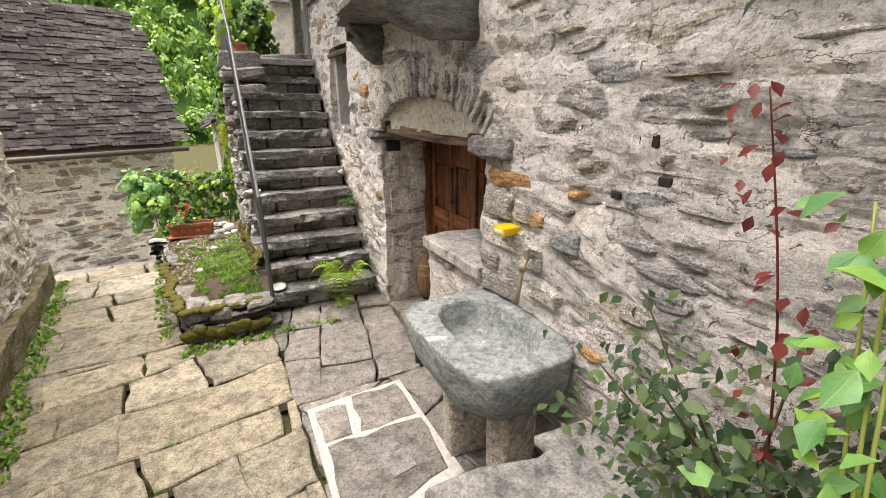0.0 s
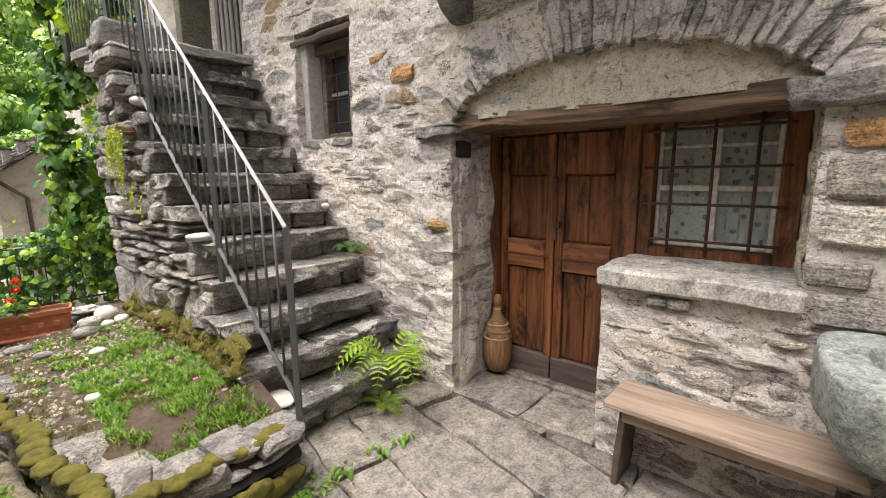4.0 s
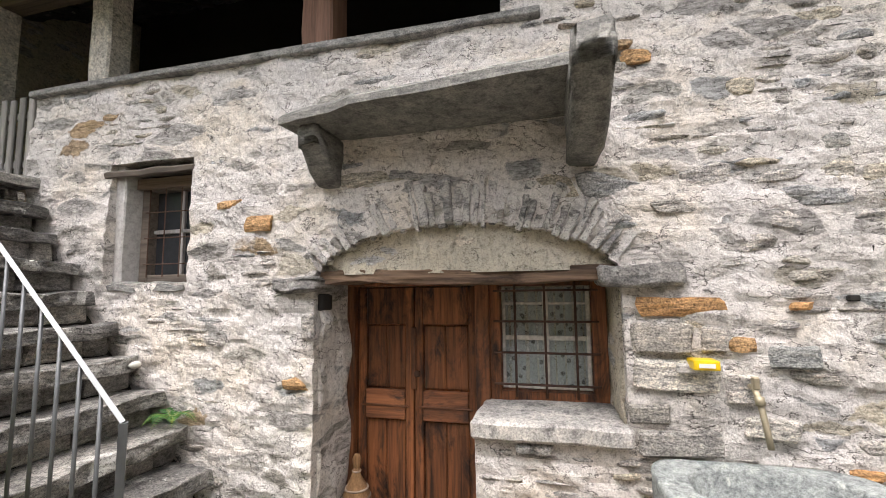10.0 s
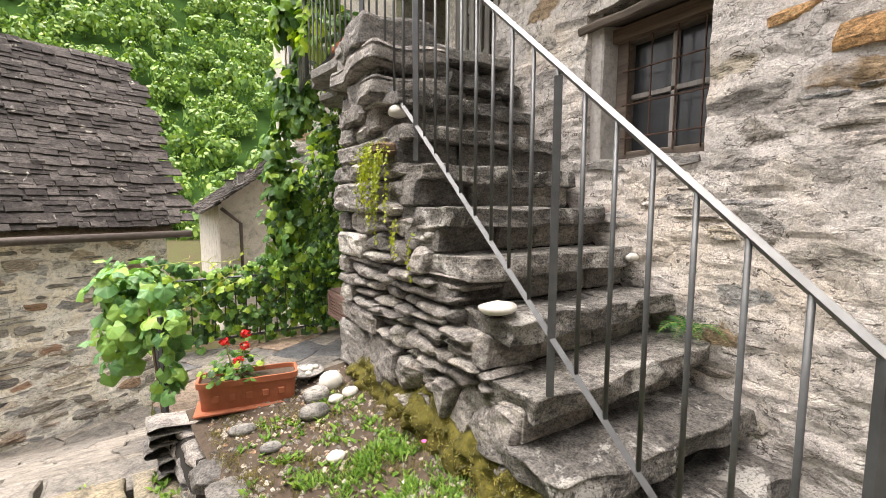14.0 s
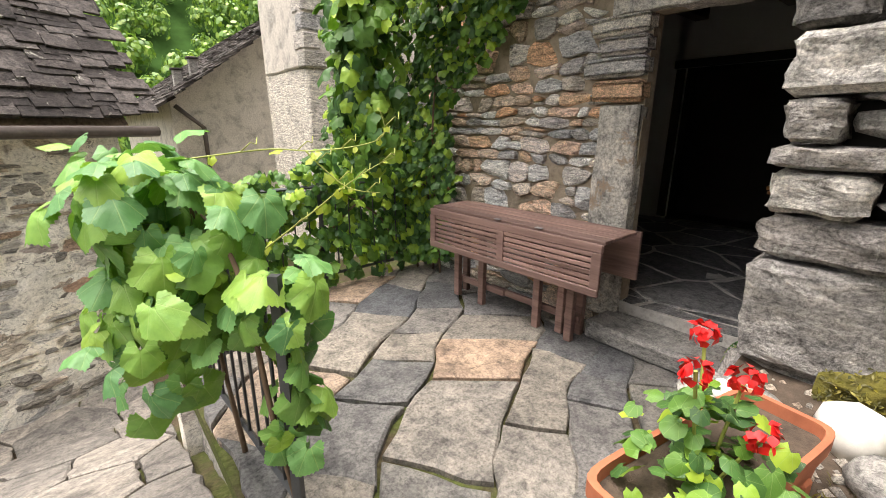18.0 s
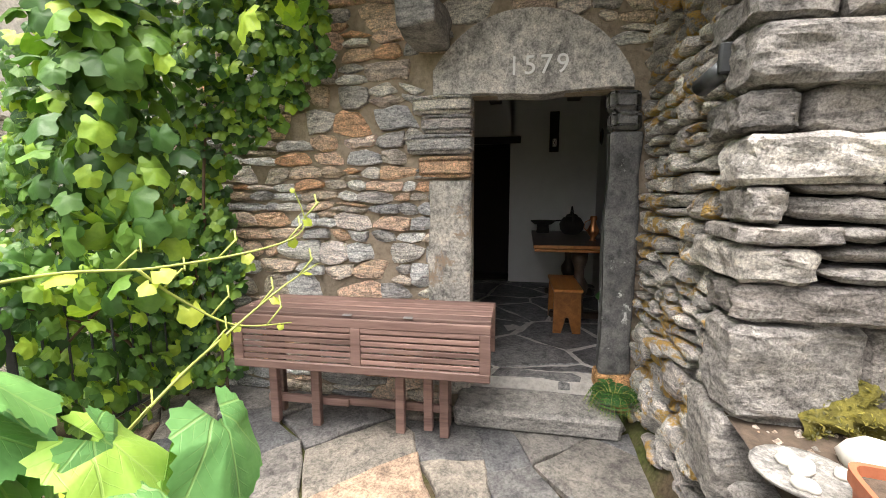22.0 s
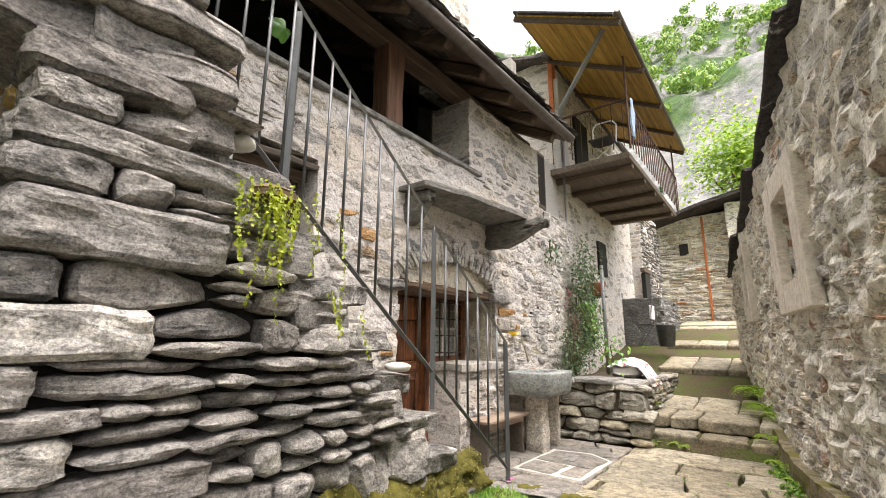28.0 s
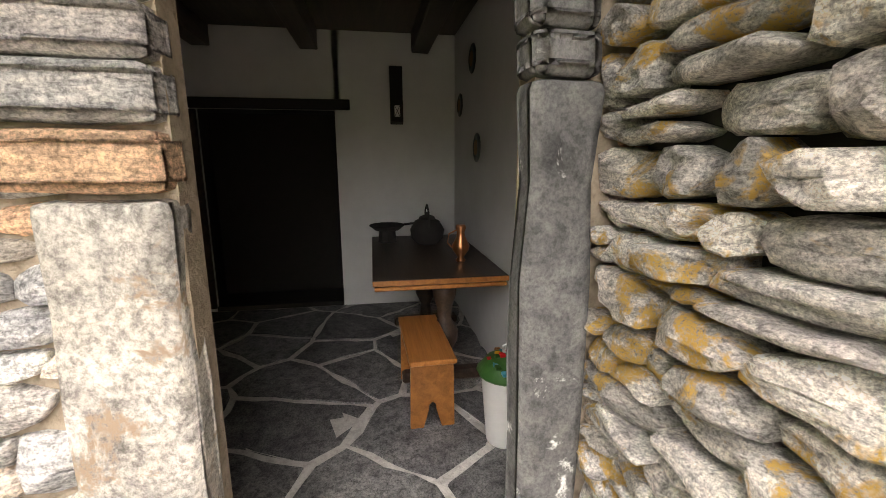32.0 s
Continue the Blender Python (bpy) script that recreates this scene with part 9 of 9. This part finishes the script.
def crown_mesh(seed, n=200):
    """A tree crown of many separate leaf clumps round a few limbs."""
    r = random.Random(seed)
    verts, faces = [], []
    lumps = [(Vector((r.uniform(-0.45, 0.45), r.uniform(-0.45, 0.45), r.uniform(0.0, 0.8))), r.uniform(0.35, 0.6)) for _ in range(6)]
    for _ in range(n):
        c, q = r.choice(lumps)
        e = Vector((r.gauss(0, 1), r.gauss(0, 1), r.gauss(0.35, 0.8))).normalized()
        p = c + e * q * r.uniform(0.75, 1.05)
        t = e.cross(Vector((r.uniform(-1, 1), r.uniform(-1, 1), r.uniform(-1, 1)))).normalized()
        b = (e + Vector((r.gauss(0, 0.25), r.gauss(0, 0.25), r.gauss(0, 0.25)))).normalized().cross(t).normalized()
        s = r.uniform(0.05, 0.12)
        k = len(verts)
        for a_, b_ in ((-1, -0.6), (0.2, -1), (1, 0.1), (0.3, 1), (-0.8, 0.7)):
            verts.append(p + t * a_ * s + b * b_ * s * r.uniform(0.7, 1.2))
        faces.append((k, k + 1, k + 2, k + 3, k + 4))
    return mesh_of("crown", verts, faces, m_forest)


m_forest_floor = plain_mat("forest_floor", (0.035, 0.075, 0.02), 1.0, var=0.5, scale=0.3, spec=0.0)


def rock_mat():
    k = Mat("rocky_mountain_side", 1.0, spec=0.1)
    w = k.coords((1, 1, 0.6))
    a, b = k.noise(w, 0.02, 6, 0.65, 0.5), k.noise(w, 0.2, 6, 0.7)
    rock = k.ramp(b, [(0.3, (0.12, 0.13, 0.13)), (0.5, (0.19, 0.19, 0.187)), (0.7, (0.30, 0.295, 0.288))])
    green = k.ramp(b, [(0.3, (0.03, 0.06, 0.025)), (0.7, (0.08, 0.13, 0.045))])
    k.color(k.mix(k.step(a, 0.42, 0.52), green, rock))
    return k.bump(b, 1.0, 2.0).m


m_rock = rock_mat()
hn_ob, hn_at = hill("hill_north", "steep wooded valley side", (10, 60, -4), (1, 0, 0), (0, 1, 0), 320, 260, lambda a, b: b * (0.78 + 0.0016 * b), m_forest_floor, 3)
hs_ob, hs_at = hill("hill_south", "rocky wooded mountain above the hamlet", (20, -60, -6), (1, 0, 0), (0, -1, 0), 420, 330, lambda a, b: b * (0.70 + 0.0005 * b) + 0.25 * max(0, a), m_rock, 8, rough=22.0)
he_ob, he_at = hill("hill_far", "distant grey mountain above the valley", (60, 330, 60), (1, 0, 0), (0, 1, 0), 700, 300, lambda a, b: b * 1.1, m_rock, 5, rough=40.0)
crowns = [crown_mesh(200 + i) for i in range(5)]


def wood(name, label, at_, aw, bd, step, size, seed, keep=1.0):
    r = random.Random(seed)
    w_ = thing(name, at_(0, 20), label, "trees")
    base = Vector(at_(0, 20))
    sets = [[] for _ in crowns]
    b = bd[0]
    while b < bd[1]:
        a = aw[0] - b * 0.35
        while a < aw[1] + b * 0.45:
            if r.random() < keep:
                q = at_(a + r.uniform(-0.4, 0.4) * step, b + r.uniform(-0.4, 0.4) * step) - base
                s = r.uniform(*size) * (1 + b * 0.0015)
                sets[r.randrange(5)].append(Matrix.Translation(q + Vector((0, 0, s * 0.5))) @ Euler((0, 0, r.uniform(0, 6))).to_matrix().to_4x4() @ Matrix.Diagonal((s, s, s * r.uniform(0.9, 1.4), 1)))
            a += step * (1 + b * 0.002)
        b += step * (0.8 + b * 0.002)
    for me, ps in zip(crowns, sets):
        joined_leaves("crowns", me, ps, m_forest, w_, "", False)
    w_["kind"] = "stuff"


wood("north_wood", "dense broad-leaved wood on the valley side", hn_at, (-38, 42), (2, 235), 3.4, (2.0, 3.2), 51)
wood("south_wood", "scattered broad-leaved trees on the rocky mountain", hs_at, (-60, 60), (150, 300), 8.0, (4.0, 6.5), 52, 0.55)
tr = thing("tree", (-0.9, -15.6, 3.9), "bright green broad-leaved tree behind the far roofs", "tree")
part("trunk", tube([(0, 0, -1), (0.1, 0.1, 3.0), (0.0, 0, 6.0)], 0.2, 8, 0.4), m_stem, tr, smooth=True)
for a_ in range(5):
    part("limb", tube([(0, 0, 3.2), (math.cos(a_ * 1.3) * 1.2, math.sin(a_ * 1.3) * 1.2, 5.0)], 0.08, 6, 0.4), m_stem, tr, smooth=True)
m_tree = leaf_mat("sunny_tree_leaf", [(0, (0.12, 0.24, 0.02)), (1, (0.32, 0.45, 0.05))], island=True)
tl = [leaf_pose(Vector((rp.gauss(0, 0.9), rp.gauss(0, 0.9), 5.6 + rp.gauss(0, 1.0))), (0, 0.5, 0.8), rp, rp.uniform(0.14, 0.26), 0.3) for _ in range(3600)]
joined_leaves("crown", plain_leaf("leaf", m_tree, 14, 0.1, 0.7), tl, m_tree, tr)

# ---- masonry, stone by stone ----
def shapes_of(mat, n, seed, nx, nz, bulge, ragged, layered):
    return [stone_mesh("stone", mat, seed + i, nx, nz, bulge, ragged, layered) for i in range(n)]


def in_front(y, z, w, h):
    a, b = y - w / 2 + 0.86, y + w / 2 + 0.86
    if b > 2.22 and a < 4.10 and z + h / 2 < (arch(min(max(y + 0.86, ARCH0), ARCH1)) + 0.26) and not (b < 3.06 and z + h / 2 < 0.95):
        return False
    if b > 5.0 and a < 5.95 and 1.74 < z + h / 2 and z - h / 2 < 2.80:
        return False
    if b > 4.2 and z - h / 2 < stair_z(a) - 0.02 and a > 4.4:
        return False
    if 2.35 < y + 0.86 < 4.15 and 2.55 < z < 2.85:
        return False
    if z + h / 2 > SILL - 0.03:
        return y + 0.86 < 2.75 and z < 4.3
    dens = 0.22 if y + 0.86 < 2.3 else (-0.06 if z < 1.2 else -0.25)
    if y + 0.86 < 3.1 and z < 0.95:
        dens = 0.5
    return noise.noise(Vector((y * 1.6, z * 2.2, 7.0))) < dens


packed(wall_front, (FX, -0.58, 0), (0, 1, 0), (-1, 0, 0), 1.4, layers(3.4, (0.06, 0.16), 70), (0.14, 0.38), 73, m_face_stone, 0.10, 0.03, (-0.008, 0.012), keep=0.6, joined=m_face_rest, near=(1.3, 1.3), limit=40, chamfer=0.012, relief=0.012)
packed(wall_front, (FX, 0.86, 0), (0, 1, 0), (-1, 0, 0), 5.74, layers(4.3, (0.05, 0.14), 71), (0.10, 0.34), 72, m_face_stone, 0.10, 0.026, (-0.010, 0.014), in_front, keep=0.92, wave=0.4, joined=m_face_rest, near=(1.6, 1.3), limit=300, chamfer=0.012, relief=0.012)
for y, z, w, h in ((4.71, 2.35, 0.20, 0.06), (4.48, 2.21, 0.19, 0.10), (1.98, 1.66, 0.40, 0.10), (1.72, 1.475, 0.12, 0.07), (4.19, 1.19, 0.21, 0.08), (2.12, 3.02, 0.16, 0.08), (1.26, 0.90, 0.14, 0.06), (1.45, 1.66, 0.10, 0.04)):
    put("stone", rnd.choice(shapes_of(m_ochre_stone, 1, int(y * 100), 5, 3, 0.25, 0.1, 0.05)), wall_front, Matrix.Translation((FX - 0.028, y, z)) @ Matrix(((0, -1, 0), (1, 0, 0), (0, 0, 1))).to_4x4() @ Matrix.Diagonal((w, 0.1, h, 1)))


def in_dated(y, z, w, h):
    a, b = y - w / 2 + 6.6, y + w / 2 + 6.6
    z0, z1 = z - h / 2 - 0.3, z + h / 2 - 0.3
    if b > 6.86 and a < 8.16 and z0 < 1.80:
        return b > 8.16 and a > (7.95 if z0 < 1.28 else 8.03)
    if b > 6.95 and a < 8.10 and z0 < 2.22:
        t = (y + 6.6 - 7.52) / 0.62
        return z0 > 1.84 + 0.45 * max(0, 1 - t * t) ** 0.5
    return True


packed(wall_dated, (DW, 6.6, -0.3), (0, 1, 0), (-1, 0, 0), 3.6, layers(3.02, (0.06, 0.16), 81), (0.10, 0.30), 82, m_warm, 0.12, 0.012, (-0.010, 0.014), in_dated, split=0.15, wave=0.5, joined=m_rubble_rest, near=(1.8, 1.2), chamfer=0.007, relief=0.010)

# the corner stones of the stair block: bed heights, reach along the side, reach along the end
CORNER = ((0.10, 0.45, 0.50, 0.30), (0.45, 0.78, 0.41, 0.22), (0.78, 0.91, 0.62, 0.26), (0.91, 1.035, 0.24, 0.42), (1.035, 1.10, 0.30, 0.30), (1.10, 1.225, 0.15, 0.20), (1.225, 1.385, 0.40, 0.22), (1.385, 1.52, 0.18, 0.34), (1.52, 1.71, 0.62, 0.20), (1.71, 1.83, 0.24, 0.36), (1.83, 1.95, 0.70, 0.24), (1.95, 2.07, 0.22, 0.42), (2.07, 2.20, 0.44, 0.30))
YC = 6.87
rq = random.Random(19)
for i, (z0, z1, ly, lx) in enumerate(CORNER):
    hh = z1 - z0 - 0.008
    bm = block(0, 0, 0, lx, ly - 0.01, hh, min(0.022, hh * 0.22), 0.0, 7, freq=5)
    off = Vector((i * 5.3, 2.0, 0))
    for v in bm.verts:
        p = v.co + off
        v.co += Vector((noise.noise(p * 6), noise.noise(p * 6 + Vector((4, 4, 4))), 0.45 * noise.noise(p * 8 + Vector((8, 1, 2))))) * 0.020
        v.co += Vector((noise.noise(p * 24), noise.noise(p * 24 + Vector((4, 4, 4))), 0.4 * noise.noise(p * 25))) * 0.016
    bmesh.ops.transform(bm, matrix=pose(SX - 0.02 + lx / 2 + rq.uniform(-0.02, 0.015), YC + rq.uniform(-0.015, 0.02) - ly / 2, (z0 + z1) / 2, 0, 0, rq.uniform(-4, 4)), verts=bm.verts)
    part("quoin", bm, m_white_quoin if i == 6 else m_dry, wall_stair)
packed(wall_stair, (SX, YC, 0), (0, -1, 0), (-1, 0, 0), 2.40, [c[0] for c in CORNER] + [2.20, 2.32, 2.44, 2.56], (0.16, 0.50), 92, m_dry, 0.24, 0.016, (-0.025, 0.03), None, lambda q: min(TOP, RISE * (math.floor((YC - q - 4.40) / RUN + 0.15) + 1)) - 0.075, [c[2] for c in CORNER] + [0.5, 0.5, 0.5], split=0.3, wave=0.34, finer=1.0)
packed(wall_stair, (SX, SY1, 0), (1, 0, 0), (0, 1, 0), 1.29, layers(2.5, (0.06, 0.16), 95, -0.26), (0.10, 0.28), 96, m_lichen_stone, 0.24, 0.012, (-0.03, 0.03), lambda q, z, w, h: q > next((c[3] for c in CORNER if c[0] <= z < c[1]), 0.2) * 0.8, wave=0.35, chamfer=0.012, relief=0.022)
packed(wall_left, LC, lu2, ln2, len2 - 0.2, layers(3.3, (0.06, 0.15), 101), (0.10, 0.30), 102, m_rubble, 0.10, 0.028, (-0.006, 0.022), lambda s, z, w, h: z < 2.5 + s * 0.13 and not (LW0 - 0.35 < s < LW1 + 0.35 and 1.5 < z < 2.8) and not (2.3 < s < 3.15 and 1.5 < z < 2.75), keep=0.85, wave=0.45, joined=m_rubble_rest, near=(4.2, 1.2), limit=280, chamfer=0.014)
packed(wall_left_b, LB, lu1, ln1, len1, layers(3.5, (0.06, 0.15), 105), (0.10, 0.30), 106, m_rubble, 0.10, 0.03, (-0.012, 0.015), keep=0.6, wave=0.45, joined=m_rubble_rest, near=(1.0, 1.0), limit=200, chamfer=0.014)
packed(wall_barn, BR - BD * 6.1 + Vector((0, 0, -1.85)), BD, BN, 6.0, layers(2.9, (0.10, 0.22), 111), (0.18, 0.5), 112, m_barn_stone, 0.12, 0.07, (0.0, 0.02), keep=0.75, joined=m_barn_rest, near=(4.5, 2.0), limit=200, chamfer=0.015)
packed(lowwall, (0.16, 0.98, 0.0), (1, 0, 0), (0, 1, 0), 1.34, layers(0.76, (0.10, 0.22), 121), (0.16, 0.42), 122, m_low_stone, 0.2, 0.014, (-0.04, 0.03), split=0.15, wave=0.4, chamfer=0.03)
packed(lowwall, (0.20, -1.95, 0.32), (0, 1, 0), (-1, 0, 0), 2.9, layers(0.45, (0.06, 0.15), 125), (0.14, 0.4), 126, m_low_stone, 0.2, 0.01, (-0.03, 0.03), wave=0.4)

# edge of the raised bed
path = [(0.30, 4.06), (-0.05, 4.04), (-0.42, 4.16), (-0.52, 4.8), (-0.60, 5.5), (-0.70, 6.2), (-0.80, 6.90), (-0.3, 6.94), (0.12, 6.92)]
for i, ((xa, ya), (xb, yb)) in enumerate(zip(path, path[1:])):
    d = math.hypot(xb - xa, yb - ya)
    u = Vector(((xb - xa) / d, (yb - ya) / d, 0))
    n = Vector((u.y, -u.x, 0))
    n = -n if n.dot(Vector(((xa + xb) / 2 + 0.1, (ya + yb) / 2 - 5.4, 0))) < 0 else n
    low = -0.25 if ya > 6.85 else -0.02
    packed(bed, (xa, ya, low), u, n, d, layers(0.34 - low, (0.06, 0.15), 131 + i), (0.12, 0.32), 140 + i, m_dry, 0.22, 0.01, (-0.03, 0.02), wave=0.4, chamfer=0.028)
    part("core", tube([(xa - n.x * 0.1, ya - n.y * 0.1, 0.18), (xb - n.x * 0.1, yb - n.y * 0.1, 0.18)], 0.1, 6), m_dark_joint, bed, "earth behind the edge stones, darkened as joint shade")

# masonry of the houses up the lane
for own, o, u, n, w, h, sd, mats in ((fh, (-2.35, -11.58, 1.4), (1, 0, 0), (0, 1, 0), 4.6, 4.4, 151, m_rubble_rest), (mh, (1.69, -9.7, 1.2), (0, 1, 0), (-1, 0, 0), 2.6, 4.2, 152, m_dry_rest), (mh, (0.90, -5.6 - 1.6, 1.0), (0, 1, 0), (-1, 0, 0), 2.4, 1.4, 153, m_dry_rest)):
    packed(own, Vector(o) - Vector(own.location), u, n, w, layers(h, (0.08, 0.17), sd), (0.14, 0.40), sd, mats, 0.14, 0.035, (0.0, 0.05), keep=0.92, joined=mats, limit=0)

# putlog holes left in the wall: solid black blocks in place of shaded hollows
for y, z, w, h in ((1.113, 1.93, 0.09, 0.05), (1.02, 1.78, 0.06, 0.04), (1.24, 1.70, 0.05, 0.03)):
    part("putlog_hole", block(FX + 0.05, y, z, 0.12, w, h, 0.006, 0.008, 2), m_black, wall_front, "black block standing for a shaded hole in the masonry")
# the niche is a solid black block that stands for its shade
part("niche", block(1.62, 4.075, 1.69, 0.15, 0.08, 0.11, 0.01, 0.012, 3), m_black, wall_front, "black block standing for the shaded niche under the springer stone")

# larger stones set in the lime beside the window and the sill
rf = random.Random(211)
for i, (y, z, w, h) in enumerate(((2.075, 1.50, 0.29, 0.17), (2.02, 1.315, 0.42, 0.165), (2.155, 1.12, 0.20, 0.11), (2.02, 0.985, 0.40, 0.135), (1.84, 1.495, 0.13, 0.145), (4.10, 1.54, 0.09, 0.17), (1.73, 1.26, 0.15, 0.16), (2.785, 0.91, 0.10, 0.05), (2.68, 0.91, 0.09, 0.065), (1.62, 1.08, 0.24, 0.10), (1.50, 1.42, 0.22, 0.12))):
    bm = block(0, 0, 0, 0.14, w * 0.95, h * 0.93, 0.014, 0.0, 5, freq=5)
    for v in bm.verts:
        p = v.co * 9 + Vector((i * 3.7, 0, 0))
        v.co += Vector((noise.noise(p), noise.noise(p + Vector((4, 4, 4))), 0.7 * noise.noise(p + Vector((8, 1, 2))))) * 0.016
    bmesh.ops.transform(bm, matrix=pose(FX + 0.04 + rf.uniform(-0.006, 0.006), y, z, rf.uniform(-4, 4), 0, rf.uniform(-3, 3)), verts=bm.verts)
    part("stone", bm, (m_face_stone, m_rubble_rest)[i in (1, 9)], wall_front)
